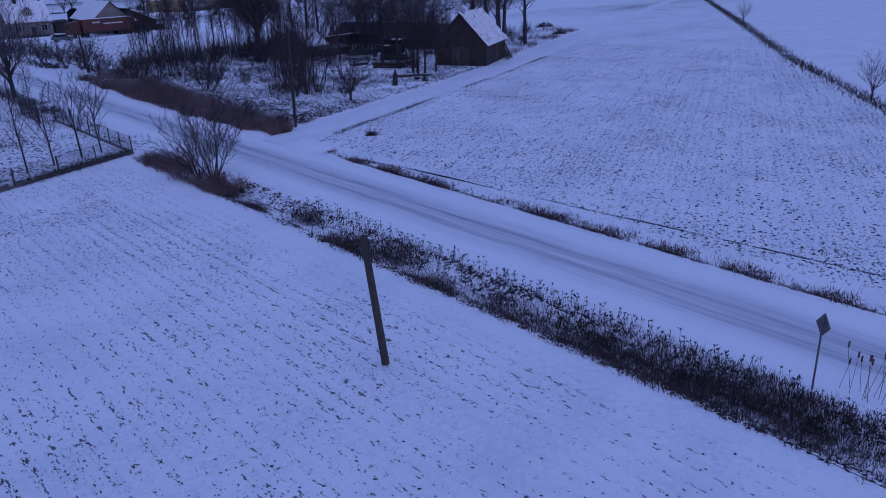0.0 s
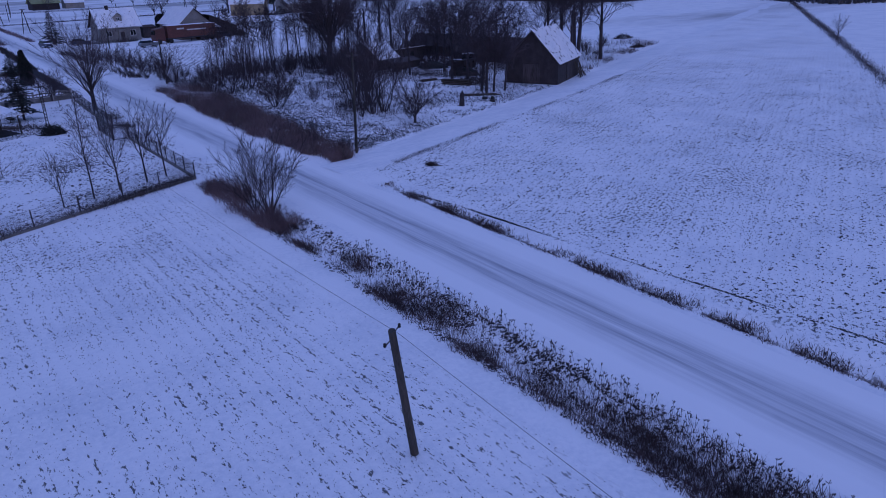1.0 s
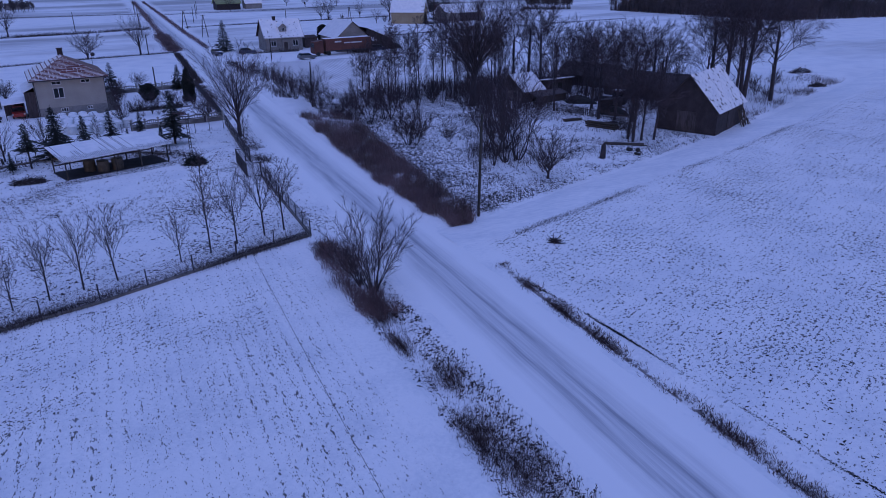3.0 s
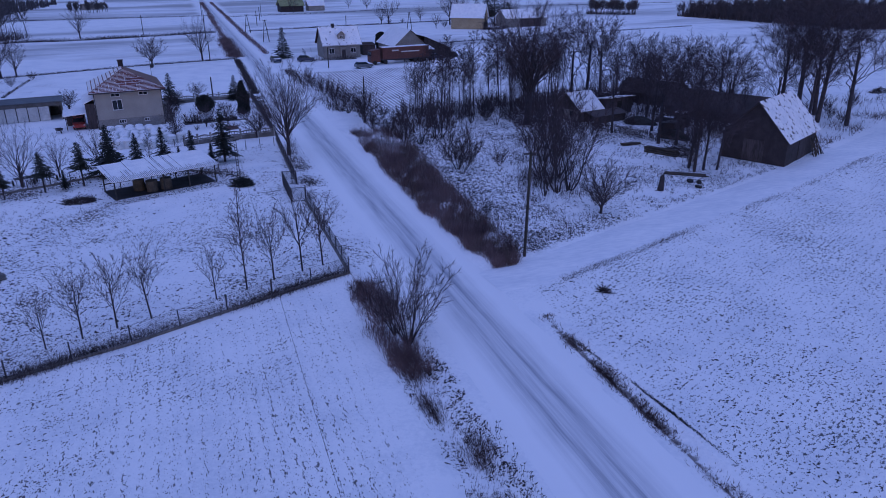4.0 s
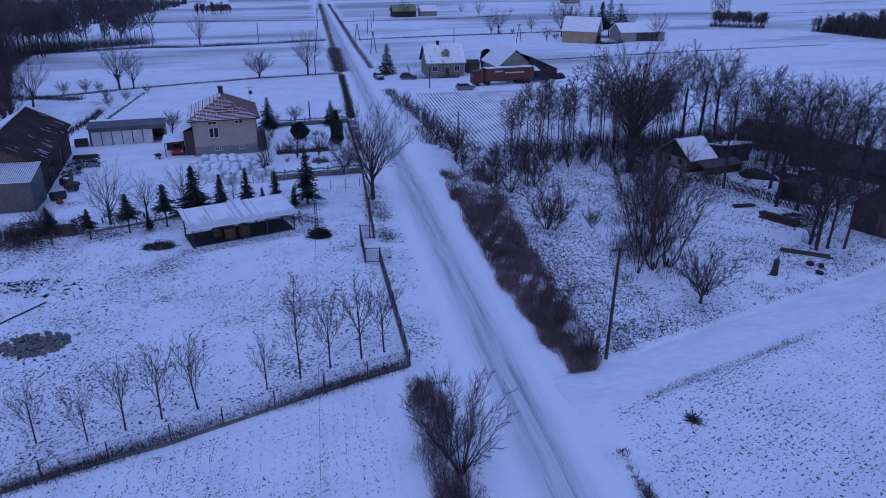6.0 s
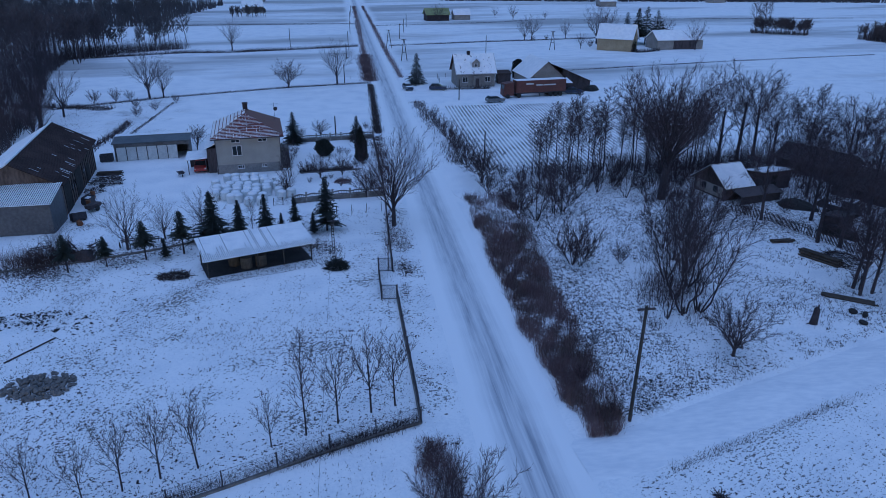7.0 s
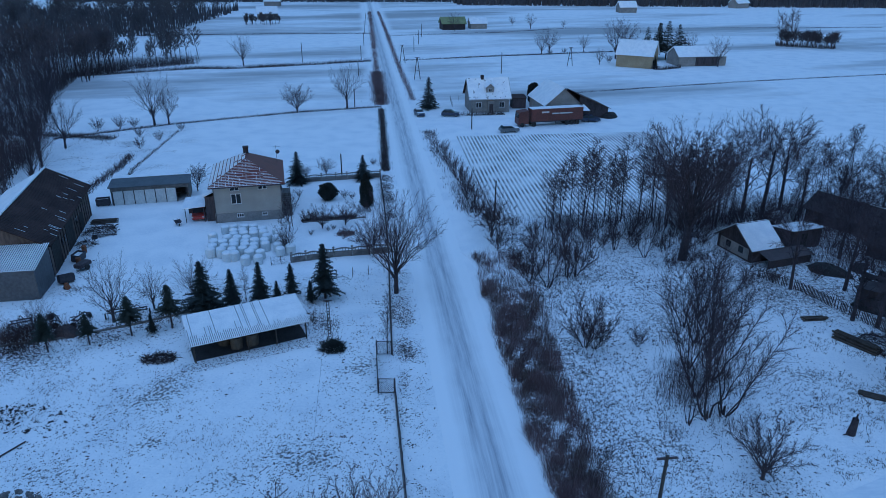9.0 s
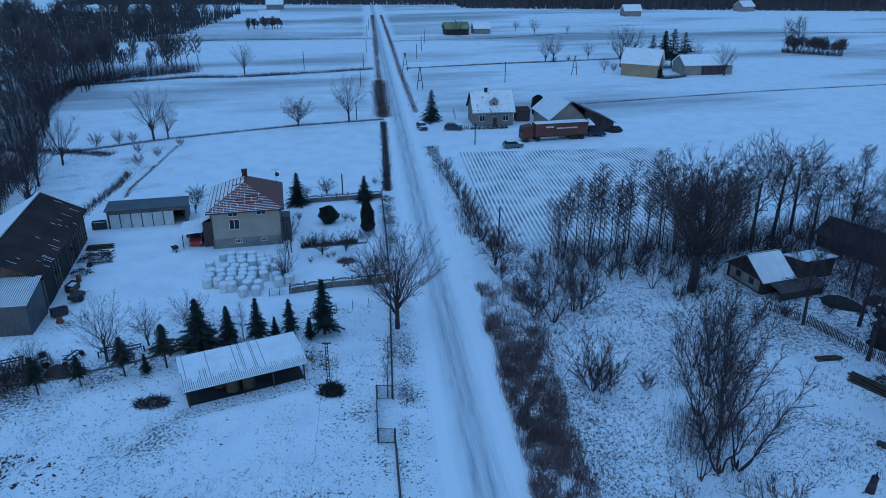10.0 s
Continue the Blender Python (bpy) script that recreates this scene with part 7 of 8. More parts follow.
part("roof_snow", patchy_snow(*fq, 80, 32, 8, 0.34), roof_snow, bb, "patchy snow on the roof", "stuff")
part("door", Solid().box(-0.06, 0.02, 2.6, 5.0, 0.02, 2.6), timber, bb)
part("gate", Solid().box(4.0, 6.6, -0.06, 0.02, 0.02, 2.5), timber, bb)

lp_ = thing("leaning_poles", pose(47.1, 11.3, 0, 0, 0, 26.5), "rough poles and planks leaning on a dark barn wall", "poles")
g = random.Random(77)
for k in range(14):
    u = 7.2 + k * 0.24 + g.uniform(-0.08, 0.08)
    if u < 9.9:
        part("pole", Solid().tube((u + g.uniform(-0.3, 0.3), -0.9 - g.uniform(0, 0.5), 0.0), (u, -0.14, g.uniform(1.5, 2.3)), 0.05, 0.04, 6), log_wood, lp_)
    else:
        part("pole", Solid().tube((10.9 + g.uniform(0, 0.5), (u - 9.9) * 2.2, 0.0), (10.14, (u - 9.9) * 2.2 + g.uniform(-0.2, 0.2), g.uniform(1.4, 2.2)), 0.05, 0.04, 6), log_wood, lp_)
lb = thing("long_barn", pose(53.0, 41.6, 0, 0, 0, -61), "long low dark barn with a mossy roof", "barn")
part("wall", gable_shell(15.0, 6.0, 1.7, 3.7), timber, lb)
for s in gable_roof(15.0, 6.0, 1.7, 3.7, 0.5, 0.12):
    part("roof", s, thatch, lb)
lb2 = thing("long_barn", pose(52.9, 54.5, 0, 0, 0, -64), "low dark outbuilding with patches of roof snow", "barn")
part("wall", gable_shell(9.5, 6.0, 1.9, 3.5), timber, lb2)
for s in gable_roof(9.5, 6.0, 1.9, 3.5, 0.5, 0.12):
    part("roof", s, thatch, lb2)
part("roof_snow", snow_sheet([(10.0, 6.4, 1.86), (-0.5, 6.4, 1.86), (-0.5, 3.1, 3.62), (10.0, 3.1, 3.62)], 0.06), roof_snow, lb2, "snow on the far roof slope")

cott = thing("cottage", pose(37.4, 40.9, 0, 0, 0, 13), "small old cottage with a snow-covered gabled roof", "cottage")
part("wall", gable_shell(4.2, 6.0, 1.75, 3.9), timber, cott)
part("gable_wall", Solid().box(-0.05, 0.0, 0.5, 5.5, 0.2, 1.6), plaster_grey, cott, "pale lower gable wall")
ca, cb = gable_roof(4.2, 6.0, 1.75, 3.9, 0.45, 0.12)
part("roof", ca, thatch, cott)
part("roof", cb, thatch, cott)
part("roof_snow", snow_sheet([(-0.35, -0.35, 1.64), (4.55, -0.35, 1.64), (4.55, 2.9, 3.97), (-0.35, 2.9, 3.97)], 0.08), roof_snow, cott, "smooth snow on the roof")
part("roof_snow", snow_sheet([(4.55, 6.35, 1.64), (-0.35, 6.35, 1.64), (-0.35, 3.1, 3.97), (4.55, 3.1, 3.97)], 0.08), roof_snow, cott, "smooth snow on the roof")
part("lean_to", Solid().slab([(0.6, -2.4, 1.15), (7.4, -2.4, 1.15), (7.4, -0.40, 1.62), (0.6, -0.40, 1.62)], 0.10).box(0.8, 7.2, -2.1, -1.98, 0.0, 1.1).box(7.1, 7.2, -1.98, -0.5, 0.0, 1.1), thatch, cott, "low dark lean-to before the cottage")
part("window", Solid().box(-0.09, -0.04, 1.4, 2.2, 0.7, 1.5), glass, cott)
part("window", Solid().box(-0.09, -0.04, 3.6, 4.4, 0.7, 1.5), glass, cott)

# the house across the ridged field, its barn, and the lorry
h2 = thing("house", pose(16.4, 129.0, 0, 0, 0, 1.5), "grey gabled house with dormer and snow-dusted roof", "house")
part("wall", gable_shell(9.2, 8.0, 3.4, 7.2), plinth_grey, h2)
h2a, h2b = gable_roof(9.2, 8.0, 3.4, 7.2, 0.5, 0.12)
part("roof", h2a, dusted_roof, h2)
part("roof", h2b, barn_roof, h2)
part("roof_snow", patchy_snow((-0.4, -0.4, 3.2), (9.6, -0.4, 3.2), (9.6, 4.0, 7.33), (-0.4, 4.0, 7.33), 60, 24, 11, 0.5), roof_snow, h2, "thin snow on the roof", "stuff")
dm = part("dormer", Solid().add([(3.8, 0.9, 4.3), (5.6, 0.9, 4.3), (5.6, 0.9, 5.6), (3.8, 0.9, 5.6), (3.8, 3.4, 6.4), (5.6, 3.4, 6.4), (4.7, 0.9, 6.3), (4.7, 3.4, 6.4)], [(0, 1, 2, 6, 3), (1, 5, 2), (0, 3, 4), (2, 5, 7, 6), (3, 6, 7, 4)]), plaster_grey, h2)
part("dormer_roof", Solid().slab([(3.5, 0.6, 5.5), (4.7, 0.6, 6.5), (4.7, 3.5, 6.7), (3.5, 3.5, 6.2)], -0.08).slab([(4.7, 0.6, 6.5), (5.9, 0.6, 5.5), (5.9, 3.5, 6.2), (4.7, 3.5, 6.7)], -0.08), roof_snow, dm)
part("chimney", Solid().box(3.0, 3.7, 3.6, 4.3, 6.5, 8.0), brick_dark, h2)
part("porch", Solid().box(3.9, 5.4, -1.2, 0.0, 0.0, 2.7), plaster_grey, h2)
part("door", Solid().box(4.2, 5.1, -1.26, -1.19, 0.05, 2.2), timber, h2)
window(h2, 1.9, 1.8, 1.3, 1.3, 0.0)
window(h2, 7.4, 1.8, 1.3, 1.3, 0.0)
window(h2, 4.7, 5.0, 0.8, 0.8, 0.88, False)

b2 = thing("barn", pose(31.8, 119.6, 0, 0, 0, 4.0), "grey gabled farm barn with snow on the roof", "barn")
part("wall", gable_shell(8.0, 12.0, 3.6, 7.0, "y"), plaster_grey, b2)
for s, mt in zip(gable_roof(8.0, 12.0, 3.6, 7.0, 0.5, 0.12, "y"), (roof_snow, barn_roof)):
    part("roof", s, mt, b2)
part("annex", Solid().add([(8, 0.5, 0), (15, 0.5, 0), (15, 9, 0), (8, 9, 0), (8, 0.5, 5.2), (15, 0.5, 2.2), (15, 9, 2.2), (8, 9, 5.2)], [(0, 1, 5, 4), (1, 2, 6, 5), (2, 3, 7, 6), (4, 5, 6, 7)]), timber, b2, "brown lean-to")
part("annex_roof", Solid().slab([(8, 0.1, 5.3), (15.4, 0.1, 2.15), (15.4, 9.3, 2.15), (8, 9.3, 5.3)], 0.1), barn_roof, b2)
part("canopy", Solid().slab([(1.0, -3.6, 2.7), (9.0, -3.6, 2.7), (9.0, 0.4, 3.3), (1.0, 0.4, 3.3)], 0.1), roof_snow, b2, "snowy canopy before the barn")
for x in (1.2, 8.8):
    part("post", Solid().box(x - 0.06, x + 0.06, -3.5, -3.38, 0, 2.65), timber, b2)
woodshed = thing("woodshed", pose(27.2, 133.0, 0), "small dark boarded woodshed with snow on top", "shed")
part("wall", Solid().box(0, 3.2, 0, 3.0, 0, 2.5), timber, woodshed)
part("roof", Solid().slab([(-0.2, -0.3, 2.5), (3.4, -0.3, 2.5), (3.4, 3.2, 2.9), (-0.2, 3.2, 2.9)], 0.1), barn_roof, woodshed)

lorry = thing("articulated_lorry", pose(24.2, 114.6, 0, 0, 0, 7.5), "parked lorry with long brick-red curtain trailer", "lorry")
tr = part("trailer", Solid().box(2.9, 14.8, -1.25, 1.25, 1.15, 3.75), tarp_red, lorry, "brick-red curtain-sided trailer")
part("roof_snow", Solid().box(2.95, 14.75, -1.22, 1.22, 3.755, 3.80), roof_snow, tr)
part("frame", Solid().box(2.9, 14.8, -1.0, 1.0, 0.85, 1.145), iron, tr)
lett = Solid()
for x0, w_, z0, h_ in ((5.2, 1.7, 2.85, 0.35), (7.6, 1.6, 2.55, 0.28), (9.4, 2.9, 2.55, 0.28)):
    lett.box(x0, x0 + w_, -1.262, -1.251, z0, z0 + h_)
part("lettering", lett, lettering, tr, "pale lettering bars on the curtain")
part("cab", Solid().add([(0.0, -1.2, 0.6), (2.3, -1.2, 0.6), (2.3, 1.2, 0.6), (0.0, 1.2, 0.6), (0.15, -1.15, 3.2), (2.3, -1.15, 3.5), (2.3, 1.15, 3.5), (0.15, 1.15, 3.2), (0, -1.2, 1.9), (0, 1.2, 1.9)], [(0, 1, 5, 4, 8), (1, 2, 6, 5), (2, 3, 9, 7, 6), (3, 0, 8, 9), (8, 4, 7, 9), (4, 5, 6, 7)]), tarp_red, lorry, "red tractor cab")
part("windscreen", Solid().slab([(-0.01, 1.05, 2.0), (-0.01, -1.05, 2.0), (0.10, -1.02, 2.95), (0.10, 1.02, 2.95)], 0.03), glass, lorry)
for x in (0.9, 3.6, 11.2, 12.4, 13.6):
    for y in (-1.05, 1.05):
        part("wheel", Solid().lathe([(0.3, -0.16), (0.5, -0.15), (0.5, 0.15), (0.3, 0.16)], 14, "y", (x, y, 0.5)), rubber, lorry)

h3 = thing("house", pose(74.6, 195.0, 0, 0, 0, -35), "ochre rendered house with a snow-covered gabled roof", "house")
part("wall", gable_shell(11.5, 8.0, 4.2, 8.2), plaster_yellow, h3)
h3a, h3b = gable_roof(11.5, 8.0, 4.2, 8.2, 0.5, 0.15)
part("roof", h3a, roof_snow, h3)
part("roof", h3b, roof_snow, h3)
for y, z in ((2.0, 1.9), (5.6, 1.9), (4.0, 5.2)):
    part("window", Solid().box(11.47, 11.54, y - 0.5, y + 0.5, z - 0.6, z + 0.6), glass, h3)
b3 = thing("barn", pose(95.0, 192.6, 0, 0, 0, 2.0), "long white-walled barn with snow-covered roof", "barn")
part("wall", gable_shell(16.5, 9.0, 3.2, 5.8), plaster_grey, b3)
for s in gable_roof(16.5, 9.0, 3.2, 5.8, 0.4, 0.15):
    part("roof", s, roof_snow, b3)
part("gate", Solid().box(5.8, 13.5, -0.08, 0.02, 0.05, 2.9), timber, b3, "wide dark barn gates")
yh = thing("house", pose(31.0, 312.0, 0, 0, 0, 5), "small house with a lime-green roof", "house")
part("wall", gable_shell(11, 8, 3.0, 5.5), brick_dark, yh)
for s in gable_roof(11, 8, 3.0, 5.5, 0.6, 0.15):
    part("roof", s, lime_roof, yh)
fh = thing("cottage", pose(45, 316, 0, 0, 0, 5), "far grey cottage with a snowy roof", "cottage")
part("wall", gable_shell(8, 6, 2.6, 5.0), plaster_grey, fh)
for s in gable_roof(8, 6, 2.6, 5.0, 0.4, 0.12):
    part("roof", s, roof_snow, fh)
for x, y, rz in ((-62, 372, 10), (150, 402, 0), (240, 430, 20), (-70, 470, 0)):
    copy_thing(fh, pose(x, y, 0, 0, 0, rz) @ Matrix.Scale(1.3, 4))


# ---- poles, fences, small things ----
def stick(name, a, b_, r0, r1, mat, label, category, group=""):
    ob = thing(name, pose(*a), label, category, group)
    d = Vector(b_) - Vector(a)
    part("shaft", Solid().tube((0, 0, -0.2), d, r0, r1, 9), mat, ob)
    return ob, d


up, d = stick("utility_pole", (-13.0, -39.8, 0), (-14.0, -40.3, 5.4), 0.15, 0.12, pole_wood, "weathered wooden utility pole leaning over a snowy field", "pole", "utility poles")
part("bracket", Solid().tube(d + Vector((-0.28, -0.02, -0.45)), d + Vector((-0.02, 0, -0.28)), 0.02, 0.02, 5).tube(d + Vector((0.28, 0.02, 0.05)), d + Vector((0.0, 0, -0.2)), 0.02, 0.02, 5), iron, up)
for s in (-1, 1):
    part("insulator", Solid().lathe([(0.03, 0), (0.055, 0.04), (0.04, 0.08), (0.05, 0.12), (0.02, 0.15)], 8, "z", (d.x + 0.28 * s, d.y, d.z - 0.25 + 0.25 * s)), rubber, up)
hp, d = stick("utility_pole", (7.3, -2.1, 0), (7.55, -2.0, 8.7), 0.13, 0.10, pole_wood, "tall wooden utility pole at the corner of the lane", "pole", "utility poles")
part("crossarm", Solid().box(d.x - 0.6, d.x + 0.6, d.y - 0.05, d.y + 0.05, d.z - 0.25, d.z - 0.13), timber, hp)
lp, d = stick("lattice_pole", (-12.75, 26.9, 0), (-12.75, 26.9, 0.4), 0.12, 0.12, pole_wood, "slim dark ladder pole standing in a brush pile", "pole", "utility poles")
lat = Solid()
for s in (-1, 1):
    lat.box(s * 0.11 - 0.03, s * 0.11 + 0.03, -0.05, 0.05, 0, 4.9)
for k in range(14):
    lat.box(-0.08, 0.08, -0.04, 0.04, 0.3 + k * 0.34, 0.36 + k * 0.34)
part("ladder_shaft", lat, pole_wood, lp)
part("crossarm", Solid().box(-0.45, 0.45, -0.04, 0.04, 4.8, 4.9), iron, lp)
p2, d = stick("utility_pole", (9.0, 58.5, 0), (9.1, 58.5, 5.9), 0.11, 0.09, pole_wood, "dark wooden pole beside the ridged field", "pole", "utility poles")
for i, (x, y, h) in enumerate([(-28.0, 215.2, 6.2), (-8.2, 218.2, 4.7), (-9.3, 183.8, 4.4), (-6.8, 256.5, 5.0), (34.4, 184.4, 6.3), (11.5, 236.5, 5.5), (15.1, 259.6, 5.4), (-12.6, 83.0, 3.6), (-6.0, 300, 5.5), (18.5, 285, 5.5), (-10.4, 138.5, 4.5), (14.2, 113.0, 4.5), (-4.8, 340, 5.5)]):
    ob, d = stick("utility_pole", (x, y, 0), (x, y, h), 0.12, 0.10, pole_wood, "thin dark pole standing in a snowy field", "pole", "field poles")
for x, y, h in ((7.8, 176, 6.3), (5.5, 208.5, 5.9), (59.6, 196.7, 6.0)):
    ob = thing("a_frame_pole", pose(x, y, 0), "wooden A-shaped utility pole in a snowy field", "pole", "A poles")
    for s in (-1, 1):
        part("leg", Solid().tube((0.9 * s, 0, -0.2), (0.08 * s, 0, h), 0.12, 0.10, 7), pole_wood, ob)
    part("brace", Solid().tube((-0.55, 0, h * 0.4), (0.55, 0, h * 0.4), 0.06, 0.06, 5), pole_wood, ob)
    part("crossarm", Solid().box(-0.7, 0.7, -0.06, 0.06, h - 0.1, h + 0.02), timber, ob)


def wire(points, sag, label):
    s, n = [], 24
    for a, b_ in zip(points[:-1], points[1:]):
        a, b_ = np.asarray(a, float), np.asarray(b_, float)
        p = [a + (b_ - a) * t - np.array([0, 0, 4 * sag * t * (1 - t)]) for t in np.linspace(0, 1, n)]
        s += [(*p[k], *p[k + 1], 0.008, 0.008) for k in range(n - 1)]
    tagged(new("overhead_wire", limbs_mesh("overhead_wire", s, 4, rubber)), label, "wire")


wire([(-13.75, -40.3, 5.2), (-12.75, 26.9, 4.9)], 0.9, "thin dark wire hanging between poles")
wire([(-13.75, -40.3, 5.2), (-14.6, -95.0, 5.2)], 0.8, "thin dark wire hanging from a pole")

sign = thing("road_sign", pose(-4.0, -51.4, 0, 0, 0, 62), "diamond road sign seen edge-on, on a grey post", "sign")
part("post", Solid().tube((0, 0, -0.2), (0.12, 0, 2.75), 0.035, 0.035, 8), sign_back, sign)
part("plate", Solid().add([(0.10, -0.05, 1.95), (0.42, -0.05, 2.37), (0.12, -0.05, 2.8), (-0.2, -0.05, 2.37), (0.10, -0.02, 1.95), (0.42, -0.02, 2.37), (0.12, -0.02, 2.8), (-0.2, -0.02, 2.37)], [(0, 1, 2, 3), (7, 6, 5, 4), (0, 4, 5, 1), (1, 5, 6, 2), (2, 6, 7, 3), (3, 7, 4, 0)]), sign_back, sign)


def link_fence(name, path, label, height=1.3, step=3.2, plinth=True, mesh=True, lean=0.03, spacing=0.11, mat=None, panel_mat=None):
    """Posts with wire netting along a path."""
    ob = thing(name, pose(*path[0], 0), label, "fence")
    g = random.Random(len(path) * 7 + int(height * 100))
    o_ = Vector((*path[0], 0))
    net = Solid()
    for a, b_ in zip(path[:-1], path[1:]):
        a, b_ = Vector((*a, 0)) - o_, Vector((*b_, 0)) - o_
        ln = (b_ - a).length
        n = max(1, round(ln / step))
        e = (b_ - a).normalized()
        q = Vector((-e.y, e.x, 0))
        for k in range(n + 1):
            p = a.lerp(b_, k / n)
            part("post", Solid().tube(p - Vector((0, 0, 0.15)), p + Vector((g.uniform(-lean, lean), g.uniform(-lean, lean), height)), 0.045, 0.04, 6), mat or iron, ob)
        if mesh:
            m = int(ln / spacing)
            hz = height - 0.12
            for k in range(m):
                for sg in (1, -1):
                    t0 = k * spacing
                    t1 = t0 + sg * hz
                    z0, z1 = 0.08, height - 0.04
                    if t1 > ln:
                        z1 -= (t1 - ln)
                        t1 = ln
                    if t1 < 0:
                        z1 += t1
                        t1 = 0
                    if z1 - z0 > 0.05:
                        net.tube(a + e * t0 + Vector((0, 0, z0)), a + e * t1 + Vector((0, 0, z1)), 0.013 if spacing < 0.105 else 0.006, 0.013 if spacing < 0.105 else 0.006, 3, False)
            for z in (0.1, height * 0.55, height - 0.03):
                net.tube(a + Vector((0, 0, z)), b_ + Vector((0, 0, z)), 0.009, 0.009, 3, False)
        if plinth:
            base = Solid().add([a - q * 0.09 + Vector((0, 0, z)) for z in (-0.1, 0.16)] + [a + q * 0.09 + Vector((0, 0, z)) for z in (-0.1, 0.16)] + [b_ - q * 0.09 + Vector((0, 0, z)) for z in (-0.1, 0.16)] + [b_ + q * 0.09 + Vector((0, 0, z)) for z in (-0.1, 0.16)], [(0, 4, 5, 1), (2, 3, 7, 6), (1, 5, 7, 3), (0, 1, 3, 2), (4, 6, 7, 5)])
            part("plinth", base, concrete_dark, ob)
    if mesh:
        part("netting", net, panel_mat or iron, ob, kind="stuff")
    return ob


south = [(-6.9, -0.5), (-10, -1.45), (-13.0, -2.6), (-16.2, -3.9), (-19.3, -5.2), (-22.2, -6.4), (-25.5, -7.4), (-28.8, -8.4), (-32, -9.7), (-36, -11.2), (-40, -12.7)]
link_fence("chain_link_fence", south, "rusty chain-link fence on a low concrete base", 1.35, 3.4, spacing=0.16)
link_fence("chain_link_fence", [(-6.9, -0.5), (-6.95, 9.0), (-7.0, 18.3)], "rusty chain-link fence along the road", 1.4, 2.6, spacing=0.17)
link_fence("chain_link_fence", [(-6.95, 24.6), (-6.7, 34.0), (-6.3, 46.5)], "rusty chain-link fence along the road", 1.4, 2.6, spacing=0.17)


def mesh_panel(name, a, b_, h, label, category, leaves=1, group=""):
    """Framed wire-mesh panels between two points, with a post at each end."""
    ob = thing(name, pose(*a, 0), label, category, group)
    e = Vector((b_[0] - a[0], b_[1] - a[1], 0))
    ln = e.length / leaves
    e.normalize()
    for k in range(leaves + 1):
        p = e * (k * ln)
        part("post", Solid().tube(p - Vector((0, 0, 0.15)), p + Vector((0, 0, h + 0.1)), 0.05, 0.05, 6), iron, ob)
    for k in range(leaves):
        p0, p1 = e * (k * ln + 0.07), e * ((k + 1) * ln - 0.07)
        w, up_, z0 = (p1 - p0).length, Vector((0, 0, 1)), 0.12
        fr = Solid()
        for q0, q1 in ((p0 + up_ * z0, p1 + up_ * z0), (p0 + up_ * h, p1 + up_ * h), (p0 + up_ * z0, p0 + up_ * h), (p1 + up_ * z0, p1 + up_ * h)):
            fr.tube(q0, q1, 0.035, 0.035, 5)
        leaf = part("frame", fr, iron, ob)
        net, hh, c = Solid(), h - z0, -(h - z0)
        while c < w:
            u0, u1 = max(c, 0.0), min(c + hh, w)
            if u1 - u0 > 0.05:
                net.tube(p0 + e * u0 + up_ * (z0 + u0 - c), p0 + e * u1 + up_ * (z0 + u1 - c), 0.013, 0.013, 3, False)
                net.tube(p0 + e * u0 + up_ * (h - u0 + c), p0 + e * u1 + up_ * (h - u1 + c), 0.013, 0.013, 3, False)
            c += 0.19
        part("netting", net, iron, leaf, kind="stuff")
    return ob


for a, b_ in (((-8.45, 18.5), (-7.0, 18.3)), ((-8.4, 24.7), (-6.95, 24.6))):
    mesh_panel("mesh_fence", a, b_, 1.5, "short framed wire-mesh fence beside the gateway", "fence", 1, "gateway fences")
mesh_panel("gate", (-8.45, 18.62), (-8.4, 24.58), 1.5, "closed two-leaf iron mesh gate", "gate", 2)
link_fence("yard_fence", [(-46, 29.5), (-43.3, 30.4), (-39.8, 30.8), (-36.2, 32.0), (-32.0, 33.5), (-28.3, 35.2), (-24.0, 36.0), (-18, 34.6), (-14.6, 32.0)], "low wire fence on thin posts behind the shed", 1.1, 2.4, True, False)
link_fence("wire_fence", [(-17.5, 41.5), (-12.5, 41.8), (-7.0, 43.0)], "thin wire fence posts along the drive", 1.2, 2.2, False, False, mat=concrete_dark)


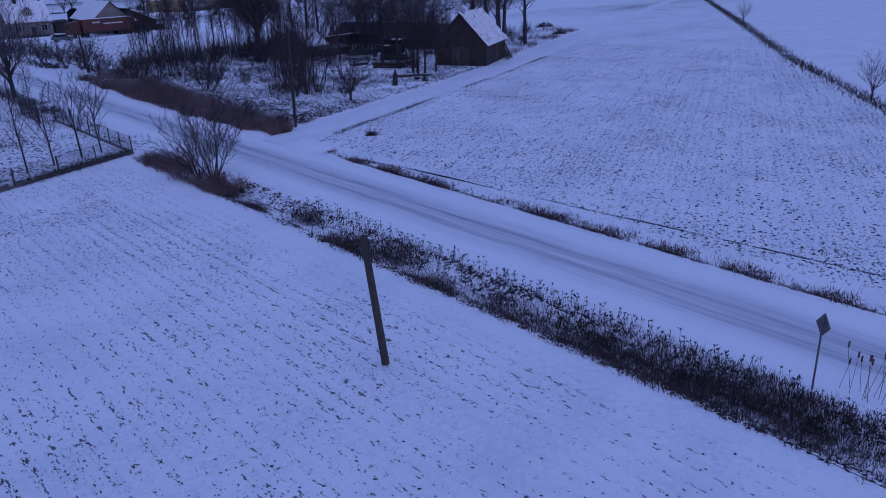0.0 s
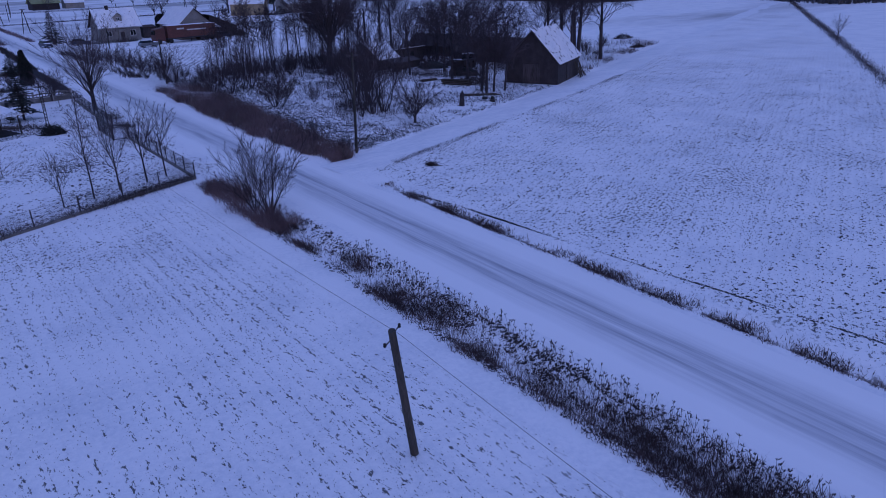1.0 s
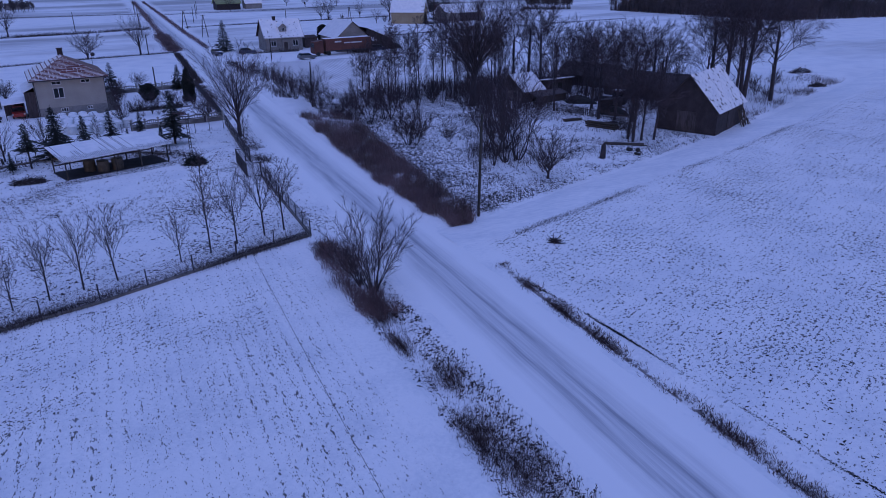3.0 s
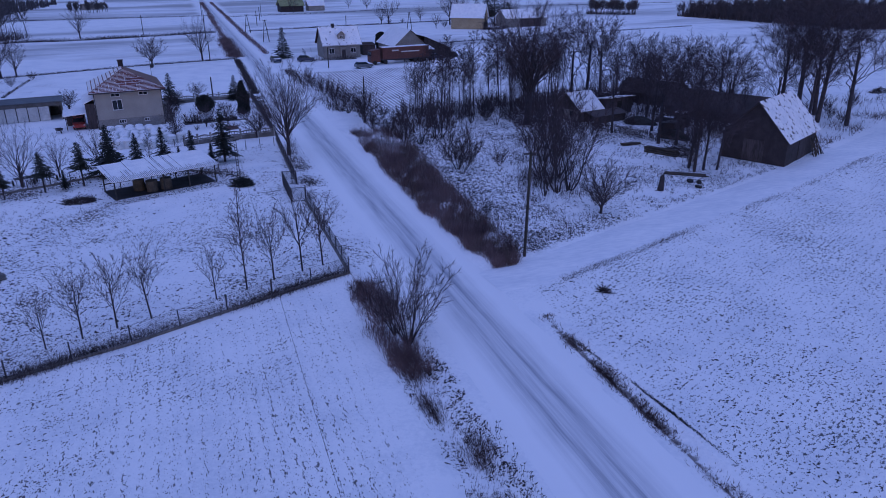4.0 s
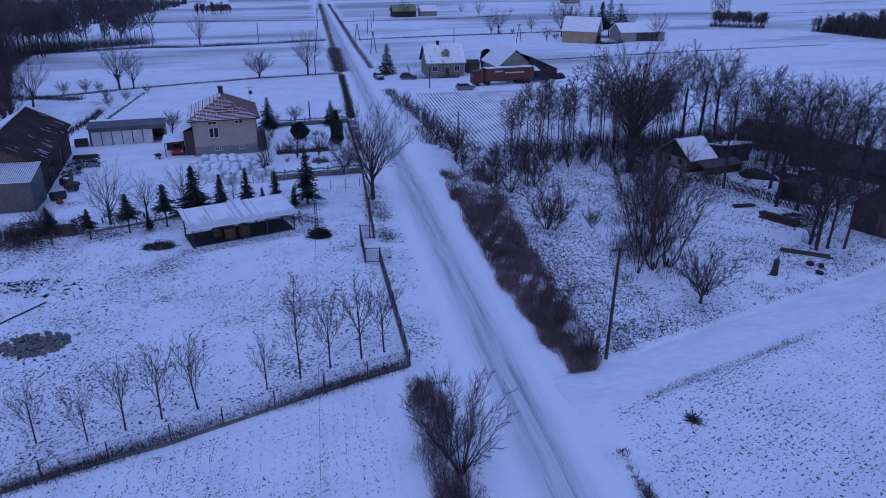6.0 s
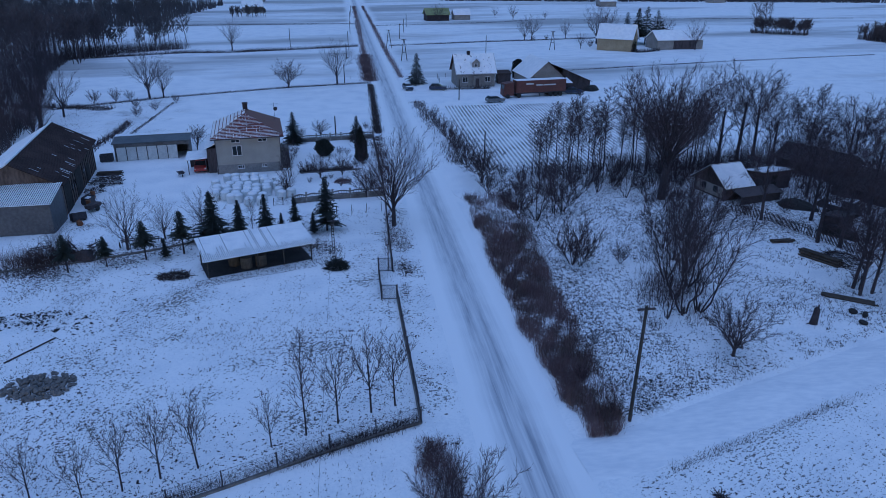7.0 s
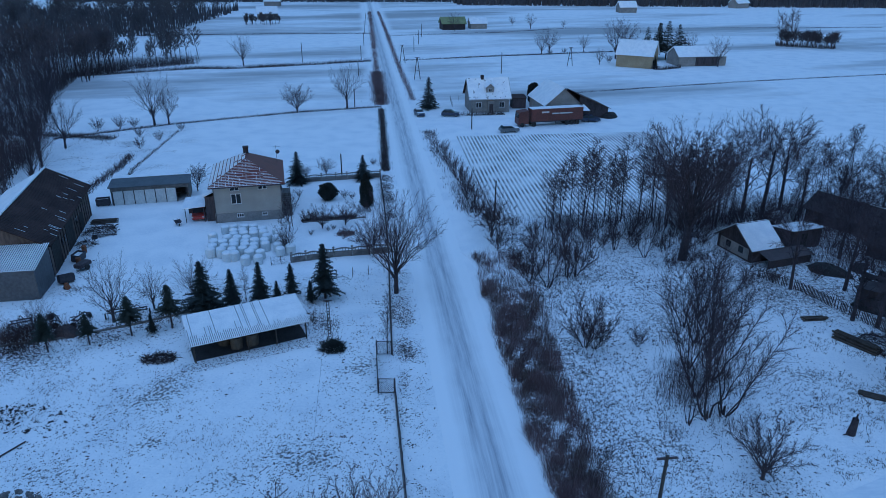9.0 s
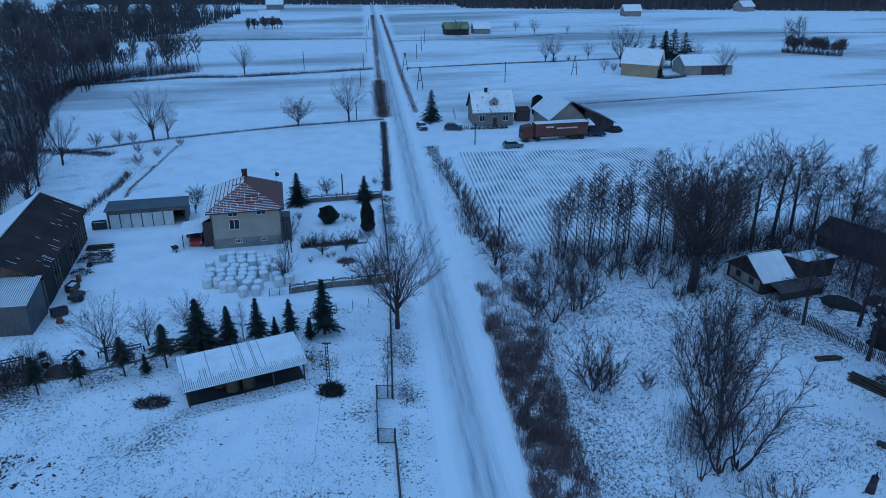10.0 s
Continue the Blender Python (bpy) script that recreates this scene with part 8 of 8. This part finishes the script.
def panel_wall(path, label, h=1.15, step=2.05):
    """Concrete fence: posts, slabs and a row of open arches along the top."""
    ob = thing("concrete_fence", pose(*path[0], 0), label, "fence")
    o_ = Vector((*path[0], 0))
    for a, b_ in zip(path[:-1], path[1:]):
        a, b_ = Vector((*a, 0)) - o_, Vector((*b_, 0)) - o_
        n = max(1, round((b_ - a).length / step))
        e = (b_ - a).normalized()
        q = Vector((-e.y, e.x, 0)) * 0.06
        for k in range(n + 1):
            p = a.lerp(b_, k / n)
            part("post", Solid().tube(p - Vector((0, 0, 0.2)), p + Vector((0, 0, h + 0.15)), 0.13, 0.12, 4).lathe([(0.17, h + 0.15), (0.17, h + 0.2), (0.03, h + 0.3)], 8, "z", tuple(p)), concrete, ob)
            if k == n:
                continue
            p0, p1 = p + e * 0.1, a.lerp(b_, (k + 1) / n) - e * 0.1
            s = Solid()

            def bar(z0, z1, u0=0.0, u1=1.0, lift0=0.0, lift1=0.0):
                c0, c1 = p0.lerp(p1, u0), p0.lerp(p1, u1)
                s.add([c0 - q + Vector((0, 0, z0 + lift0)), c1 - q + Vector((0, 0, z0 + lift1)), c1 - q + Vector((0, 0, z1 + lift1)), c0 - q + Vector((0, 0, z1 + lift0)), c0 + q + Vector((0, 0, z0 + lift0)), c1 + q + Vector((0, 0, z0 + lift1)), c1 + q + Vector((0, 0, z1 + lift1)), c0 + q + Vector((0, 0, z1 + lift0))], [(0, 1, 2, 3), (7, 6, 5, 4), (3, 2, 6, 7), (0, 4, 5, 1), (1, 5, 6, 2), (0, 3, 7, 4)])

            bar(-0.1, h * 0.52)
            bar(h * 0.56, h * 0.66)
            for j in range(6):
                u0, u1 = j / 6, (j + 1) / 6
                bar(h * 0.80, h * 0.92, u0, u1, 0.16 * math.sin(math.pi * u0), 0.16 * math.sin(math.pi * u1))
            for j in range(1, 6):
                bar(h * 0.66, h * 0.84 + 0.1 * math.sin(math.pi * j / 6), j / 6 - 0.02, j / 6 + 0.02)
            part("panel", s, concrete_dark, ob)
    return ob


panel_wall([(-18.0, 47.0), (-13.0, 48.2), (-6.2, 48.9)], "ornamental grey concrete fence round the garden")
panel_wall([(-20.5, 79.2), (-13.5, 80.0), (-6.2, 80.9)], "ornamental grey concrete fence behind the garden", 1.1)
link_fence("low_gate", [(-20.4, 46.5), (-18.1, 46.9)], "low iron gate beside the concrete fence", 1.1, 1.2, False, spacing=0.14)
kerb = thing("garden_border", pose(-17.6, 60.8, 0, 0, 0, 7), "low concrete edging below a garden hedge", "border")
part("border", Solid().box(0, 8.8, -0.15, 0.15, -0.1, 0.12), concrete_dark, kerb)
link_fence("roadside_garden_fence", [(-6.2, 48.9), (-6.1, 65.0), (-6.2, 80.9)], "dark wire fence between garden and road", 1.3, 2.5, True, True, spacing=0.10)

# picket fence and clutter of the old farmstead
pk = thing("picket_fence", pose(0, 0, 0), "old leaning dark picket fence", "fence")
line = [(36.2, 37.0), (39.0, 33.0), (40.4, 28.5), (41.7, 24.8), (42.6, 20.0)]
total = 0
for a, b_ in zip(line[:-1], line[1:]):
    n = int(math.dist(a, b_) / 0.17)
    for k in range(n):
        x, y = a[0] + (b_[0] - a[0]) * k / n, a[1] + (b_[1] - a[1]) * k / n
        g = random.Random(total)
        total += 1
        if g.random() < 0.9:
            part("picket", Solid().box(x - 0.045, x + 0.045, y - 0.012, y + 0.012, 0.02, 1.15 + g.uniform(-0.12, 0.12)), timber, pk)
    for z in (0.35, 0.9):
        part("rail", Solid().tube((*a, z), (*b_, z), 0.035, 0.035, 4), timber, pk)

snag = thing("tree_stump", pose(28.4, 8.9, 0, 3, 0, 20), "tall broken tree stump standing in snow", "stump")
part("trunk", limbs_mesh("trunk", [(0, 0, -0.1, 0.03, 0, 0.9, 0.36, 0.27), (0.03, 0, 0.9, 0.02, 0.02, 1.45, 0.27, 0.25), (0.15, 0.05, 1.3, 0.30, 0.1, 1.75, 0.12, 0.04), (-0.12, -0.05, 1.3, -0.3, -0.1, 1.8, 0.1, 0.03), (-0.3, 0, 0.1, -0.8, 0.1, 0.12, 0.06, 0.04)], 9, bark), None, snag)


def log_pile(name, x, y, rz, n, length, rad, label, rows_=3):
    ob = thing(name, pose(x, y, 0, 0, 0, rz), label, "log pile")
    g = random.Random(n)
    k, z = 0, rad
    for r in range(rows_):
        for c in range(n - r):
            yy = (c - (n - r - 1) / 2) * rad * 2.05 + g.uniform(-0.03, 0.03)
            off = g.uniform(-0.25, 0.25)
            part("log", Solid().tube((-length / 2 + off, yy, z), (length / 2 + off, yy + g.uniform(-0.05, 0.05), z), rad * g.uniform(0.8, 1.1), rad * g.uniform(0.6, 0.95), 8), log_wood, ob)
        z += rad * 1.75
    return ob


log_pile("log_pile", 37.6, 21.6, 118, 5, 4.2, 0.13, "stack of thin cut logs in the snow")
log_pile("log_pile", 36.7, 26.7, 0, 4, 2.5, 0.09, "small rack of poles lying in the snow", 2)
log_pile("log_pile", 34.6, 12.6, -36, 5, 4.4, 0.09, "long thin trunks lying under the trees", 1)
tyre = thing("old_tyre", pose(33.2, 10.3, 0, 12, 0, 0), "old black tyre lying in snow", "tyre", "old tyres")
part("tread", Solid().lathe([(0.22, 0.0), (0.36, 0.02), (0.38, 0.12), (0.36, 0.2), (0.22, 0.22)], 16), rubber, tyre)
copy_thing(tyre, pose(33.8, 9.6, 0, 60, 0, 30))
copy_thing(tyre, pose(32.7, 8.3, 0, 5, 8, 0))


def heap(name, x, y, rx, ry, h, label, seed, mat=None, n=260):
    """A heap of cut branches."""
    g = np.random.default_rng(seed)
    ob = thing(name, pose(x, y, 0), label, "brushwood")
    s = []
    for _ in range(n):
        a, q = g.uniform(0, math.tau), math.sqrt(g.uniform(0, 1))
        p = np.array([math.cos(a) * q * rx, math.sin(a) * q * ry, h * (1 - q * q) * g.uniform(0.2, 1.0)])
        d_ = g.normal(0, 1, 3) * [1, 1, 0.45]
        d_ = d_ / np.linalg.norm(d_) * g.uniform(0.25, 0.75)
        s.append((*(p - d_), *(p + d_), 0.03, 0.012))
    part("brushwood", limbs_mesh("brushwood", s, 3, mat or weeds), None, ob, kind="stuff")


heap("brush_heap", -12.5, 26.3, 1.1, 0.9, 1.0, "heap of cut evergreen boughs round the pole", 1, needles, 420)
heap("brush_heap", -28.5, 26.2, 1.6, 0.9, 0.5, "flat heap of cut branches in the meadow", 2)
heap("brush_heap", 9.7, -10.2, 0.22, 0.2, 0.35, "dark clump of weeds at the field corner", 4, weeds, 45)
heap("brush_heap", 90.0, 31.5, 1.6, 1.0, 0.6, "low brush heap beside the lane", 5)
heap("brush_heap", 101.0, 44.0, 2.6, 1.0, 0.9, "low brush heap beside the lane", 6)
heap("brush_heap", -44.2, 59.6, 2.2, 1.8, 1.3, "scrap timber heaped beside the barn", 8, timber, 230)
heap("brush_heap", -44.6, 55.4, 1.4, 1.0, 0.8, "broken boards and branches against the barn", 7, timber, 90)
log_pile("board_stack", -44.8, 63.6, 8, 5, 3.2, 0.10, "stack of boards lying before the barn", 3)
heap("brush_heap", 40.0, 21.0, 2.0, 2.5, 0.8, "tangle of cut branches by the fence", 9, weeds, 300)
heap("brush_heap", -11.6, 55.6, 1.2, 0.8, 0.5, "cut branches on a garden bed", 10, bramble, 200)


def implement(x, y, rz, label):
    """A small farm implement: frame, tines and wheels."""
    ob = thing("farm_implement", pose(x, y, 0, 0, 0, rz), label, "farm machine", "farm implements")
    part("frame", Solid().box(-1.0, 1.0, -0.05, 0.05, 0.7, 0.8).box(-1.0, 1.0, 0.55, 0.65, 0.7, 0.8).box(-0.9, -0.8, -0.05, 0.6, 0.7, 0.8).box(0.8, 0.9, -0.05, 0.6, 0.7, 0.8).tube((0, 0.6, 0.75), (0, 1.6, 0.45), 0.05, 0.05, 6).tube((-0.4, 0, 0.75), (0, 0.3, 1.35), 0.04, 0.04, 5).tube((0.4, 0, 0.75), (0, 0.3, 1.35), 0.04, 0.04, 5), iron, ob)
    for k in range(6):
        part("tine", Solid().tube((-0.9 + k * 0.36, 0, 0.75), (-0.9 + k * 0.36, -0.35, 0.3), 0.03, 0.03, 5).tube((-0.9 + k * 0.36, -0.35, 0.3), (-0.9 + k * 0.36, -0.1, 0.0), 0.03, 0.02, 5), iron, ob)
    for sx_ in (-1.15, 1.15):
        part("wheel", Solid().lathe([(0.2, -0.07), (0.33, -0.06), (0.33, 0.06), (0.2, 0.07)], 14, "x", (sx_, 0.3, 0.33)), rubber, ob)
    return ob


im = implement(-34.6, 34.8, 20, "rusty farm implement standing by the yard fence")
for x, y, rz in ((-37.7, 34.1, 70), (-32.8, 35.4, 200), (-40.5, 34.4, 120), (-43.4, 33.6, 20)):
    copy_thing(im, pose(x, y, 0, 0, 0, rz))
cart = thing("hand_cart", pose(-42.4, 47.8, 0, 0, 0, 70), "small old cart beside the barn wall", "cart")
part("box", Solid().box(-0.9, 0.9, -0.5, 0.5, 0.45, 0.9), timber, cart)
for sx_ in (-0.6, 0.6):
    part("wheel", Solid().lathe([(0.2, -0.06), (0.36, -0.05), (0.36, 0.05), (0.2, 0.06)], 14, "y", (0.0, sx_, 0.36)), rubber, cart)
part("shaft", Solid().tube((0.9, 0, 0.5), (2.0, 0, 0.3), 0.04, 0.04, 5), iron, cart)
wb = thing("wheelbarrow", pose(-34.6, 61.6, 0, 0, 0, 30), "dark wheelbarrow standing in the snowy yard", "wheelbarrow")
part("tray", Solid().add([(-0.3, -0.35, 0.35), (0.3, -0.35, 0.35), (0.3, 0.3, 0.35), (-0.3, 0.3, 0.35), (-0.42, -0.5, 0.65), (0.42, -0.5, 0.65), (0.42, 0.45, 0.65), (-0.42, 0.45, 0.65)], [(3, 2, 1, 0), (0, 1, 5, 4), (1, 2, 6, 5), (2, 3, 7, 6), (3, 0, 4, 7)]), iron, wb)
part("wheel", Solid().lathe([(0.1, -0.04), (0.2, -0.03), (0.2, 0.03), (0.1, 0.04)], 12, "x", (0, -0.6, 0.2)), rubber, wb)
for s in (-1, 1):
    part("handle", Solid().tube((0.3 * s, -0.6, 0.25), (0.32 * s, 1.0, 0.6), 0.02, 0.02, 5), timber, wb)
    part("leg", Solid().tube((0.28 * s, 0.25, 0.4), (0.3 * s, 0.35, 0.0), 0.02, 0.02, 5), iron, wb)


def rubble(x, y, rx, ry, h, n, label, seed, mat):
    """A heap of small stones, each its own."""
    g = random.Random(seed)
    ob = thing("rubble_heap", pose(x, y, 0), label, "rubble heap")
    shapes = []
    for k in range(5):
        s = Solid().lathe([(0.10, -0.07), (0.17, -0.02), (0.15, 0.07), (0.06, 0.11)], 6)
        s.v = [(a * g.uniform(0.75, 1.25), b_ * g.uniform(0.75, 1.25), c * g.uniform(0.8, 1.2)) for a, b_, c in s.v]
        shapes.append(s.mesh("stone", mat))
    for k in range(n):
        a, q = g.uniform(0, math.tau), math.sqrt(g.random())
        st_ = part("stone", shapes[k % 5], None, ob)
        st_.matrix_basis = pose(math.cos(a) * q * rx, math.sin(a) * q * ry, h * (1 - q * q) * g.uniform(0.4, 1.0) + 0.03, g.uniform(-40, 40), g.uniform(-40, 40), g.uniform(0, 360)) @ Matrix.Scale(g.uniform(0.6, 1.5), 4)
    return ob


rubble(-34.3, 7.6, 2.5, 1.8, 0.35, 190, "flat heap of broken stones dusted with snow in the meadow", 5, concrete_dark)
plank = thing("plank", pose(-38.2, 11.4, 0), "dark plank lying in the snowy meadow", "plank")
part("board", Solid().tube((0, 0, 0.06), (2.6, 3.6, 0.10), 0.07, 0.06, 4), timber, plank)


def small_shed(x, y, rz, w, d, h, label, roof_mat):
    """A small boarded outbuilding with a lean-to roof."""
    ob = thing("outbuilding", pose(x, y, 0, 0, 0, rz), label, "shed")
    part("wall", Solid().add([(0, 0, 0), (w, 0, 0), (w, d, 0), (0, d, 0), (0, 0, h), (w, 0, h), (w, d, h * 0.8), (0, d, h * 0.8)], [(0, 1, 5, 4), (1, 2, 6, 5), (2, 3, 7, 6), (3, 0, 4, 7), (4, 5, 6, 7)]), timber, ob)
    part("roof", Solid().slab([(-0.3, -0.3, h + 0.12), (w + 0.3, -0.3, h + 0.12), (w + 0.3, d + 0.3, h * 0.8 + 0.05), (-0.3, d + 0.3, h * 0.8 + 0.05)], 0.09), roof_mat, ob)
    part("door", Solid().box(w * 0.3, w * 0.3 + 0.9, -0.05, 0.01, 0.03, h * 0.78), doorway_shade, ob)


small_shed(44.4, 28.2, 20, 2.6, 2.2, 2.0, "small dark hen house among bare trees", thatch)
small_shed(44.6, 44.2, 12, 4.6, 3.2, 2.6, "low boarded shed with snow on its roof", roof_snow)


def mound(x, y, rx, ry, h, rz, label, mat, seed):
    """A heap under old sheeting, uneven."""
    g = random.Random(seed)
    s = Solid()
    n, rings_ = 18, 6
    pts = []
    for j in range(rings_ + 1):
        q = j / rings_
        for k in range(n):
            a = k * math.tau / n
            w_ = 1 + 0.14 * math.sin(3 * a + seed) + g.uniform(-0.05, 0.05)
            pts.append((math.cos(a) * q * rx * w_, math.sin(a) * q * ry * w_, h * (1 - q**2.4) * (1 + g.uniform(-0.08, 0.08)) - 0.03))
    f = [(j * n + k, (j + 1) * n + k, (j + 1) * n + (k + 1) % n, j * n + (k + 1) % n) for j in range(rings_) for k in range(n)]
    ob = thing("covered_heap", pose(x, y, 0, 0, 0, rz), label, "heap")
    part("sheet", s.add(pts, f), mat, ob)


mound(45.2, 37.4, 2.6, 1.2, 1.1, -48, "dark sheeting over a long heap", rubber, 1)
mound(44.3, 28.0, 2.4, 1.3, 1.2, -60, "dark sheeting over a heap", rubber, 2)
mound(49.4, 37.6, 1.3, 1.0, 0.9, 50, "dark rotting straw heap", thatch, 3)
mound(-38.6, 31.9, 1.2, 0.9, 1.1, 0, "dark covered heap by the yard fence", thatch, 4)
mound(47.2, 121.0, 2.2, 1.2, 1.3, 20, "dark scrap heap beside the barn", rubber, 7)
link_fence("yard_fence", [(10.5, 125.5), (16.0, 125.8), (23.5, 126.2)], "low picket fence before the house", 1.1, 0.45, False, False, mat=concrete_dark)
link_fence("yard_fence", [(13.0, 136.0), (13.5, 144.0), (31.0, 144.5), (44.0, 146.0)], "thin post fence round the yard", 1.2, 2.2, False, False)
link_fence("yard_fence", [(77.0, 200.5), (82.0, 191.5), (86.0, 186.5), (94.5, 190.0)], "dark board fence round the farm", 1.2, 0.5, False, False, mat=timber)


# ---- tractor in the old yard ----
trac = thing("tractor", pose(48.6, 33.0, 0, 0, 0, 205), "old dark tractor with snow on cab roof and bonnet", "tractor")
part("bonnet", Solid().box(-0.42, 0.42, -2.1, -0.3, 0.75, 1.35), iron, trac)
part("bonnet_snow", Solid().box(-0.38, 0.38, -2.0, -0.4, 1.354, 1.40), roof_snow, trac)
part("cab", Solid().add([(-0.7, -0.3, 0.9), (0.7, -0.3, 0.9), (0.75, 1.2, 0.9), (-0.75, 1.2, 0.9), (-0.6, -0.1, 2.3), (0.6, -0.1, 2.3), (0.62, 1.1, 2.3), (-0.62, 1.1, 2.3)], [(3, 2, 1, 0), (0, 1, 5, 4), (1, 2, 6, 5), (2, 3, 7, 6), (3, 0, 4, 7), (4, 5, 6, 7)]), glass, trac)
part("cab_roof", Solid().box(-0.7, 0.7, -0.2, 1.2, 2.304, 2.42), roof_snow, trac, "snow-covered cab roof")
for sx_ in (-0.85, 0.85):
    part("wheel", Solid().lathe([(0.3, -0.2), (0.72, -0.18), (0.75, 0.0), (0.72, 0.18), (0.3, 0.2)], 18, "x", (sx_, 0.75, 0.75)), rubber, trac)
    part("wheel", Solid().lathe([(0.15, -0.12), (0.40, -0.10), (0.40, 0.10), (0.15, 0.12)], 14, "x", (sx_ * 0.8, -1.6, 0.40)), rubber, trac)
    part("mudguard", Solid().box(sx_ - 0.16, sx_ + 0.16, 0.1, 1.4, 1.52, 1.58), iron, trac)
part("exhaust", Solid().tube((0.25, -1.0, 1.3), (0.25, -1.0, 2.2), 0.04, 0.04, 6), iron, trac)

# ---- scrap along the barn wall ----
def open_bin(x, y, rz, tilt, label):
    """A sheet-metal trough lying askew, snow inside."""
    ob = thing("scrap_bin", pose(x, y, 0.12, tilt, 0, rz), label, "bin", "farmyard scrap")
    s = Solid()
    for x0, x1, y0, y1 in ((-0.8, 0.8, -0.5, -0.44), (-0.8, 0.8, 0.44, 0.5), (-0.8, -0.74, -0.44, 0.44), (0.74, 0.8, -0.44, 0.44)):
        s.box(x0, x1, y0, y1, 0, 0.85)
    part("side", s.box(-0.74, 0.74, -0.44, 0.44, 0, 0.06), iron, ob)
    part("snow", Solid().box(-0.72, 0.72, -0.42, 0.42, 0.5, 0.62), snow_plain, ob, "snow caught inside")
    for x0 in (-0.6, 0.6):
        part("runner", Solid().box(x0 - 0.06, x0 + 0.06, -0.45, 0.45, -0.14, -0.004), timber, ob)
    return ob


sb = open_bin(-43.9, 50.6, 80, 8, "old metal trough beside the barn wall")
copy_thing(sb, pose(-43.0, 44.2, 0.14, -14, 5, 40))
copy_thing(sb, pose(-47.4, 71.2, 0.12, 0, 0, 10) @ Matrix.Scale(1.15, 4))
drum = thing("oil_drum", pose(-43.4, 49.3, 0), "rusty steel drum beside the barn", "drum", "farmyard scrap")
part("barrel", Solid().lathe([(0.02, 0), (0.29, 0.01), (0.29, 0.28), (0.305, 0.30), (0.29, 0.32), (0.29, 0.58), (0.305, 0.6), (0.29, 0.62), (0.29, 0.88), (0.02, 0.87)], 16), rust, drum)
copy_thing(drum, pose(-42.6, 43.0, 0.28, 90, 0, 30))
copy_thing(drum, pose(-44.0, 53.0, 0, 0, 0, 0))
for x, y, rx in ((-42.4, 42.6, 10), (-43.2, 45.6, 70), (-44.3, 57.6, 20), (-43.2, 61.4, 5)):
    copy_thing(tyre, pose(x, y, 0.05, rx, 0, 40))
for i, (x, y, rz, ln) in enumerate(((-43.2, 58.2, 20, 3.0), (-42.9, 60.8, 75, 2.6), (-44.6, 61.6, -10, 3.4), (-42.6, 59.4, 130, 2.2))):
    ob = thing("loose_board", pose(x, y, 0.25 + 0.12 * i, 4, 8 - 5 * i, rz), "weathered board lying on the scrap heap", "board", "scrap boards")
    part("board", Solid().box(-ln / 2, ln / 2, -0.11, 0.11, 0, 0.045), timber, ob)
